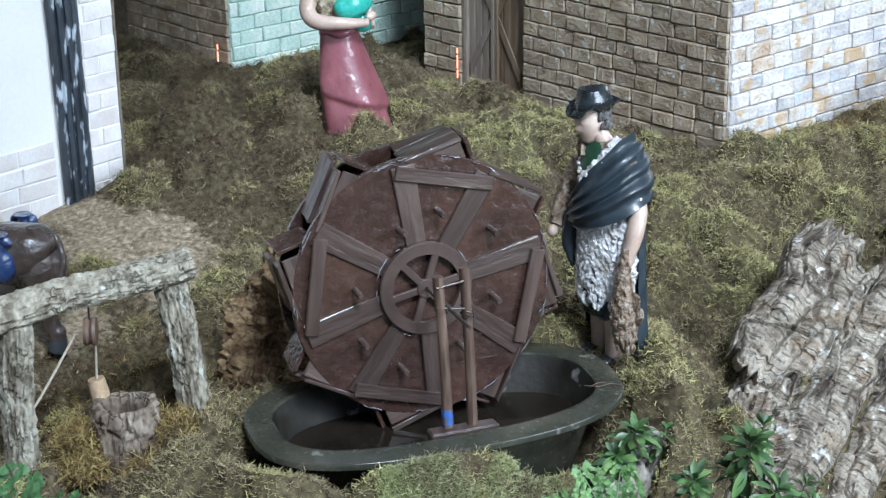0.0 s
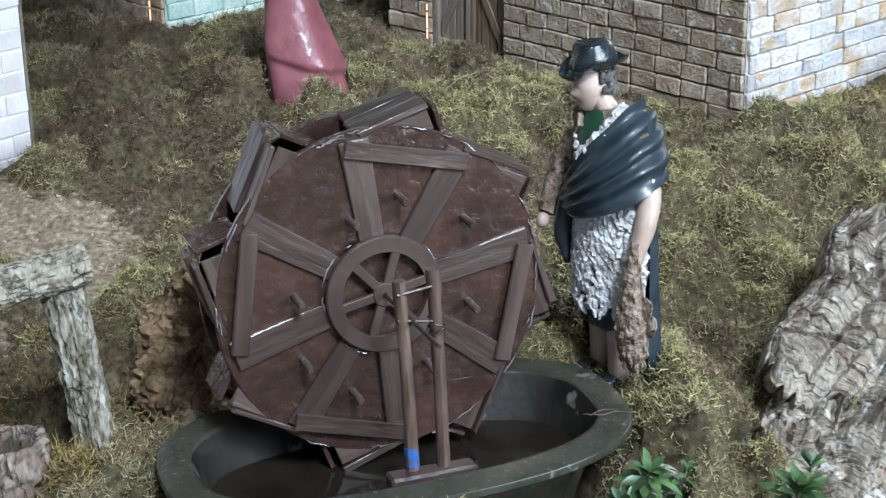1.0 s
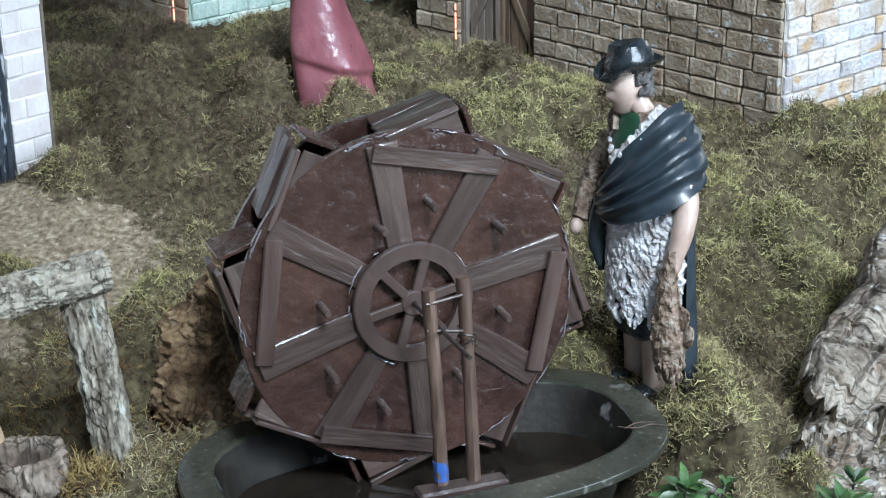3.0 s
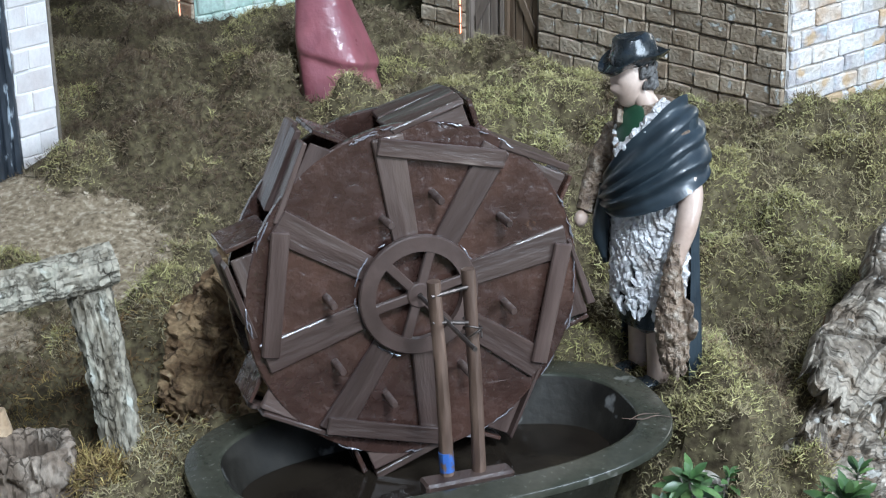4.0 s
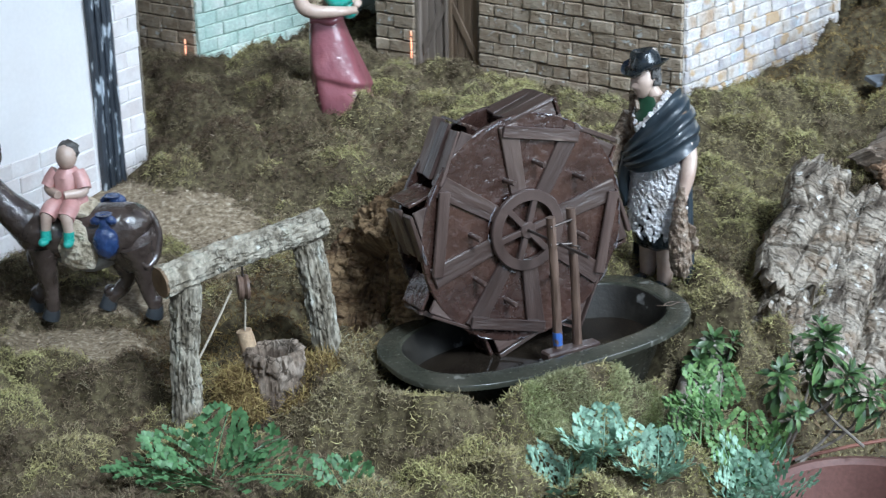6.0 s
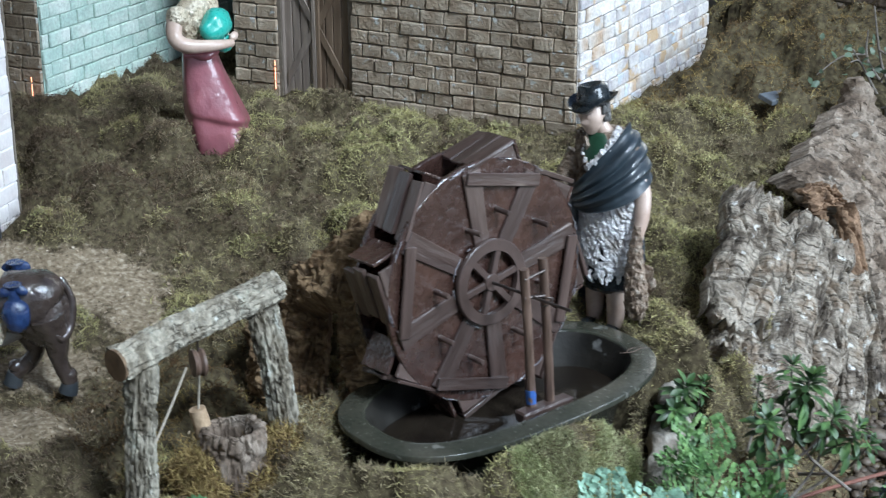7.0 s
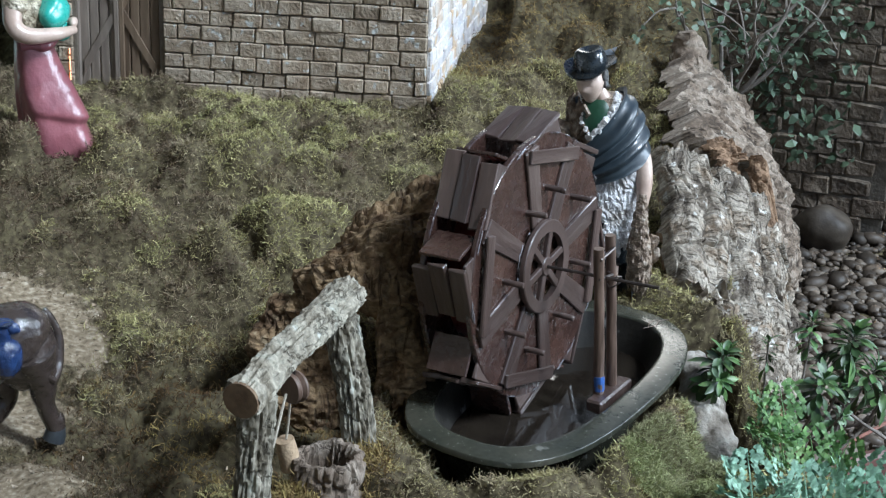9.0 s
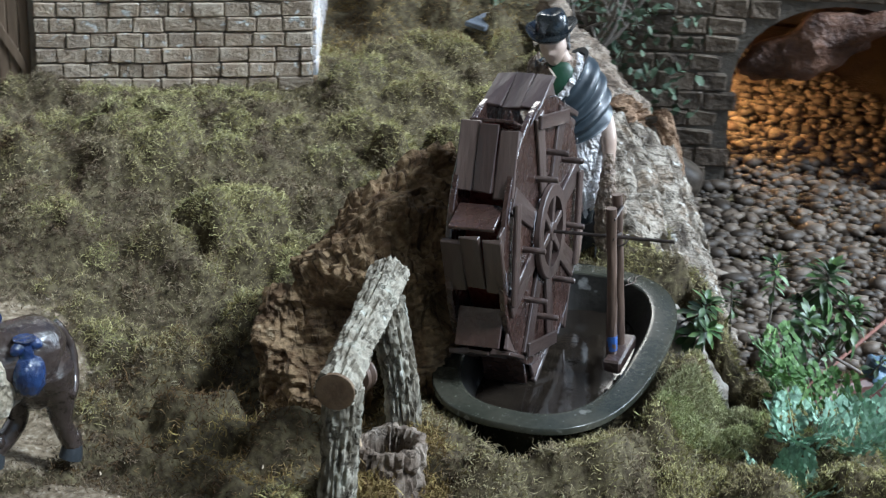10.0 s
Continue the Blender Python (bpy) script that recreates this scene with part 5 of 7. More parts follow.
for v in bm.verts:
    if v.co.z > -0.02:
        v.co.z += 0.003 * noise.noise(v.co * 45) + 0.002 * noise.noise(v.co * 120)
        v.co += 0.0014 * noise.noise_vector(v.co * 110)
solo("well_stump", bm, stump_mat, "hollow cork log standing as a well shaft in the moss", "well")


# ---- cork bark ----
def bark_sheet(bm, foot, top, columns, depth, bulge, thick, nu=70, nv=60, rings=0.003, seed=0.0, wide_rings=1.0, index=0, plates=1.0, crumble=0.0):
    """A sheet of cork between a foot line and a top line, bulging outwards in upright columns, with cross rings and cracks."""
    foot, top = along(foot, nu + 1), along(top, nu + 1)
    axes = bm.verts.layers.float_vector.new("bark")
    width, height = sum((q - p).length for p, q in zip(foot, foot[1:])), (top[nu // 2] - foot[nu // 2]).length
    front, rear = [], []
    for i in range(nu + 1):
        u = i / nu
        lo, hi = foot[i], top[i]
        tang = (foot[min(i + 1, nu)] - foot[max(i - 1, 0)]).normalized()
        up = (hi - lo).normalized()
        out = tang.cross(up).normalized()
        rowf, rowr = [], []
        for j in range(nv + 1):
            v = j / nv
            p = lo.lerp(hi, v)
            lobe = abs(math.sin(math.pi * (u * columns + 0.12 * noise.noise(Vector((u * 3, v * 3, seed))))))
            q = bulge * math.sin(math.pi * min(1, v * 0.92 + 0.08)) ** 0.8 + depth * (lobe**0.5 - 0.6)
            s = p * 18 + Vector((seed, 0, 0))
            wv = v * 15 * wide_rings + 1.6 * noise.noise(Vector((u * 5, v * 4, seed))) + 0.5 * noise.noise(Vector((u * 19, v * 11, seed)))
            q += rings * (1 - 1.6 * (wv % 1.0) ** 0.5) * (0.5 + 0.9 * noise.noise(Vector((u * 7, v * 6, seed + 3))))
            c = Vector((u * columns * 2.6, v * 3.2, seed)) + 0.3 * noise.noise_vector(s * 0.6)
            far, spots = noise.voronoi(c)
            q += plates * 0.008 * (noise.cell(spots[0] * 37.0) - 0.5) - plates * 0.010 * max(0, 1 - (far[1] - far[0]) * 6.0) ** 1.5
            far, spots = noise.voronoi(c * 2.7 + 0.2 * noise.noise_vector(s * 3))
            q += min(1.0, plates) * (0.0026 * (noise.cell(spots[0] * 37.0) - 0.5) - 0.003 * max(0, 1 - (far[1] - far[0]) * 4.0) ** 1.3)
            q += crumble * (0.9 * noise.noise(s * 1.3 + Vector((9, 2, 4))) - 0.9 * abs(noise.noise(s * 2.2 + Vector((1, 7, 3)))) + 0.5 * abs(noise.noise(s * 5.1)) + 0.28 * noise.noise(s * 11.0))
            q += 0.006 * noise.noise(s) + 0.004 * noise.noise(s * 2.7) + 0.0016 * noise.noise(s * 7.5) + 0.0009 * noise.noise(s * 17)
            edge = 0.010 * noise.noise(Vector((u * 14, 7.7, seed)))
            pp = p + out * q + (up * edge if j in (nv, nv - 1) else Vector()) + tang * 0.004 * noise.noise(s * 1.7)
            pp += out * (0.0045 * abs(noise.noise(s * 4.3 + Vector((3, 1, 2)))) + 0.0022 * abs(noise.noise(s * 10.7)) - 0.003)
            rowf.append(bm.verts.new(pp))
            rowr.append(bm.verts.new(pp - out * thick))
            rowf[-1][axes] = rowr[-1][axes] = (u * width + seed, v * height, seed)
        front.append(rowf)
        rear.append(rowr)

    def quad(a, b, c, d):
        bm.faces.new((a, b, c, d)).material_index = index

    for i in range(nu):
        for j in range(nv):
            quad(front[i][j], front[i + 1][j], front[i + 1][j + 1], front[i][j + 1])
            quad(rear[i][j], rear[i][j + 1], rear[i + 1][j + 1], rear[i + 1][j])
    for i in range(nu):
        quad(front[i][nv], front[i + 1][nv], rear[i + 1][nv], rear[i][nv])
        quad(front[i][0], rear[i][0], rear[i + 1][0], front[i + 1][0])
    for j in range(nv):
        quad(front[0][j], front[0][j + 1], rear[0][j + 1], rear[0][j])
        quad(front[nu][j], rear[nu][j], rear[nu][j + 1], front[nu][j + 1])


BANK_OUT = Vector((0.38, -0.60, 0.70)).normalized()


def bark_strip(foot, top, half, bulge, seed, rings=0.002, spacing=0.0075, rough=1.0, groove=0.0, torn_side=2.0, torn=2.0, ragged=0.016, thick=0.016, nu=96, nv=230, bow=0.004):
    """A long strip of cork whose crest runs from foot to top: overlapping cross rings, plates, cracks and ragged ends."""
    bm = bmesh.new()
    axes = bm.verts.layers.float_vector.new("bark")
    foot, top = Vector(foot), Vector(top)
    axis = (top - foot).normalized()
    side = axis.cross(BANK_OUT).normalized()
    out = side.cross(axis).normalized()
    long = (top - foot).length
    outer, inner = [], []
    for j in range(nv + 1):
        ro, ri = [], []
        for i in range(nu + 1):
            a, v = 2 * i / nu - 1, j / nv
            h = half * (1 + 0.16 * noise.noise(Vector((v * 4.5, 0.3, seed))) + 0.07 * noise.noise(Vector((v * 13, 0.9, seed))))
            end = (ragged * noise.noise(Vector((a * 2.6, 1.5, seed))) + 0.6 * ragged * noise.noise(Vector((a * 9, 4.5, seed)))) * (abs(2 * v - 1) ** 4) * (1 if v > 0.5 else -1)
            drift = 0.25 * half * noise.noise(Vector((v * 2.6, 7.7, seed)))
            p = foot + axis * (long * v + end) + side * (h * math.sin(1.52 * a) + drift)
            q = bulge * (max(0.0, math.cos(1.52 * a)) ** 0.8 - 1) + bow * math.sin(math.pi * v)
            q -= groove * math.exp(-(((a - 0.05 + 0.25 * v) / 0.16) ** 2)) * (0.7 + 0.8 * noise.noise(Vector((v * 5, 2.0, seed))))
            c = Vector((a * half * 60, v * long * 26, seed))
            warp = 1.3 * noise.noise(Vector((a * 1.3, v * 4, seed + 2))) + 0.45 * noise.noise(Vector((a * 5, v * 9, seed))) + 0.12 * noise.noise(Vector((a * 17, v * 30, seed)))
            ph = v * long / spacing + warp
            fr, row = ph % 1.0, int(ph // 1)
            tall = 0.35 + 0.9 * noise.cell(Vector((row * 3.7, int(a * 2.2 + 9), seed))) + 0.5 * noise.noise(Vector((a * 3, row * 0.7, seed)))
            q += rings * tall * (fr ** 0.6 - 1.25 * max(0.0, 1 - fr * 9))
            far, spots = noise.voronoi(c * 0.55 + 0.5 * noise.noise_vector(c * 0.8))
            plate = noise.cell(spots[0] * 31.0) - 0.5
            q += rough * (0.0050 * plate - 0.0060 * max(0, 1 - (far[1] - far[0]) * 7.0) ** 1.3)
            patch = max(0.0, noise.noise(c * 0.22 + Vector((5, 3, 1))) + 0.10)
            q += rough * patch * (0.007 * abs(noise.noise(c * 0.9)) + 0.006 * noise.noise(c * 2.1))
            q += rough * (0.0040 * noise.noise(c * 0.35) + 0.0014 * noise.noise(c * 1.9)) + 0.0008 * noise.noise(c * 4.5) + 0.0005 * noise.noise(c * 9.7)
            ro.append(bm.verts.new(p + out * q))
            ri.append(bm.verts.new(p + out * (q - thick)))
            ro[-1][axes] = ri[-1][axes] = (a * half + seed, v * long + 0.006 * warp, seed)
        outer.append(ro)
        inner.append(ri)
    for j in range(nv):
        for i in range(nu):
            f = bm.faces.new((outer[j][i], outer[j][i + 1], outer[j + 1][i + 1], outer[j + 1][i]))
            f.material_index = int(j / nv + 0.25 * noise.noise(outer[j][i].co * 40) > torn or 2 * i / nu - 1 + 0.25 * noise.noise(outer[j][i].co * 45) > torn_side)
            bm.faces.new((inner[j][i], inner[j + 1][i], inner[j + 1][i + 1], inner[j][i + 1])).material_index = 1
        for i in (0, nu):
            bm.faces.new((outer[j][i], outer[j + 1][i], inner[j + 1][i], inner[j][i]))
    for j in (0, nv):
        for i in range(nu):
            bm.faces.new((outer[j][i], inner[j][i], inner[j][i + 1], outer[j][i + 1])).material_index = int(j > 0 and torn < 1)
    bmesh.ops.recalc_face_normals(bm, faces=bm.faces)
    return bm


bank = thing("cork_bank", Matrix.Translation((0.33, 0.2, -0.12)), "thick grey cork bark strips leaning on the bank", "cork bark")
for f, t, h, b, sd, ri, sp, ro, gr, ts, to, ra in STRIPS:
    part("strip", bark_strip(f, t, h, b, sd, ri, sp, ro, gr, ts, to, ra), [cork_grey, cork_torn], bank)
bm = bmesh.new()
bark_sheet(bm, [(0.48, 0.40, -0.22), (0.54, 0.46, -0.26), (0.62, 0.56, -0.26), (0.66, 0.66, -0.26)], [(0.455, 0.46, 0.0), (0.51, 0.53, -0.01), (0.57, 0.62, -0.02), (0.60, 0.72, -0.03)], 2.3, 0.026, 0.03, 0.02, 120, 90, 0.0006, seed=14.0, plates=0.8, crumble=0.006)
solo("cork_bark", bm, cork_dark, "dark grey cork bark lining the stream bank", "cork bark", group="cork bark pieces")
bm = bmesh.new()
bark_sheet(bm, [(0.50, 0.39, -0.16), (0.59, 0.50, -0.20), (0.66, 0.62, -0.23), (0.71, 0.77, -0.23)], [(0.40, 0.46, 0.050), (0.455, 0.57, 0.058), (0.505, 0.66, 0.062), (0.55, 0.74, 0.065)], 2.6, 0.020, 0.045, 0.03, 190, 120, 0.0006, seed=31.0, plates=0.8, crumble=0.006)
solo("cork_bark", bm, cork_dark, "cracked grey cork bark on top of the bank", "cork bark", group="cork bark pieces")
bm = bmesh.new()
tube(bm, along([(0.545, 0.735, 0.02), (0.548, 0.745, 0.06), (0.545, 0.750, 0.088)], 24), steps([0.032, 0.025, 0.020, 0.012], 24), 26, 0.009, 50)
solo("cork_stub", bm, cork_dark, "torn stub of cork standing on the bank", "cork bark")
bm = bmesh.new()
bark_sheet(bm, [(0.405, 0.385, -0.02), (0.425, 0.40, -0.02), (0.45, 0.41, -0.03)], [(0.40, 0.415, 0.042), (0.425, 0.43, 0.046), (0.45, 0.44, 0.034)], 1.2, 0.006, 0.012, 0.006, 24, 40, seed=44.0)
solo("cork_flake", bm, cork_torn, "torn orange-brown flake of cork", "cork bark")
bm = bmesh.new()
bark_sheet(bm, [(0.232, 0.112, -0.085), (0.262, 0.10, -0.10), (0.30, 0.13, -0.11)], [(0.245, 0.165, -0.045), (0.275, 0.165, -0.05), (0.305, 0.19, -0.06)], 1.3, 0.006, 0.016, 0.006, 30, 24, seed=52.0)
solo("cork_flake", bm, cork_grey, "curled grey flake of cork at the foot of the bank", "cork bark")

# brown cork behind the wheel: an arched piece over an upright one
bm = bmesh.new()
bark_sheet(bm, [(-0.255, 0.115, 0.03), (-0.215, 0.055, 0.06), (-0.15, 0.03, 0.055), (-0.085, 0.06, 0.05)], [(-0.235, 0.165, 0.05), (-0.19, 0.145, 0.11), (-0.12, 0.135, 0.15), (-0.05, 0.16, 0.14)], 1.6, 0.008, 0.02, 0.03, 120, 90, rings=0.0012, seed=61.0, plates=0.12, crumble=0.015)
solo("cork_bark", bm, cork_brown, "arched brown cork bark behind the water wheel", "cork bark", group="cork bark pieces")
bm = bmesh.new()
bark_sheet(bm, [(-0.205, 0.035, -0.07), (-0.165, 0.012, -0.07), (-0.12, 0.04, -0.07)], [(-0.195, 0.055, 0.06), (-0.155, 0.04, 0.07), (-0.11, 0.065, 0.065)], 1.7, 0.008, 0.012, 0.025, 90, 100, rings=0.0012, seed=73.0, plates=0.12, crumble=0.014)
solo("cork_bark", bm, cork_brown, "upright brown cork bark beside the basin", "cork bark", group="cork bark pieces")
bm = bmesh.new()
bark_sheet(bm, [(-0.30, 0.12, -0.07), (-0.262, 0.065, -0.075), (-0.215, 0.055, -0.07)], [(-0.275, 0.165, 0.03), (-0.245, 0.125, 0.04), (-0.205, 0.115, 0.03)], 1.2, 0.008, 0.02, 0.02, 80, 80, rings=0.0012, seed=85.0, plates=0.12, crumble=0.014)
solo("cork_bark", bm, cork_brown, "brown cork bark lump in the moss beside the well", "cork bark", group="cork bark pieces")

# pale driftwood by the basin
bm = bmesh.new()
tube(bm, along([(0.176, 0.070, -0.070), (0.163, 0.024, -0.092), (0.150, -0.020, -0.120), (0.142, -0.056, -0.156), (0.140, -0.090, -0.200)], 90), steps([0.018, 0.023, 0.026, 0.027, 0.025], 90), 40, 0.0045, 48, ridges=0.004)
solo("driftwood", bm, pale_wood, "bleached weathered log lying under the basin's rim", "wood")


# ---- painted figures, plain shapes ----
def step_in(a, b, x):
    t = min(1.0, max(0.0, (x - a) / (b - a)))
    return t * t * (3 - 2 * t)


def shepherd():
    """A cloaked standing figure in a hat: one plain mesh. Local y is ahead, z up, its left side at negative x."""
    M = [cloak, fleece, skin, hat_mat, hair, green_shirt, brown_fleece]
    rng = random.Random(31)
    bm = bmesh.new()
    for x, y in ((-0.013, 0.006), (0.016, 0.000)):   # legs and feet
        tube(bm, along([(x, y, 0.0), (x, y - 0.003, 0.028), (x * 0.9, y, 0.085)], 12), steps([0.0072, 0.0100, 0.0125], 12), 14, index=2)
        blob(bm, (x, y + 0.010, 0.004), (0.0085, 0.018, 0.006), index=3)
    lathe(bm, [(0.022, 0.044), (0.031, 0.050), (0.033, 0.085), (0.030, 0.12)], Matrix.Diagonal((1, 0.74, 1, 1)), 40, 3, lambda a, z: 1 + 0.06 * math.sin(a * 7))          # breeches
    lathe(bm, [(0.0, 0.080), (0.030, 0.078), (0.0325, 0.09), (0.031, 0.125), (0.0295, 0.15), (0.031, 0.18), (0.030, 0.198), (0.018, 0.213), (0.0, 0.216)], Matrix.Diagonal((1, 0.72, 1, 1)), 40, 1)   # tunic
    lathe(bm, [(0.0316, 0.158), (0.0322, 0.182), (0.0312, 0.199), (0.019, 0.2145), (0.0, 0.217)], Matrix.Diagonal((1, 0.73, 1, 1)), 36, 6)

    def locks(count, a0, a1, low, high, index, wide, r0):
        """Wavy locks of fleece lying on the body, each a bent tapering strand."""
        for _ in range(count):
            a, z = rng.uniform(a0, a1), rng.uniform(0.0, 1.0)
            foot = low(a)
            z = foot + (high - foot) * z
            ln, sway = rng.uniform(0.011, 0.019), rng.uniform(-0.16, 0.16)
            pts = []
            for k in range(4):
                w = a + sway * math.sin(k * 1.5 + z * 300)
                r = r0 + 0.0022 * math.sin(k * 1.6 + a * 5) + 0.0012
                pts.append((-r * math.sin(w), r * 0.75 * math.cos(w), z + ln * (0.5 - k / 3)))
            tube(bm, pts, [wide * 0.6, wide, wide * 0.9, wide * 0.3], 6, index=index)

    locks(300, -1.0, 1.55, lambda a: 0.060 + 0.012 * abs(a - 0.25) ** 1.4, 0.142, 1, 0.0028, 0.0335)
    locks(110, -2.2, -0.9, lambda a: 0.066, 0.140, 6, 0.0028, 0.0335)
    locks(120, -2.3, -0.45, lambda a: 0.150, 0.205, 6, 0.0027, 0.0325)
    blob(bm, (0.005, 0.0150, 0.196), (0.0180, 0.0105, 0.021), (20, 0, 0), 18, index=5)                             # shirt
    trim = along([(0.020, 0.002, 0.212), (0.020, 0.0185, 0.201), (0.008, 0.0285, 0.181), (-0.004, 0.0245, 0.193), (-0.012, 0.012, 0.210), (-0.011, 0.002, 0.215)], 70)
    for q, p in enumerate(trim):                                                                                 # curly fleece collar, thicker on the cloak's side
        z = 0.0022 if q < 30 else 0.0036
        blob(bm, p + Vector([rng.uniform(-0.0012, 0.0012) for _ in range(3)]), (z, z, z * rng.uniform(0.8, 1.5)), (rng.uniform(0, 90), 0, rng.uniform(0, 90)), 8, 0.5, 300, 1 if q >= 30 or q % 3 else 6)
    # cloak: one cloth from the shoulder across the chest, gathered at the hip
    grid, under = [], []
    hem_top = along([(-0.004, -0.020, 0.212), (-0.013, -0.010, 0.2175), (-0.017, 0.006, 0.2150), (-0.013, 0.019, 0.2030), (-0.001, 0.0275, 0.186), (0.016, 0.0270, 0.166), (0.032, 0.016, 0.151), (0.036, -0.008, 0.141)], 48)
    hem_low = along([(-0.026, -0.020, 0.176), (-0.0370, -0.014, 0.168), (-0.0415, 0.003, 0.162), (-0.0365, 0.0180, 0.152), (-0.022, 0.0310, 0.143), (0.006, 0.0335, 0.134), (0.031, 0.020, 0.134), (0.0365, -0.008, 0.134)], 48)
    for j in range(45):
        s = j / 44
        line = [p.lerp(q, s) + (p.lerp(q, s) - Vector((0, 0, 0.165))).normalized() * (0.0055 * math.sin(math.pi * s) * (1 - 0.7 * step_in(0.55, 1.0, i / 47))) for i, (p, q) in enumerate(zip(hem_top, hem_low))]
        row, low = [], []
        for i, p in enumerate(line):
            t = i / 47
            flat = Vector((p.x, p.y * 1.3, 0.6 * max(0.0, p.z - 0.180))).normalized()
            pinch = 1 - 0.45 * step_in(0.6, 0.95, t)
            ph = s * 3.6 + 0.25 * math.sin(t * 3.4 + 0.6) + 0.75 * noise.noise(Vector((t * 2.2, s * 2, 1.0)))
            crest = 0.5 + 0.5 * math.cos(2 * math.pi * ph)
            fold = 0.0040 * (crest - 0.55) * (0.30 + 0.9 * math.sin(math.pi * min(1, 0.12 + t)) ** 0.7) * pinch + 0.0010 * noise.noise(Vector((t * 6, s * 12, 4.0)))
            row.append(bm.verts.new(p + flat * (0.0030 + fold)))
            low.append(bm.verts.new(p + flat * (fold - 0.002)))
        grid.append(row)
        under.append(low)
    for u, v in zip(grid, grid[1:]):
        for i in range(47):
            bm.faces.new((u[i], v[i], v[i + 1], u[i + 1])).material_index = 0
    for g in (0, 44):
        for i in range(47):
            bm.faces.new((grid[g][i], grid[g][i + 1], under[g][i + 1], under[g][i])).material_index = 0
    # the cloth that hangs down the back, in upright folds, with thickness
    back, rear = [], []
    for j in range(29):
        z = 0.208 - 0.204 * j / 28
        wide = 0.030 + 0.009 * (j / 28)
        row, low = [], []
        for i in range(33):
            t = i / 32
            w = -1.75 + 3.0 * t
            r = wide * (1 + 0.07 * math.sin(t * 24 + 0.7 * math.sin(j * 0.16)) * min(1, j / 8))
            p = Vector((-r * math.sin(w + 3.5), -abs(r) * 0.72 * math.cos(w + 0.36) - 0.004, z))
            row.append(bm.verts.new(p))
            low.append(bm.verts.new(p + Vector((0, 0.004, 0))))
        back.append(row)
        rear.append(low)
    for u, v in zip(back, back[1:]):
        for i in range(32):
            bm.faces.new((u[i], v[i], v[i + 1], u[i + 1])).material_index = 0
    for u, v in zip(rear, rear[1:]):
        for i in range(32):
            bm.faces.new((u[i], u[i + 1], v[i + 1], v[i])).material_index = 0
    for j in range(28):
        for i in (0, 32):
            bm.faces.new((back[j][i], back[j + 1][i], rear[j + 1][i], rear[j][i])).material_index = 0
    # the end of the cloak falling from the right hip
    for k, (x, y) in enumerate(((0.036, 0.000), (0.036, 0.010), (0.031, 0.020), (0.024, 0.027))):
        tube(bm, along([(x, y, 0.148), (x + 0.002, y + 0.002, 0.118), (x - 0.001, y + 0.001, 0.088 + 0.008 * (k % 2))], 12), steps([0.005, 0.0068, 0.0022], 12), 12, 0.0008, 90, index=0)
    # arms: the left one hangs, the right one reaches ahead
    tube(bm, along([(-0.028, -0.002, 0.178), (-0.0380, 0.000, 0.156), (-0.0435, 0.008, 0.135), (-0.0445, 0.016, 0.116)], 20), steps([0.0075, 0.0090, 0.0080, 0.0058], 20), 14, index=2)
    blob(bm, (-0.0445, 0.017, 0.114), (0.0058, 0.0070, 0.0085), (0, 0, 0), 14, 0.1, 200, index=2)
    tube(bm, along([(0.034, 0.004, 0.184), (0.044, 0.016, 0.154), (0.040, 0.034, 0.128)], 16), steps([0.0130, 0.0110, 0.0070], 16), 12, 0.0014, 80, index=6)
    blob(bm, (0.039, 0.037, 0.123), (0.0050, 0.0060, 0.0065), (0, 0, 20), 14, 0.1, 200, index=2)
    # the furry bundle held in the left hand
    rings = along([(-0.0450, 0.017, 0.126), (-0.0445, 0.020, 0.108), (-0.0450, 0.021, 0.086), (-0.0460, 0.020, 0.062), (-0.0460, 0.018, 0.040), (-0.0455, 0.016, 0.026)], 44)
    tube(bm, rings, steps([0.0035, 0.0062, 0.0090, 0.0125, 0.0105, 0.0045], 44), 24, 0.0016, 190, index=6)
    for _ in range(110):
        p = rings[rng.randrange(3, 41)]
        w = rng.uniform(0, 6.28)
        r = float(np.interp(p.z, [0.026, 0.04, 0.062, 0.086, 0.126], [0.004, 0.010, 0.012, 0.0088, 0.003]))
        c = p + Vector((r * math.cos(w), r * math.sin(w), 0))
        tube(bm, [c, c + Vector((0.001 * math.cos(w), 0.001 * math.sin(w), -0.004)), c + Vector((0, 0, -0.008))], [0.0008, 0.0014, 0.0004], 5, index=6)
    for x, y, z in ((-0.054, 0.016, 0.076), (-0.057, 0.013, 0.064)):
        blob(bm, (x, y, z), (0.0075, 0.0030, 0.0115), (0, -35, 0), 14, 0.2, 120, 6)
    # neck, head, hair and hat: bowed ahead and turned a little aside
    mark = len(bm.verts)
    tube(bm, along([(0.001, 0.003, 0.205), (0.005, 0.009, 0.217), (0.008, 0.013, 0.228)], 8), [0.0095, 0.009, 0.0085, 0.008, 0.008, 0.008, 0.008, 0.008], 14, index=2)
    head = Vector((0.010, 0.0165, 0.2305))
    face = ball(36)                                                                                             # skull, face and jaw in one plain shape
    spots = []
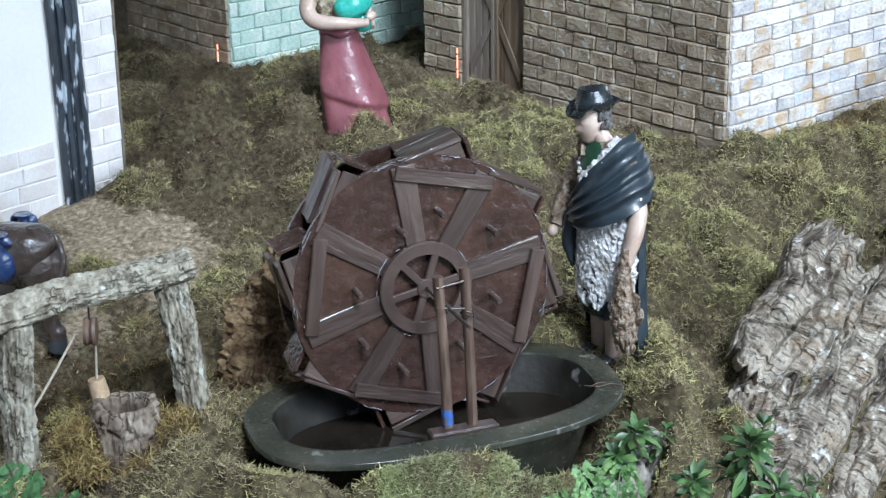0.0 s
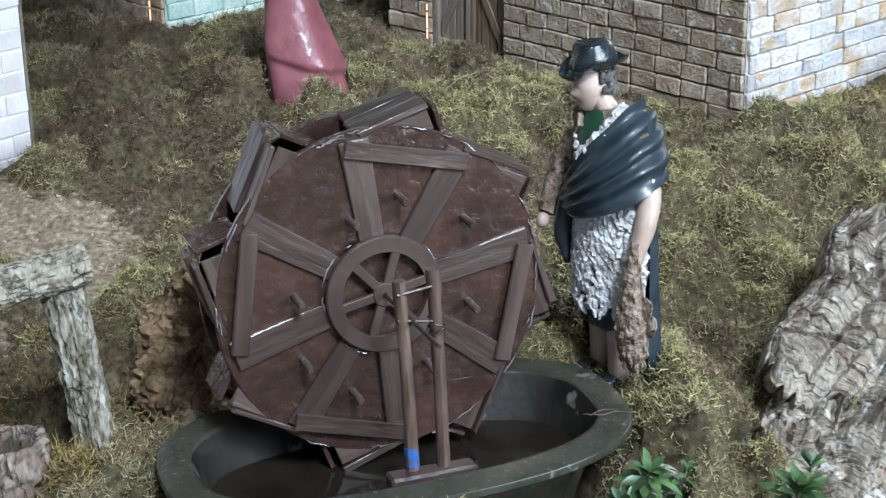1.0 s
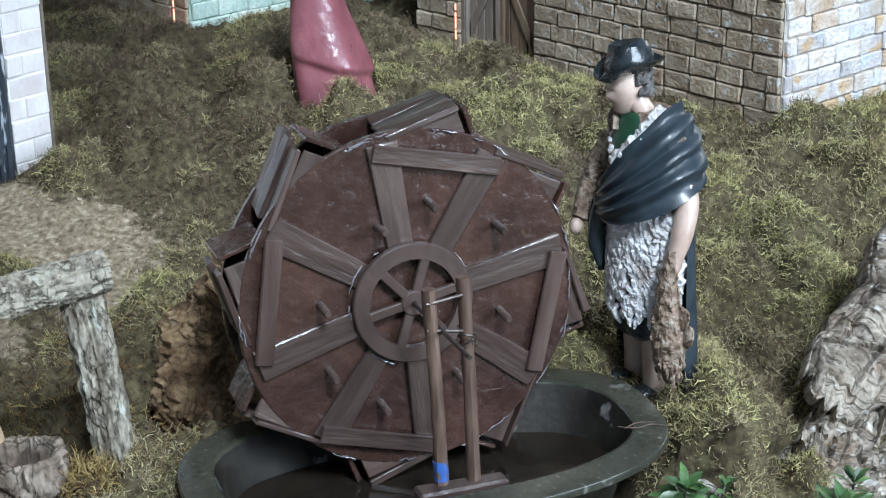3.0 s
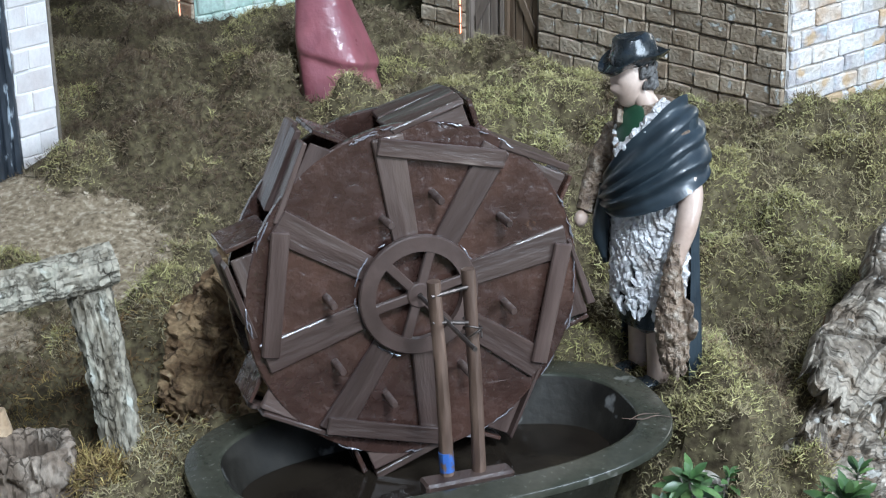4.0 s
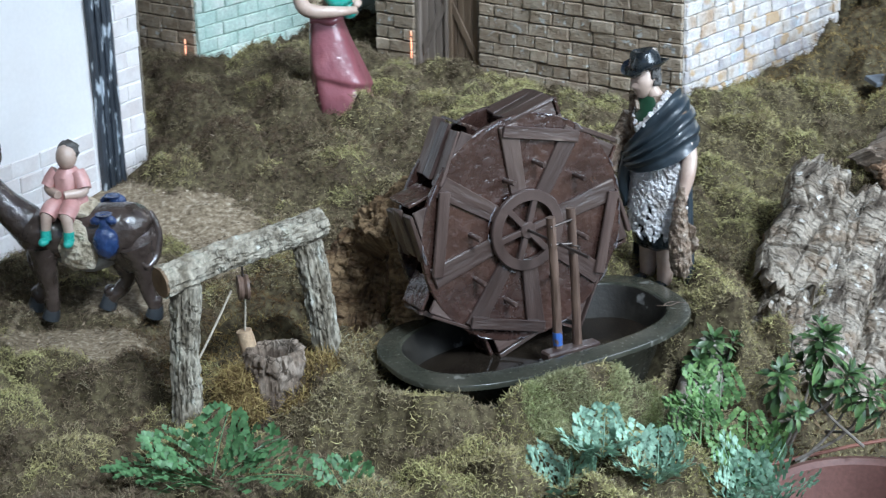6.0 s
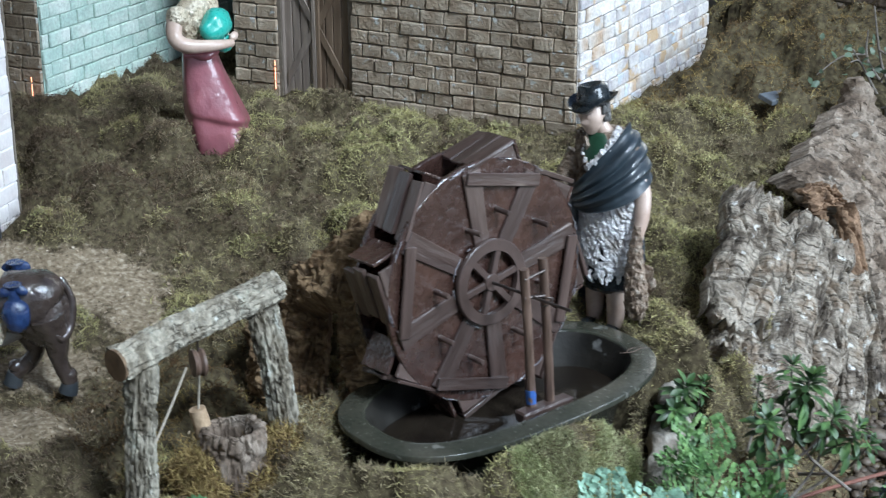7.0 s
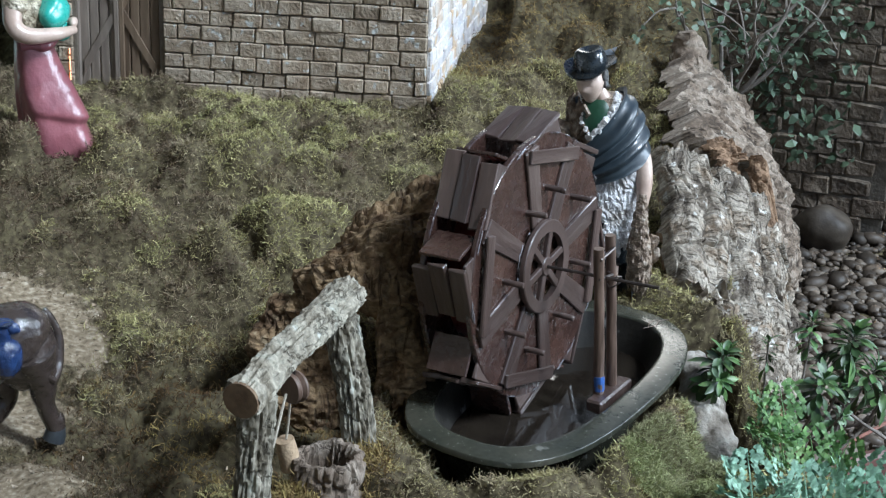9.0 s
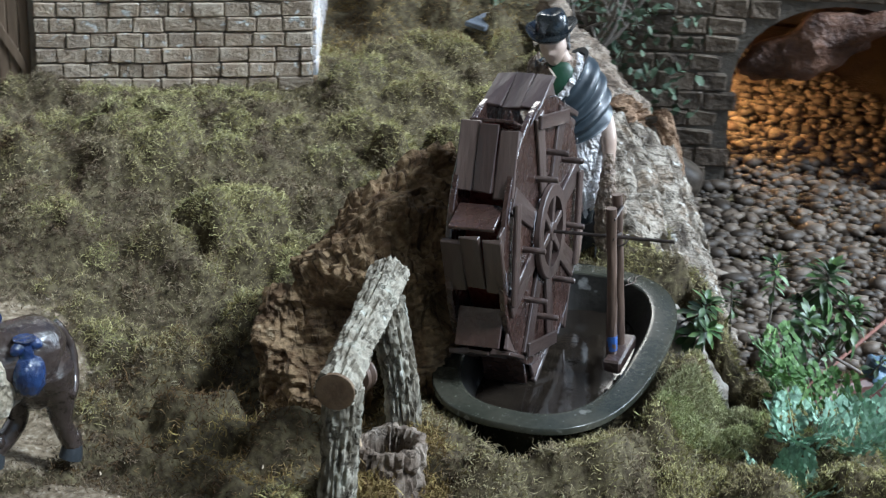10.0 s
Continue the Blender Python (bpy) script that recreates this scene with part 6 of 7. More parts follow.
    for v in face[0]:
        wide = 0.0128 * (1 - 0.22 * step_in(0.0, -1.0, v.z)) if v.z < 0 else 0.0128
        long = 0.0150 if v.y < 0 else 0.0140
        q = Vector((v.x * wide, v.y * long, v.z * 0.0200))
        if v.y > 0:
            q.y += 0.0026 * math.exp(-((v.x / 0.24) ** 2 + ((v.z + 0.18) / 0.20) ** 2)) + 0.0013 * math.exp(-((v.x / 0.55) ** 2 + ((v.z - 0.16) / 0.09) ** 2)) + 0.0016 * math.exp(-((v.x / 0.32) ** 2 + ((v.z + 0.80) / 0.18) ** 2))
            q.y -= 0.0016 * sum(math.exp(-(((v.x - 0.36 * e) / 0.18) ** 2 + ((v.z - 0.02) / 0.08) ** 2)) for e in (-1, 1)) + 0.0009 * math.exp(-((v.x / 0.3) ** 2 + ((v.z + 0.52) / 0.05) ** 2))
        spots.append(bm.verts.new(head + Matrix.Rotation(radians(-6), 3, "X") @ q))
    for f in face[1]:
        bm.faces.new([spots[i] for i in f]).material_index = 2
    for _ in range(70):                                                                                          # curls of hair under the brim
        w, z = rng.uniform(1.35, 4.93), rng.uniform(-0.005, 0.009)
        p = head + Vector((0.0132 * math.sin(w), -0.002 + 0.0138 * math.cos(w) - 0.002, z))
        blob(bm, p, (0.0023, 0.0023, 0.0034), (rng.uniform(0, 40), rng.uniform(0, 40), 0), 8, 0.25, 240, 4)
    hm = Matrix.Translation(head + Vector((0, -0.0030, 0.0115))) @ Matrix.Rotation(radians(-8), 4, "X") @ Matrix.Diagonal((1, 1.16, 1, 1))
    hat = lathe(bm, [(0.0, 0.0), (0.0150, 0.0), (0.0200, 0.0012), (0.0232, 0.0040), (0.0234, 0.0052), (0.0200, 0.0028), (0.0160, 0.0025), (0.0155, 0.008), (0.0146, 0.014), (0.0132, 0.0182), (0.0102, 0.0202), (0.0060, 0.0188), (0.0, 0.0172)], hm, 48, 3,
                lambda a, z: (1 + 0.04 * math.cos(2 * a) + 0.03 * math.sin(3 * a + 1)) * (1 - 0.22 * max(0, math.sin(a)) ** 4 * (z > 0.009)))
    for ring in hat[2:6]:                                                                                       # brim rolled up at the sides, dipped before the face
        for k, v in enumerate(ring):
            w = 2 * math.pi * k / 48
            v.co.z += 0.0030 * math.cos(2 * w) - 0.0022 * math.sin(w) + 0.0008 * math.sin(5 * w)
    for ring in hat[7:]:                                                                                        # dents in the crown
        for k, v in enumerate(ring):
            v.co += 0.0014 * noise.noise_vector(v.co * 70)
    bm.verts.ensure_lookup_table()
    bmesh.ops.rotate(bm, cent=(0.002, 0.006, 0.22), matrix=Matrix.Rotation(radians(-14), 3, "Z") @ Matrix.Rotation(radians(7), 3, "Y"), verts=bm.verts[mark:])
    return bm, M


def place(name, bm, mats, m, label, category):
    ob = new(name, finish(bm, name, True))
    for x in mats:
        ob.data.materials.append(x)
    ob.matrix_world = m
    ROOT[ob.name] = m.copy()
    return tagged(ob, label, category)


bm, mm = shepherd()
place("shepherd_figurine", bm, mm, Matrix.Translation((0.110, 0.178, -0.036)) @ Matrix.Rotation(radians(140), 4, "Z") @ Matrix.Scale(1.12, 4), "painted plaster shepherd figurine with black hat, dark cloak and white fleece", "figurine")


def woman():
    """A standing figure with a bundle: one plain mesh. Local y is ahead, z up, its left side at negative x."""
    M = [skirt_mat, turquoise_cloth, skin, cream_cloth, hair]
    bm = bmesh.new()
    rings = []
    for j in range(56):                                                                         # an upper skirt caught up over a longer one
        z = 0.150 * j / 55
        base = float(np.interp(z, [0.0, 0.012, 0.05, 0.09, 0.12, 0.15], [0.043, 0.044, 0.040, 0.035, 0.029, 0.023]))
        ring = []
        for k in range(84):
            w = 2 * math.pi * k / 84
            ahead = math.cos(w)
            ledge = 0.060 + 0.016 * math.sin(w - 0.4)
            r = base * (1 + 0.16 * step_in(ledge - 0.007, ledge + 0.004, z) * (1 - step_in(ledge, 0.125, z)) * max(0.0, ahead + 0.4))
            deep = (1 - z / 0.15) ** 0.8
            r *= 1 + (0.02 + 0.06 * deep) * math.sin(w * 5 + 1.2 * math.sin(w + z * 14)) + 0.035 * deep * math.sin(w * 11 - z * 30) * max(0.0, -ahead + 0.4)
            r += 0.010 * deep * max(0.0, ahead) ** 3                                               # the knee and foot that step ahead
            z2 = z + 0.020 * deep * step_in(0.3, 1.0, -ahead) * (z < 0.03)
            ring.append(bm.verts.new((r * math.sin(w), 0.82 * r * ahead + 0.014 * deep * deep, z2)))
        rings.append(ring)
    for u, v in zip(rings, rings[1:]):
        for k in range(84):
            bm.faces.new((u[k], v[k], v[(k + 1) % 84], u[(k + 1) % 84])).material_index = 0
    bm.faces.new(rings[0]).material_index = 0
    blob(bm, (0.006, 0.052, 0.002), (0.0085, 0.016, 0.008), (8, 0, 0), 14, index=3)
    tube(bm, along([(0.024, -0.004, 0.146), (0.010, 0.020, 0.143), (-0.014, 0.018, 0.146), (-0.022, -0.006, 0.148)], 18), steps([0.005, 0.0062, 0.006, 0.005], 18), 12, 0.0014, 90, index=0)   # rolled waist
    lathe(bm, [(0.021, 0.142), (0.024, 0.158), (0.028, 0.182), (0.026, 0.202), (0.012, 0.214), (0.0, 0.216)], Matrix.Diagonal((1, 0.75, 1, 1)), 28, 3)
    blob(bm, (-0.004, 0.028, 0.176), (0.027, 0.017, 0.0200), (0, 16, 0), 24, 0.16, 45, 1)
    blob(bm, (-0.016, 0.030, 0.152), (0.011, 0.009, 0.013), (0, 10, 0), 16, 0.2, 60, 1)
    tube(bm, along([(0.030, -0.002, 0.199), (0.042, 0.000, 0.176), (0.040, 0.014, 0.163), (0.016, 0.038, 0.158), (-0.012, 0.046, 0.154)], 24), steps([0.0115, 0.0100, 0.0095, 0.0072, 0.0048], 24), 14, index=2)
    blob(bm, (-0.020, 0.043, 0.160), (0.0085, 0.0045, 0.0055), (0, 10, 0), 12, 0.1, 150, 2)
    tube(bm, along([(-0.030, 0.0, 0.199), (-0.037, 0.008, 0.168), (-0.030, 0.026, 0.142)], 14), steps([0.011, 0.0095, 0.0055], 14), 12, index=2)
    for e in (-1, 1):
        blob(bm, (0.031 * e, 0.0, 0.196), (0.014, 0.014, 0.014), (0, 0, 0), 16, 0.12, 90, 3)
    tube(bm, [(0, 0, 0.208), (0, 0.004, 0.226)], [0.009, 0.0085], 12, index=2)
    blob(bm, (0, 0.006, 0.238), (0.014, 0.016, 0.019), index=2)
    blob(bm, (0, -0.001, 0.242), (0.016, 0.016, 0.018), bumpy=0.15, freq=180, index=4)
    return bm, M


bm, mm = woman()
place("woman_figurine", bm, mm, Matrix.Translation((-0.368, 0.742, -0.010)) @ Matrix(((1, 0, -0.14, 0), (0, 1, 0.10, 0), (0, 0, 1, 0), (0, 0, 0, 1))) @ Matrix.Rotation(radians(236), 4, "Z") @ Matrix.Scale(1.10, 4), "painted plaster woman figurine in a burgundy skirt holding a turquoise bundle", "figurine")


def donkey():
    """Local x runs from the tail to the head."""
    M = [donkey_mat, hoof_mat, grey_belly, cream_cloth, blue_jug, pink_cloth, skin, hair, turquoise_cloth]
    bm = bmesh.new()
    tube(bm, along([(-0.002, 0, 0.102), (0.012, 0, 0.108), (0.045, 0, 0.106), (0.09, 0, 0.103), (0.13, 0, 0.108), (0.155, 0, 0.118)], 26), steps([0.016, 0.037, 0.041, 0.035, 0.034, 0.02], 26), 24, 0.0014, 45, index=0, flat=0.86)
    blob(bm, (0.016, 0, 0.092), (0.034, 0.031, 0.040), (0, 12, 0), 24, 0.05, 40, 0)
    tube(bm, along([(0.03, 0, 0.088), (0.07, 0, 0.080), (0.11, 0, 0.088)], 14), steps([0.018, 0.027, 0.018], 14), 16, index=2, flat=0.9)
    for x, y, kx in ((0.012, 0.016, -0.020), (0.024, -0.016, 0.030), (0.125, 0.016, -0.006), (0.132, -0.016, 0.012)):
        tube(bm, along([(x, y, 0.095), (x + kx * 0.4, y, 0.065), (x + kx * 0.3 - 0.004, y, 0.038), (x + kx, y, 0.012)], 16), steps([0.023 if x < 0.1 else 0.018, 0.015, 0.0098, 0.0092], 16), 14, 0.0009, 70, index=0)
        blob(bm, (x + kx * 0.9, y, 0.022), (0.0102, 0.0098, 0.009), (0, 0, 0), 12, 0.1, 90, 0)
        tube(bm, [(x + kx, y, 0.016), (x + kx + 0.002, y, 0.006), (x + kx + 0.004, y, 0.0)], [0.0085, 0.0105, 0.011], 12, index=1)
    tube(bm, along([(0.145, 0, 0.12), (0.17, 0, 0.145), (0.185, 0, 0.165)], 12), steps([0.024, 0.019, 0.017], 12), 14, index=0)
    tube(bm, along([(0.178, 0, 0.172), (0.205, 0, 0.158), (0.228, 0, 0.138)], 12), steps([0.017, 0.016, 0.011], 12), 14, index=0)
    for y in (-0.010, 0.010):
        tube(bm, [(0.182, y, 0.178), (0.176, y * 1.5, 0.198), (0.172, y * 1.7, 0.215)], [0.005, 0.0075, 0.002], 10, index=0, flat=0.5)
    tube(bm, along([(-0.006, 0, 0.132), (-0.0165, 0.006, 0.110), (-0.0145, 0.014, 0.084), (-0.004, 0.026, 0.070), (0.004, 0.031, 0.077)], 20), steps([0.0035, 0.004, 0.0045, 0.005, 0.003], 20), 10, 0.001, 100, index=0)
    for y in (-0.034, 0.034):                                                                  # saddle cloth and jugs
        blob(bm, (0.078, y * 0.8, 0.098), (0.026, 0.011, 0.032), (0, 0, 0), 16, 0.18, 70, 3)
        blob(bm, (0.044, y * 1.05, 0.106), (0.0165, 0.013, 0.020), (0, 0, 0), 18, 0.12, 60, 4)
        for e in (-1, 1):
            blob(bm, (0.044 + 0.009 * e, y * 1.08, 0.134), (0.008, 0.005, 0.006), (0, 25 * e, 0), 12, 0.2, 90, 4)
        tube(bm, [(0.044, y * 1.02, 0.122), (0.044, y, 0.136), (0.044, y, 0.141)], [0.0075, 0.0065, 0.0105], 12, index=4)
    mark = len(bm.verts)
    blob(bm, (0.075, 0, 0.138), (0.03, 0.026, 0.012), (0, 0, 0), 16, 0.15, 70, 3)
    lathe(bm, [(0.0, 0.138), (0.022, 0.139), (0.0215, 0.152), (0.0165, 0.168), (0.017, 0.181), (0.010, 0.190), (0.0, 0.191)], Matrix.Translation((0.068, -0.004, 0)), 30, 5, lambda a, z: 1 + 0.05 * math.sin(a * 6 + z * 90))                        # the seated rider
    for s in (-1, 1):
        tube(bm, along([(0.068 + 0.006 * s, -0.016, 0.146), (0.066 + 0.012 * s, -0.038, 0.142), (0.066 + 0.015 * s, -0.042, 0.120)], 12), steps([0.009, 0.0080, 0.0058], 12), 10, index=6)
        tube(bm, along([(0.068 + 0.006 * s, -0.010, 0.148), (0.067 + 0.011 * s, -0.028, 0.146), (0.066 + 0.012 * s, -0.040, 0.138)], 10), steps([0.011, 0.0115, 0.0105], 10), 12, 0.0008, 90, index=5)
        tube(bm, along([(0.068 + 0.013 * s, -0.004, 0.184), (0.068 + 0.020 * s, -0.008, 0.175), (0.068 + 0.0235 * s, -0.012, 0.167)], 8), steps([0.0095, 0.0095, 0.0092], 8), 12, 0.0006, 90, index=5)
        tube(bm, [(0.066 + 0.015 * s, -0.042, 0.122), (0.066 + 0.015 * s, -0.043, 0.110)], [0.0066, 0.0070], 10, index=8)
        blob(bm, (0.066 + 0.016 * s, -0.047, 0.109), (0.006, 0.010, 0.0055), index=8)
        tube(bm, along([(0.068 + 0.017 * s, -0.004, 0.180), (0.068 + 0.022 * s, -0.012, 0.164), (0.068 + 0.004 * s, -0.027, 0.162)], 12), steps([0.0085, 0.0065, 0.005], 12), 10, index=6)
    blob(bm, (0.069, -0.006, 0.204), (0.0125, 0.0135, 0.016), index=6)
    blob(bm, (0.069, 0.000, 0.209), (0.0135, 0.0130, 0.0135), bumpy=0.2, freq=180, index=7)
    bm.verts.ensure_lookup_table()
    bmesh.ops.rotate(bm, cent=(0.078, 0, 0), matrix=Matrix.Rotation(math.pi * 0.92, 3, "Z"), verts=bm.verts[mark:])
    return bm, M


bm, mm = donkey()
place("donkey_figurine", bm, mm, Matrix.Translation((-0.510, 0.135, -0.070)) @ Matrix.Rotation(radians(186), 4, "Z"), "painted plaster donkey figurine carrying blue jugs and a small rider", "figurine")


# ---- plants ----
def leaf_mesh(name, length, wide, material, fold=0.25, droop=0.25):
    """A pointed leaf along x with a folded midrib, drooping to its tip."""
    bm = bmesh.new()
    rows = []
    for k in range(6):
        t = k / 5
        w = wide * math.sin(math.pi * min(0.985, 0.05 + 0.935 * t) ** 1.7) + 0.0003
        z = -droop * length * t * t
        rows.append([bm.verts.new((length * t, s * w, z + fold * w * abs(s))) for s in (-1, 0, 1)])
    for a, b in zip(rows, rows[1:]):
        for i in (0, 1):
            bm.faces.new((a[i], a[i + 1], b[i + 1], b[i]))
    me = finish(bm, name, True)
    me.materials.append(material)
    return me


LEAVES = [leaf_mesh("leaf", ln, wd, leaf_mat, 0.3, dr) for ln, wd, dr in ((0.030, 0.0052, 0.15), (0.027, 0.0056, 0.35), (0.032, 0.0048, 0.5), (0.022, 0.0046, 0.05))]


def rosette(place_at, tilt, turn, n, size, seed, foot=0.05, label="leafy green plant with narrow glossy leaves"):
    """A stem crowned and clad with narrow leaves in a spiral."""
    rng = random.Random(seed)
    m = Matrix.Translation(place_at) @ Matrix.Rotation(radians(turn), 4, "Z") @ Matrix.Rotation(radians(tilt), 4, "Y")
    plant = thing("leafy_plant", m, label, "plant", group="leafy plants")
    bm = bmesh.new()
    tube(bm, along([(-0.4 * foot * math.sin(radians(tilt)), 0.006, -foot), (0.003, 0.001, -foot / 2), (0, 0, 0.004)], 8), steps([0.002, 0.0016, 0.001], 8), 7)
    part("stem", bm, twig_mat, plant, world=False)
    for k in range(n):
        t = k / n
        a = k * 2.39996 + rng.uniform(-0.25, 0.25)
        up = radians(70 - 120 * t + rng.uniform(-12, 12))
        z = 0.004 - 0.031 * t * t
        mm = Matrix.Translation((0, 0, z)) @ Matrix.Rotation(a, 4, "Z") @ Matrix.Rotation(-up, 4, "Y") @ Matrix.Rotation(rng.uniform(-0.4, 0.4), 4, "X") @ Matrix.Scale(size * rng.uniform(0.75, 1.15) * (0.7 + 0.45 * t), 4)
        piece("leaf", rng.choice(LEAVES), mm @ Matrix.Scale(0.90, 4), plant)
    return plant


for k, (p, tilt, turn, n, size, foot) in enumerate([((0.172, 0.004, -0.036), 20, -50, 26, 0.95, 0.07), ((0.158, -0.014, -0.052), 45, -90, 20, 0.85, 0.06), ((0.196, 0.030, -0.045), 20, 20, 16, 0.70, 0.07),
                                                    ((0.290, -0.056, -0.005), 12, -40, 34, 1.10, 0.15), ((0.316, -0.062, -0.045), 35, -20, 22, 0.90, 0.11), ((0.270, -0.042, -0.040), 30, 160, 20, 0.85, 0.11),
                                                    ((0.243, -0.076, -0.039), 20, -80, 26, 0.90, 0.12), ((0.262, -0.085, -0.078), 40, -60, 18, 0.80, 0.08), ((0.292, 0.022, -0.024), 10, 30, 18, 0.75, 0.15),
                                                    ((0.265, 0.060, -0.060), 15, 60, 14, 0.62, 0.11), ((0.347, -0.050, -0.066), 30, 0, 26, 0.92, 0.12), ((0.366, -0.030, -0.095), 40, -30, 16, 0.75, 0.09), ((0.335, 0.000, -0.070), 30, 40, 18, 0.80, 0.12),
                                                    ((0.385, -0.060, -0.130), 40, -60, 12, 0.60, 0.06), ((0.415, -0.045, -0.130), 30, -20, 10, 0.55, 0.06)]):
    rosette(p, tilt, turn, int(n * 1.45), size, 100 + k, foot)


def frond(bm, base, way, length, droop, size, rng, index=0, pairs=9, fine=True):
    """A feathery frond: a thin rib with paired sprays of small lobed leaflets."""
    way = Vector(way).normalized()
    side0 = way.cross(Vector((0, 0, 1))).normalized()
    nrm = side0.cross(way)
    path = [Vector(base) + way * length * t - Vector((0, 0, 1)) * droop * length * t * t for t in np.linspace(0, 1, 10)]
    tube(bm, path, steps([0.0011, 0.0004], 10), 5, index=index)
    for k in range(pairs):
        t = 0.18 + 0.8 * k / pairs
        c = path[min(9, int(t * 9))].lerp(path[min(9, int(t * 9) + 1)], t * 9 - int(t * 9))
        ln = length * 0.42 * (1 - t) ** 0.7 + 0.006
        for s in (-1, 1):
            d = (way * 0.62 + side0 * s * 0.85 + nrm * rng.uniform(-0.25, 0.3)).normalized()
            q = max(2, int(ln / size * 0.85))
            for j in range(q):
                o = c + d * ln * (j + 0.7) / q
                for e in (-1, 1) if fine else (1,):
                    dd = (d * 0.75 + d.cross(nrm) * e * 0.7 + nrm * rng.uniform(-0.3, 0.4)).normalized()
                    ss = size * rng.uniform(0.7, 1.2)
                    lie = (nrm + Vector((rng.uniform(-0.4, 0.4), rng.uniform(-0.4, 0.4), 0))).normalized()
                    for turn in (-0.65, 0.0, 0.65):
                        lobe = (dd * math.cos(turn) + dd.cross(lie) * math.sin(turn)).normalized()
                        cr = lobe.cross(lie).normalized() * ss * 0.27
                        e1 = o + lobe * ss * (0.62 if turn else 0.75)
                        f = bm.faces.new([bm.verts.new(x) for x in (o, e1 + cr, o + lobe * ss * (0.85 if turn else 1.05), e1 - cr)])
                        f.material_index = index


def feather_plant(name, spot, ways, length, droop, size, material, label, seed, pairs=9, fine=True, lift=0.0):
    rng = random.Random(seed)
    base = (*spot, float(ground_z(*spot)) - 0.004 + lift)
    plant = thing(name, Matrix.Translation(base), label, "plant")
    if lift:
        bm = bmesh.new()
        tube(bm, along([(base[0] + 0.006, base[1], base[2] - lift), (base[0] - 0.004, base[1] + 0.003, base[2] - lift / 2), base], 10), steps([0.0020, 0.0012], 10), 6)
        part("stem", bm, material, plant)
    for w in ways:
        bm = bmesh.new()
        frond(bm, base, w, length * rng.uniform(0.8, 1.15), droop, size, rng, 0, pairs, fine)
        part("frond", bm, material, plant, smooth=False)
    return plant


ROUND = [(math.cos(a) * q, math.sin(a) * q, u) for a, q, u in ((0.3, 0.5, 1.0), (1.5, 0.4, 1.0), (2.6, 0.6, 0.9), (3.6, 0.9, 0.7), (4.7, 0.8, 0.7), (5.6, 0.8, 0.8), (0.0, 0.05, 1.0))]
TEAL, GREEN = "blue-green feathery artificial foliage in front of the basin", "bright green parsley-like plant beside the basin"
feather_plant("teal_plant", (0.020, -0.275), ROUND[::2], 0.064, 0.08, 0.0070, teal_mat, TEAL, 7, 8)
feather_plant("teal_plant", (0.055, -0.250), ROUND[1:6], 0.058, 0.08, 0.0070, teal_mat, TEAL, 17, 8)
feather_plant("teal_plant", (0.110, -0.262), ROUND[:6], 0.066, 0.08, 0.0070, teal_mat, "blue-green feathery artificial foliage above the pot", 8, 8)
feather_plant("teal_plant", (0.205, -0.215), [(0.02, 0.05, 1.0), (0.35, 0.1, 1.0), (-0.25, 0.1, 0.9), (0.1, -0.5, 0.8), (-0.5, -0.2, 0.8), (0.55, -0.2, 0.7)], 0.105, 0.10, 0.0078, teal_mat, "upright blue-green feathery artificial foliage beside the pot", 18, 9, True, 0.05)
feather_plant("parsley_plant", (0.176, -0.120), ROUND[1:4], 0.075, 0.2, 0.0064, parsley_mat, GREEN, 9, 9, True, 0.03)
feather_plant("parsley_plant", (0.205, -0.145), ROUND[:5], 0.090, 0.2, 0.0066, parsley_mat, "bright green parsley-like plant near the pot", 10, 9, True, 0.06)
feather_plant("parsley_plant", (0.156, -0.150), ROUND[1:4], 0.062, 0.2, 0.0062, parsley_mat, GREEN, 11, 9, True, 0.02)
feather_plant("fern", (-0.335, -0.325), [(-0.95, 0.25, 0.28), (-0.6, 0.4, 0.5), (0.1, 0.3, 0.7), (0.8, 0.0, 0.35), (-0.2, -0.6, 0.5), (0.5, 0.35, 0.5)], 0.125, 0.3, 0.0085, fern_mat, "green fern fronds growing in front of the well", 12, 13, False)
feather_plant("fern", (-0.20, -0.33), [(-0.4, 0.4, 0.7), (0.3, 0.3, 0.7), (0.6, -0.3, 0.5)], 0.06, 0.3, 0.007, fern_mat, "small fern in the moss", 13, 9, False)


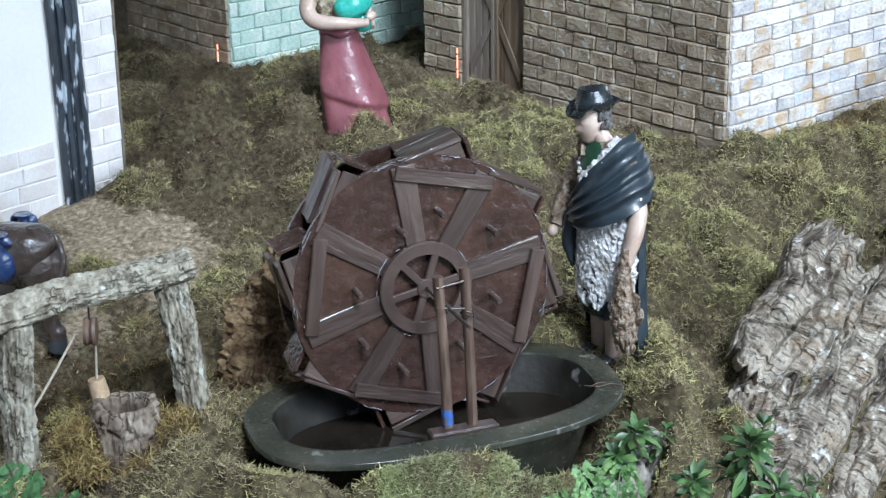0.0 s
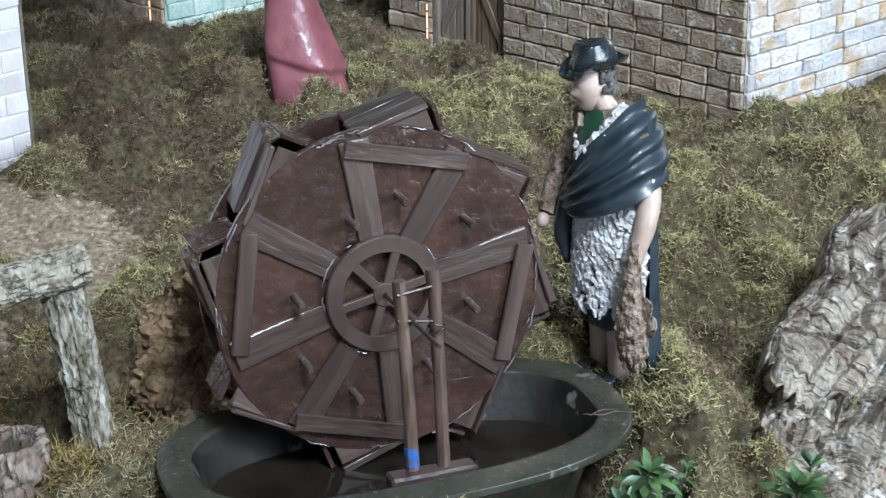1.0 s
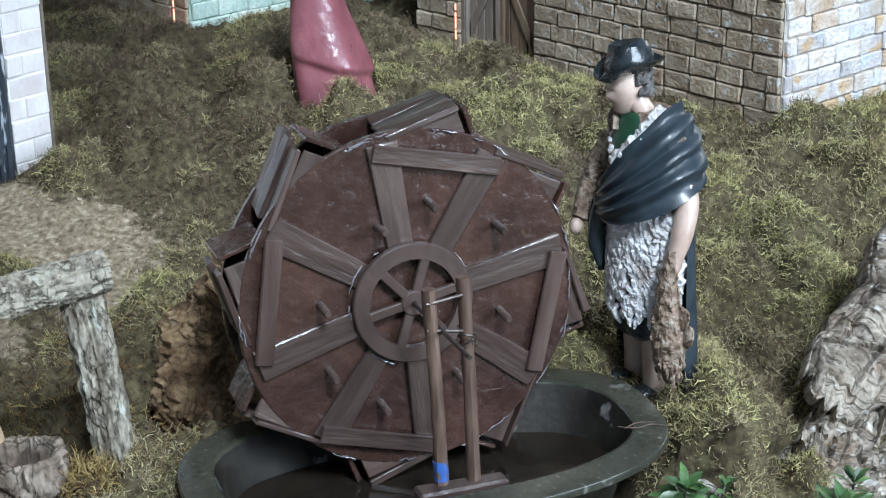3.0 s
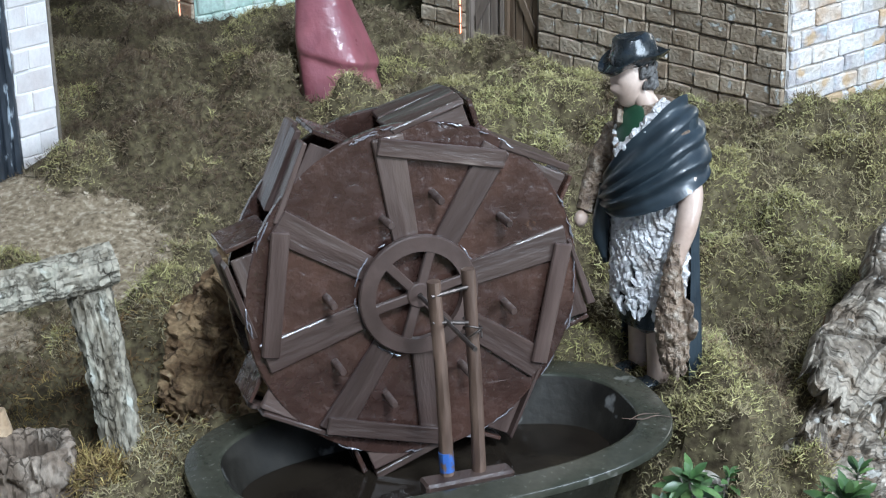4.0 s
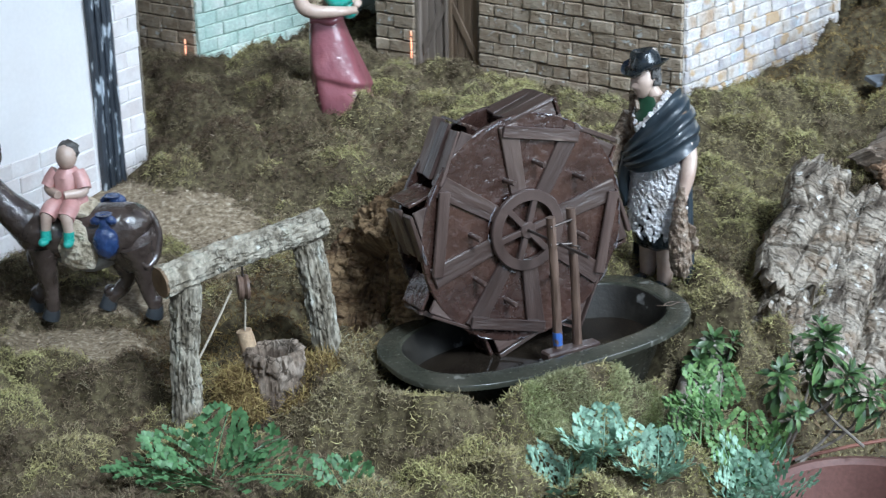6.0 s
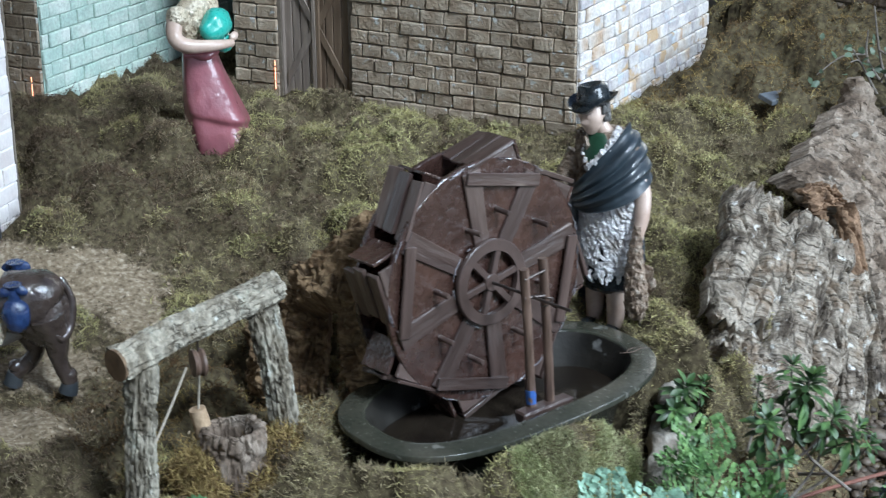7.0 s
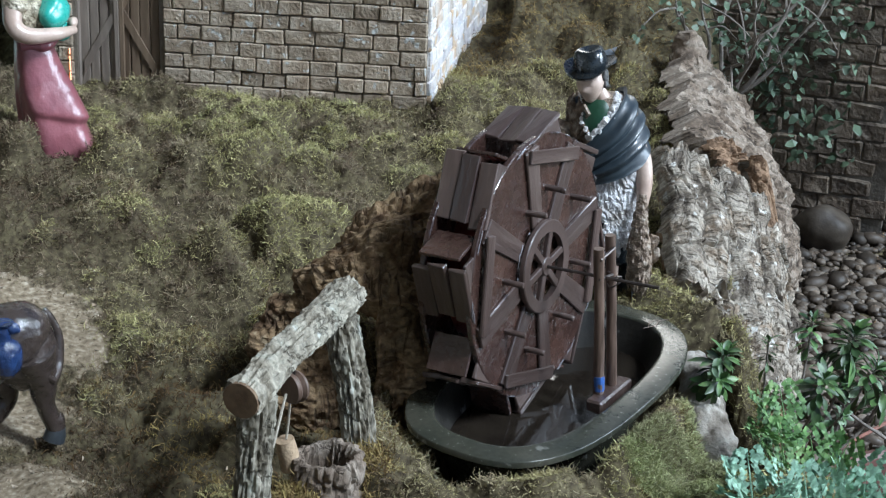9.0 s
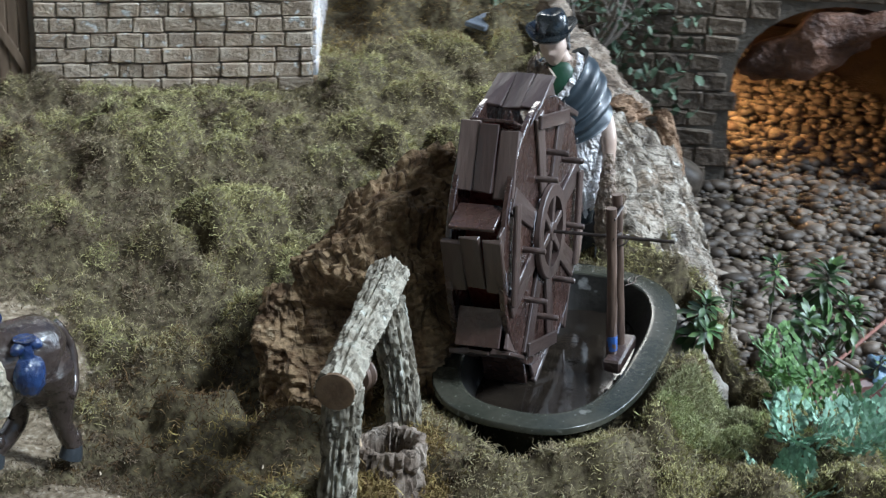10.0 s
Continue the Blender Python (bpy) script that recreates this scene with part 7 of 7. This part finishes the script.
# dry rusty moss hanging round the well
def dry_tuft(spots, n, length, material, name, label, category, seed, spread=0.9, width=0.0005):
    r = np.random.RandomState(seed)
    c = np.array(spots)[r.randint(0, len(spots), n)]
    p = c[:, :3] + r.normal(0, 1, (n, 3)) * c[:, 3:4] * [1, 1, 0.6]
    d = np.array([0, 0, 1.0]) + r.normal(0, spread, (n, 3))
    d /= np.linalg.norm(d, axis=1)[:, None]
    s = np.cross(d, r.normal(0, 1, (n, 3)))
    s /= np.linalg.norm(s, axis=1)[:, None]
    ln = (length * r.uniform(0.5, 1.4, n))[:, None]
    bend = r.normal(0, 0.7, (n, 3)) * ln - [0, 0, 0.3] * ln
    rows = []
    for t, w in ((0, 0.8), (0.5, 1.0), (1.0, 0.25)):
        q = p + d * ln * t + bend * t * t
        rows += [q - s * width * w, q + s * width * w]
    v = np.stack(rows, 1).reshape(-1, 3)
    b = np.arange(n)[:, None] * 6
    me = from_arrays(name, v, np.concatenate([b + [0, 1, 3, 2], b + [2, 3, 5, 4]], 0), material)
    me.attributes.new("clump", "FLOAT", "POINT").data.foreach_set("value", np.repeat(r.uniform(0.1, 0.9, n), 6).astype(np.float32))
    tagged(new(name, me), label, category, kind="stuff")


dry_tuft([(-0.262, -0.095, -0.035, 0.010), (-0.265, -0.085, -0.05, 0.014), (-0.345, -0.135, -0.035, 0.009), (-0.350, -0.125, -0.055, 0.012), (-0.335, -0.15, -0.06, 0.010), (-0.275, -0.135, -0.065, 0.012)], 22000, 0.0065, moss_rust, "rusty_tufts", "tufts of rusty dry moss round the well", "moss", 61)
straws = random.Random(91)
spots = [(straws.uniform(-0.7, 0.45), straws.uniform(0.0, 0.85)) for _ in range(60)] + [(straws.uniform(-0.1, 0.25), straws.uniform(-0.2, 0.15)) for _ in range(25)]
dry_tuft([(x, y, float(ground_z(x, y)) + 0.004, 0.004) for x, y in spots], 90, 0.014, moss_straw, "straws", "stray dry straws lying on the moss", "straw", 64, 1.6, 0.0005)
bm = bmesh.new()
blob(bm, (0.416, 0.732, float(ground_z(0.416, 0.732)) + 0.004), (0.005, 0.004, 0.003), (20, 0, 40), 10, 0.4, 120)
solo("paper_scrap", bm, plaster_white, "tiny white paper scrap lying on the moss", "paper")
# crimson blossoms among the leaves
bm = bmesh.new()
rng = random.Random(8)
for k in range(14):
    blob(bm, (0.135 + rng.uniform(-0.012, 0.02), -0.075 + rng.uniform(-0.02, 0.02), -0.135 + rng.uniform(-0.015, 0.015)), (0.0040, 0.0040, 0.0035), segs=8, bumpy=0.3, freq=200)
solo("blossoms", bm, berry_mat, "small crimson blossoms among the leaves", "flowers", kind="stuff")

# pot at the front
POT = Matrix.Translation((0.34, -0.175, -0.212))
bm = bmesh.new()
lathe(bm, [(0.0, -0.06), (0.10, -0.06), (0.122, 0.052), (0.13, 0.054), (0.131, 0.062), (0.124, 0.063), (0.118, 0.058), (0.108, 0.0), (0.0, 0.0)], POT, 56)
solo("plant_pot", bm, pot_mat, "red-brown round plastic plant pot at the front of the display", "pot")
bm = bmesh.new()
tube(bm, [(0.205, -0.06, -0.165), (0.33, -0.02, -0.15), (0.50, 0.03, -0.135)], [0.0022] * 3, 8)
solo("garden_rod", bm, red_rod, "thin rust-red rod lying across above the pot", "rod")
bm = bmesh.new()
blob(bm, (0.405, -0.045, -0.150), (0.026, 0.020, 0.016), (20, 10, 30), 28, 0.55, 55)
solo("blue_scrap", bm, bluebit_mat, "crumpled pale blue plastic scrap among the plants", "plastic scrap")

# slate tile and light pebbles on the moss
bm = bmesh.new()
box(bm, Matrix.Translation((0.447, 0.775, float(ground_z(0.447, 0.775)) + 0.006)) @ Matrix.Rotation(radians(28), 4, "Z") @ Matrix.Rotation(radians(8), 4, "X"), 0.066, 0.030, 0.007, 0.001, 0.001, rng)
solo("slate_piece", bm, slate_mat, "small blue-grey slate lying on the moss", "slate", smooth=False)

# ---- stream, arch wall and rocks ----
ARCH = wall_frame(0.48, 1.19, 0.75, -0.66)


def arch_wall():
    """A thick wall pierced by a round arch, faced with uneven stones."""
    bm = bmesh.new()
    x0, x1, z0, z1, thick = 0.0, 1.7, -0.34, 0.42, 0.09
    ax, aw, spring, rise = 0.79, 0.17, -0.12, 0.135
    arch = [(ax - aw, z0)] + [(ax - aw * math.cos(t), spring + rise * math.sin(t)) for t in np.linspace(0, math.pi, 21)] + [(ax + aw, z0)]
    front = [bm.verts.new((x, 0, z)) for x, z in arch]
    rear = [bm.verts.new((x, thick, z)) for x, z in arch]
    n = len(arch)
    outer = [(x0, z0)] + [(x0 + (x1 - x0) * k / (n - 3), z1) for k in range(n - 2)] + [(x1, z0)]
    of = [bm.verts.new((x, 0, z)) for x, z in outer]
    orr = [bm.verts.new((x, thick, z)) for x, z in outer]
    for k in range(n - 1):
        bm.faces.new((front[k], of[k], of[k + 1], front[k + 1]))
        bm.faces.new((rear[k + 1], orr[k + 1], orr[k], rear[k]))
        bm.faces.new((front[k + 1], rear[k + 1], rear[k], front[k]))
        bm.faces.new((of[k], orr[k], orr[k + 1], of[k + 1]))
    bmesh.ops.recalc_face_normals(bm, faces=bm.faces)
    ob = new("wall_arch", finish(bm, "wall_arch", False))
    ob.data.materials.append(arch_mortar)
    ob.matrix_world = ARCH
    ROOT[ob.name] = ARCH.copy()
    tagged(ob, "dark stone wall with a round arch over the stream", "wall", kind="structure")

    def inside(x, z):
        if z < spring:
            return abs(x - ax) < aw + 0.012
        return ((x - ax) / (aw + 0.014)) ** 2 + ((z - spring) / (rise + 0.014)) ** 2 < 1

    stones = brick_meshes("stone", 0.054, 0.031, 0.006, arch_stone, 17, 0.0030, 0.0030, 12)
    lay_bricks(ob, "stone", stones, 0.054, 0.031, 0.10, 1.0, -0.32, 0.20, 9, 0.0008, skip=inside)
    return ob


wall_arch = arch_wall()
# rocky cave behind the arch, lit by its own small lamp
CAVE = ARCH @ Matrix.Translation((0.79, 0.30, -0.1))
bm = bmesh.new()
made = bmesh.ops.create_uvsphere(bm, u_segments=40, v_segments=24, radius=1.0)["verts"]
for v in made:
    s = CAVE @ Vector((v.co.x * 0.33, v.co.y * 0.34, v.co.z * 0.26))
    v.co = s + (s - CAVE.translation).normalized() * 0.05 * (noise.noise(s * 9) + 0.5 * noise.noise(s * 21))
gone = [f for f in bm.faces if (ARCH.inverted() @ f.calc_center_median()).y < 0.085]
bmesh.ops.delete(bm, geom=gone, context="FACES")
bmesh.ops.reverse_faces(bm, faces=bm.faces)
cave = solo("cave_wall", bm, cave_mat, "brown rock cave behind the arch, darkened for its shade", "cave", kind="structure")
for k, (x, y, z, sx, sy, sz) in enumerate([(0.765, 0.025, -0.042, 0.125, 0.055, 0.044), (0.95, 0.10, -0.11, 0.065, 0.05, 0.10), (0.98, 0.02, -0.21, 0.08, 0.06, 0.075), (0.535, -0.085, -0.262, 0.046, 0.036, 0.042)]):
    bm = bmesh.new()
    blob(bm, ARCH @ Vector((x, y, z)), (sx, sy, sz), (0, -24 if k == 0 else 0, -41), 40, 0.5 if k == 0 else 0.25, 16)
    solo("rock", bm, rock_mat if k < 3 else pebble_mat, "brown rock hanging in the arch" if k == 0 else "large rounded rock in the stream bed", "rock", group="stream rocks")
cl = new("cave_lamp", bpy.data.lights.new("cave_lamp", "POINT"))
cl.data.energy, cl.data.color, cl.data.shadow_soft_size = 2.3, (1.0, 0.52, 0.18), 0.015
cl.location = ARCH @ Vector((0.605, 0.155, -0.115))


def bed_z(x, y, v):
    """The stream bed: the low ground, rising a little into the cave."""
    return float(ground_z(np.array(x), np.array(y))) + 0.17 * max(0.0, v + 0.02) / 0.9


def pebbles():
    """Flat rounded pebbles of many sizes, lying close and overlapping."""
    r = np.random.RandomState(4)
    bm = bmesh.new()
    bmesh.ops.create_icosphere(bm, subdivisions=1, radius=1.0)
    bv = np.array([v.co[:] for v in bm.verts])
    bf = np.array([[v.index for v in f.verts] for f in bm.faces])
    bm.free()
    ai = np.array(ARCH.inverted())
    x, y = r.uniform(0.42, 1.35, 26000), r.uniform(-0.1, 1.15, 26000)
    off, wide = edge_off(x, y)
    u, v = ai[0, 0] * x + ai[0, 1] * y + ai[0, 3], ai[1, 0] * x + ai[1, 1] * y + ai[1, 3]
    keep = (off > wide * 0.55) & ~((x < 0.66) & (y < 0.17)) & (v < 0.45) & ((v < -0.01) | ((u > 0.625) & (u < 0.955)))
    spots = np.c_[x, y, ground_z(x, y) + 0.17 * np.maximum(0.0, v + 0.02) / 0.9][keep][:8200]
    vs, fs = [], []
    for k, (x, y, z) in enumerate(spots):
        s = min(0.017, 0.0064 * np.exp(r.normal(0, 0.38)))
        q = np.sign(bv) * np.abs(bv) ** r.uniform(0.8, 1.0)
        q = q * np.array([s * r.uniform(1.0, 1.6), s * r.uniform(0.75, 1.1), s * r.uniform(0.45, 0.8)])
        q = q * (1 + 0.12 * np.sin(bv[:, [1, 2, 0]] * 2.2 + r.uniform(0, 6, 3)))
        t, w = r.normal(0, 0.22), r.uniform(0, np.pi)
        q = np.c_[q[:, 0], q[:, 1] * np.cos(t) - q[:, 2] * np.sin(t), q[:, 1] * np.sin(t) + q[:, 2] * np.cos(t)]
        q = np.c_[q[:, 0] * np.cos(w) - q[:, 1] * np.sin(w), q[:, 0] * np.sin(w) + q[:, 1] * np.cos(w), q[:, 2]]
        vs.append(q + [x, y, z + 0.003 + 0.6 * s * r.uniform(0.0, 1.0)])
        fs.append(bf + k * len(bv))
    me = from_arrays("pebbles", np.concatenate(vs), np.concatenate(fs), pebble_mat, True)
    tagged(new("pebbles", me), "smooth grey and brown river pebbles of the stream bed", "pebbles", kind="stuff")
    bm = bmesh.new()
    grid = [[bm.verts.new((*(p := ARCH @ Vector((0.60 + 0.38 * i / 24, -0.03 + 0.60 * j / 30, 0.0)))[:2], bed_z(p.x, p.y, -0.03 + 0.60 * j / 30) + 0.002)) for j in range(31)] for i in range(25)]
    for i in range(24):
        for j in range(30):
            bm.faces.new((grid[i][j], grid[i + 1][j], grid[i + 1][j + 1], grid[i][j + 1]))
    solo("cave_floor", bm, cave_mat, "wet gravel floor of the cave under the pebbles, darkened for shade", "floor", kind="structure")


pebbles()


# ---- bush before the arch wall ----
def bush():
    rng = random.Random(12)
    base = Vector((0.64, 0.80, -0.06))
    plant = thing("ivy_bush", Matrix.Translation(base), "straggling bush of grey branches with dull green leaves", "bush")
    tips = []
    for k in range(9):
        bm = bmesh.new()
        a = rng.uniform(0, 2 * math.pi)
        d = Vector((math.cos(a) * 0.5 + 0.25, math.sin(a) * 0.35 - 0.1, rng.uniform(0.5, 1.1)))
        p = [base + Vector((rng.uniform(-0.02, 0.02), rng.uniform(-0.02, 0.02), 0))]
        for j in range(4):
            p.append(p[-1] + d * 0.07 + Vector([rng.uniform(-0.025, 0.025) for _ in range(3)]))
        pts_ = along(p, 16)
        tube(bm, pts_, steps([0.0045, 0.0028, 0.0012], 16), 7, 0.0004, 90)
        tips += pts_[4:]
        for j in (6, 9, 12):
            q = pts_[j] + Vector([rng.uniform(-0.09, 0.09), rng.uniform(-0.09, 0.09), rng.uniform(-0.07, 0.08)])
            tw = along([pts_[j], (pts_[j] + q) / 2 + Vector((0, 0, 0.012)), q], 8)
            tube(bm, tw, steps([0.0018, 0.0008], 8), 5)
            tips += tw[2:] * 2
        part("branch", bm, twig_mat, plant)
    bm = bmesh.new()
    for k in range(320):
        c = rng.choice(tips) + Vector([rng.gauss(0, 0.018) for _ in range(3)])
        m = Matrix.Translation(c) @ Euler([rng.uniform(-1.2, 1.2), rng.uniform(-1.2, 1.2), rng.uniform(0, 6.28)]).to_matrix().to_4x4() @ Matrix.Scale(rng.uniform(0.45, 0.85), 4)
        row = [bm.verts.new(m @ Vector(q)) for q in ((0, 0, 0), (0.007, 0.0062, 0.0015), (0.016, 0.0045, 0.0005), (0.020, 0, -0.001), (0.016, -0.0045, 0.0005), (0.007, -0.0062, 0.0015))]
        bm.faces.new(row)
    part("foliage", bm, ivy_mat, plant, smooth=False)["kind"] = "stuff"
    bm = bmesh.new()
    for k in range(260):
        c = Vector(ARCH @ Vector((rng.choice((0.41, 0.44, 0.49, 0.54)) + rng.gauss(0, 0.018), rng.uniform(-0.04, -0.014), rng.uniform(-0.17, 0.12))))
        m = Matrix.Translation(c) @ Euler([rng.uniform(-1.2, 1.2), rng.uniform(-1.2, 1.2), rng.uniform(0, 6.28)]).to_matrix().to_4x4() @ Matrix.Scale(rng.uniform(0.6, 1.1), 4)
        row = [bm.verts.new(m @ Vector(q)) for q in ((0, 0, 0), (0.007, 0.0062, 0.0015), (0.016, 0.0045, 0.0005), (0.020, 0, -0.001), (0.016, -0.0045, 0.0005), (0.007, -0.0062, 0.0015))]
        bm.faces.new(row)
    part("climbing_foliage", bm, ivy_mat, plant, smooth=False)["kind"] = "stuff"


bush()

# small orange lamps in the houses' corners
for k, (x, y, z) in enumerate([(-0.648, 0.942, 0.040), (FRONT @ Vector((0.128, -0.006, 0.045)))[:]]):
    bm = bmesh.new()
    for dz, h in ((-0.016, 0.012), (0.002, 0.020), (0.019, 0.008)):
        box(bm, Matrix.Translation((x + 0.0004 * k, y, z + dz)), 0.0016, 0.0016, h, 0.0004)
    solo("orange_lamp", bm, lamp_orange, "tiny glowing orange lamp strip at a house corner", "lamp", smooth=False)

# ---- bricks of the walls, last ----
stone_a = brick_meshes("brick", 0.037, 0.0205, 0.008, brick_brown, 41)
lay_bricks(wall_front, "brick", stone_a, 0.037, 0.0205, 0.259, 0.62, -0.012, 0.40, 1)
lay_bricks(wall_pier, "brick", stone_a, 0.037, 0.0205, 0.055, 0.133, -0.012, 0.40, 2)
white_b = brick_meshes("brick", 0.040, 0.0205, 0.007, brick_white, 42)
lay_bricks(wall_side, "brick", white_b, 0.040, 0.0205, 0.0, 0.46, -0.012, 0.36, 3)
lay_bricks(wall_dark, "brick", stone_a, 0.037, 0.0205, 0.24, 0.5, -0.012, 0.25, 4)
turq_b = brick_meshes("brick", 0.044, 0.0225, 0.006, turquoise_mat, 43)
lay_bricks(wall_turquoise, "brick", turq_b, 0.044, 0.0225, 0.0, 0.46, -0.012, 0.25, 5)
pink_b = brick_meshes("brick", 0.050, 0.0235, 0.0035, plaster_pink, 44, 0.0012)
lay_bricks(wall_white, "brick", pink_b, 0.050, 0.0235, 0.0, WL - 0.104, -0.075, 0.075, 6, 0.0016)
lay_bricks(wall_white, "brick", pink_b, 0.050, 0.0235, WL - 0.05, WL, -0.075, 0.40, 7, 0.0016)
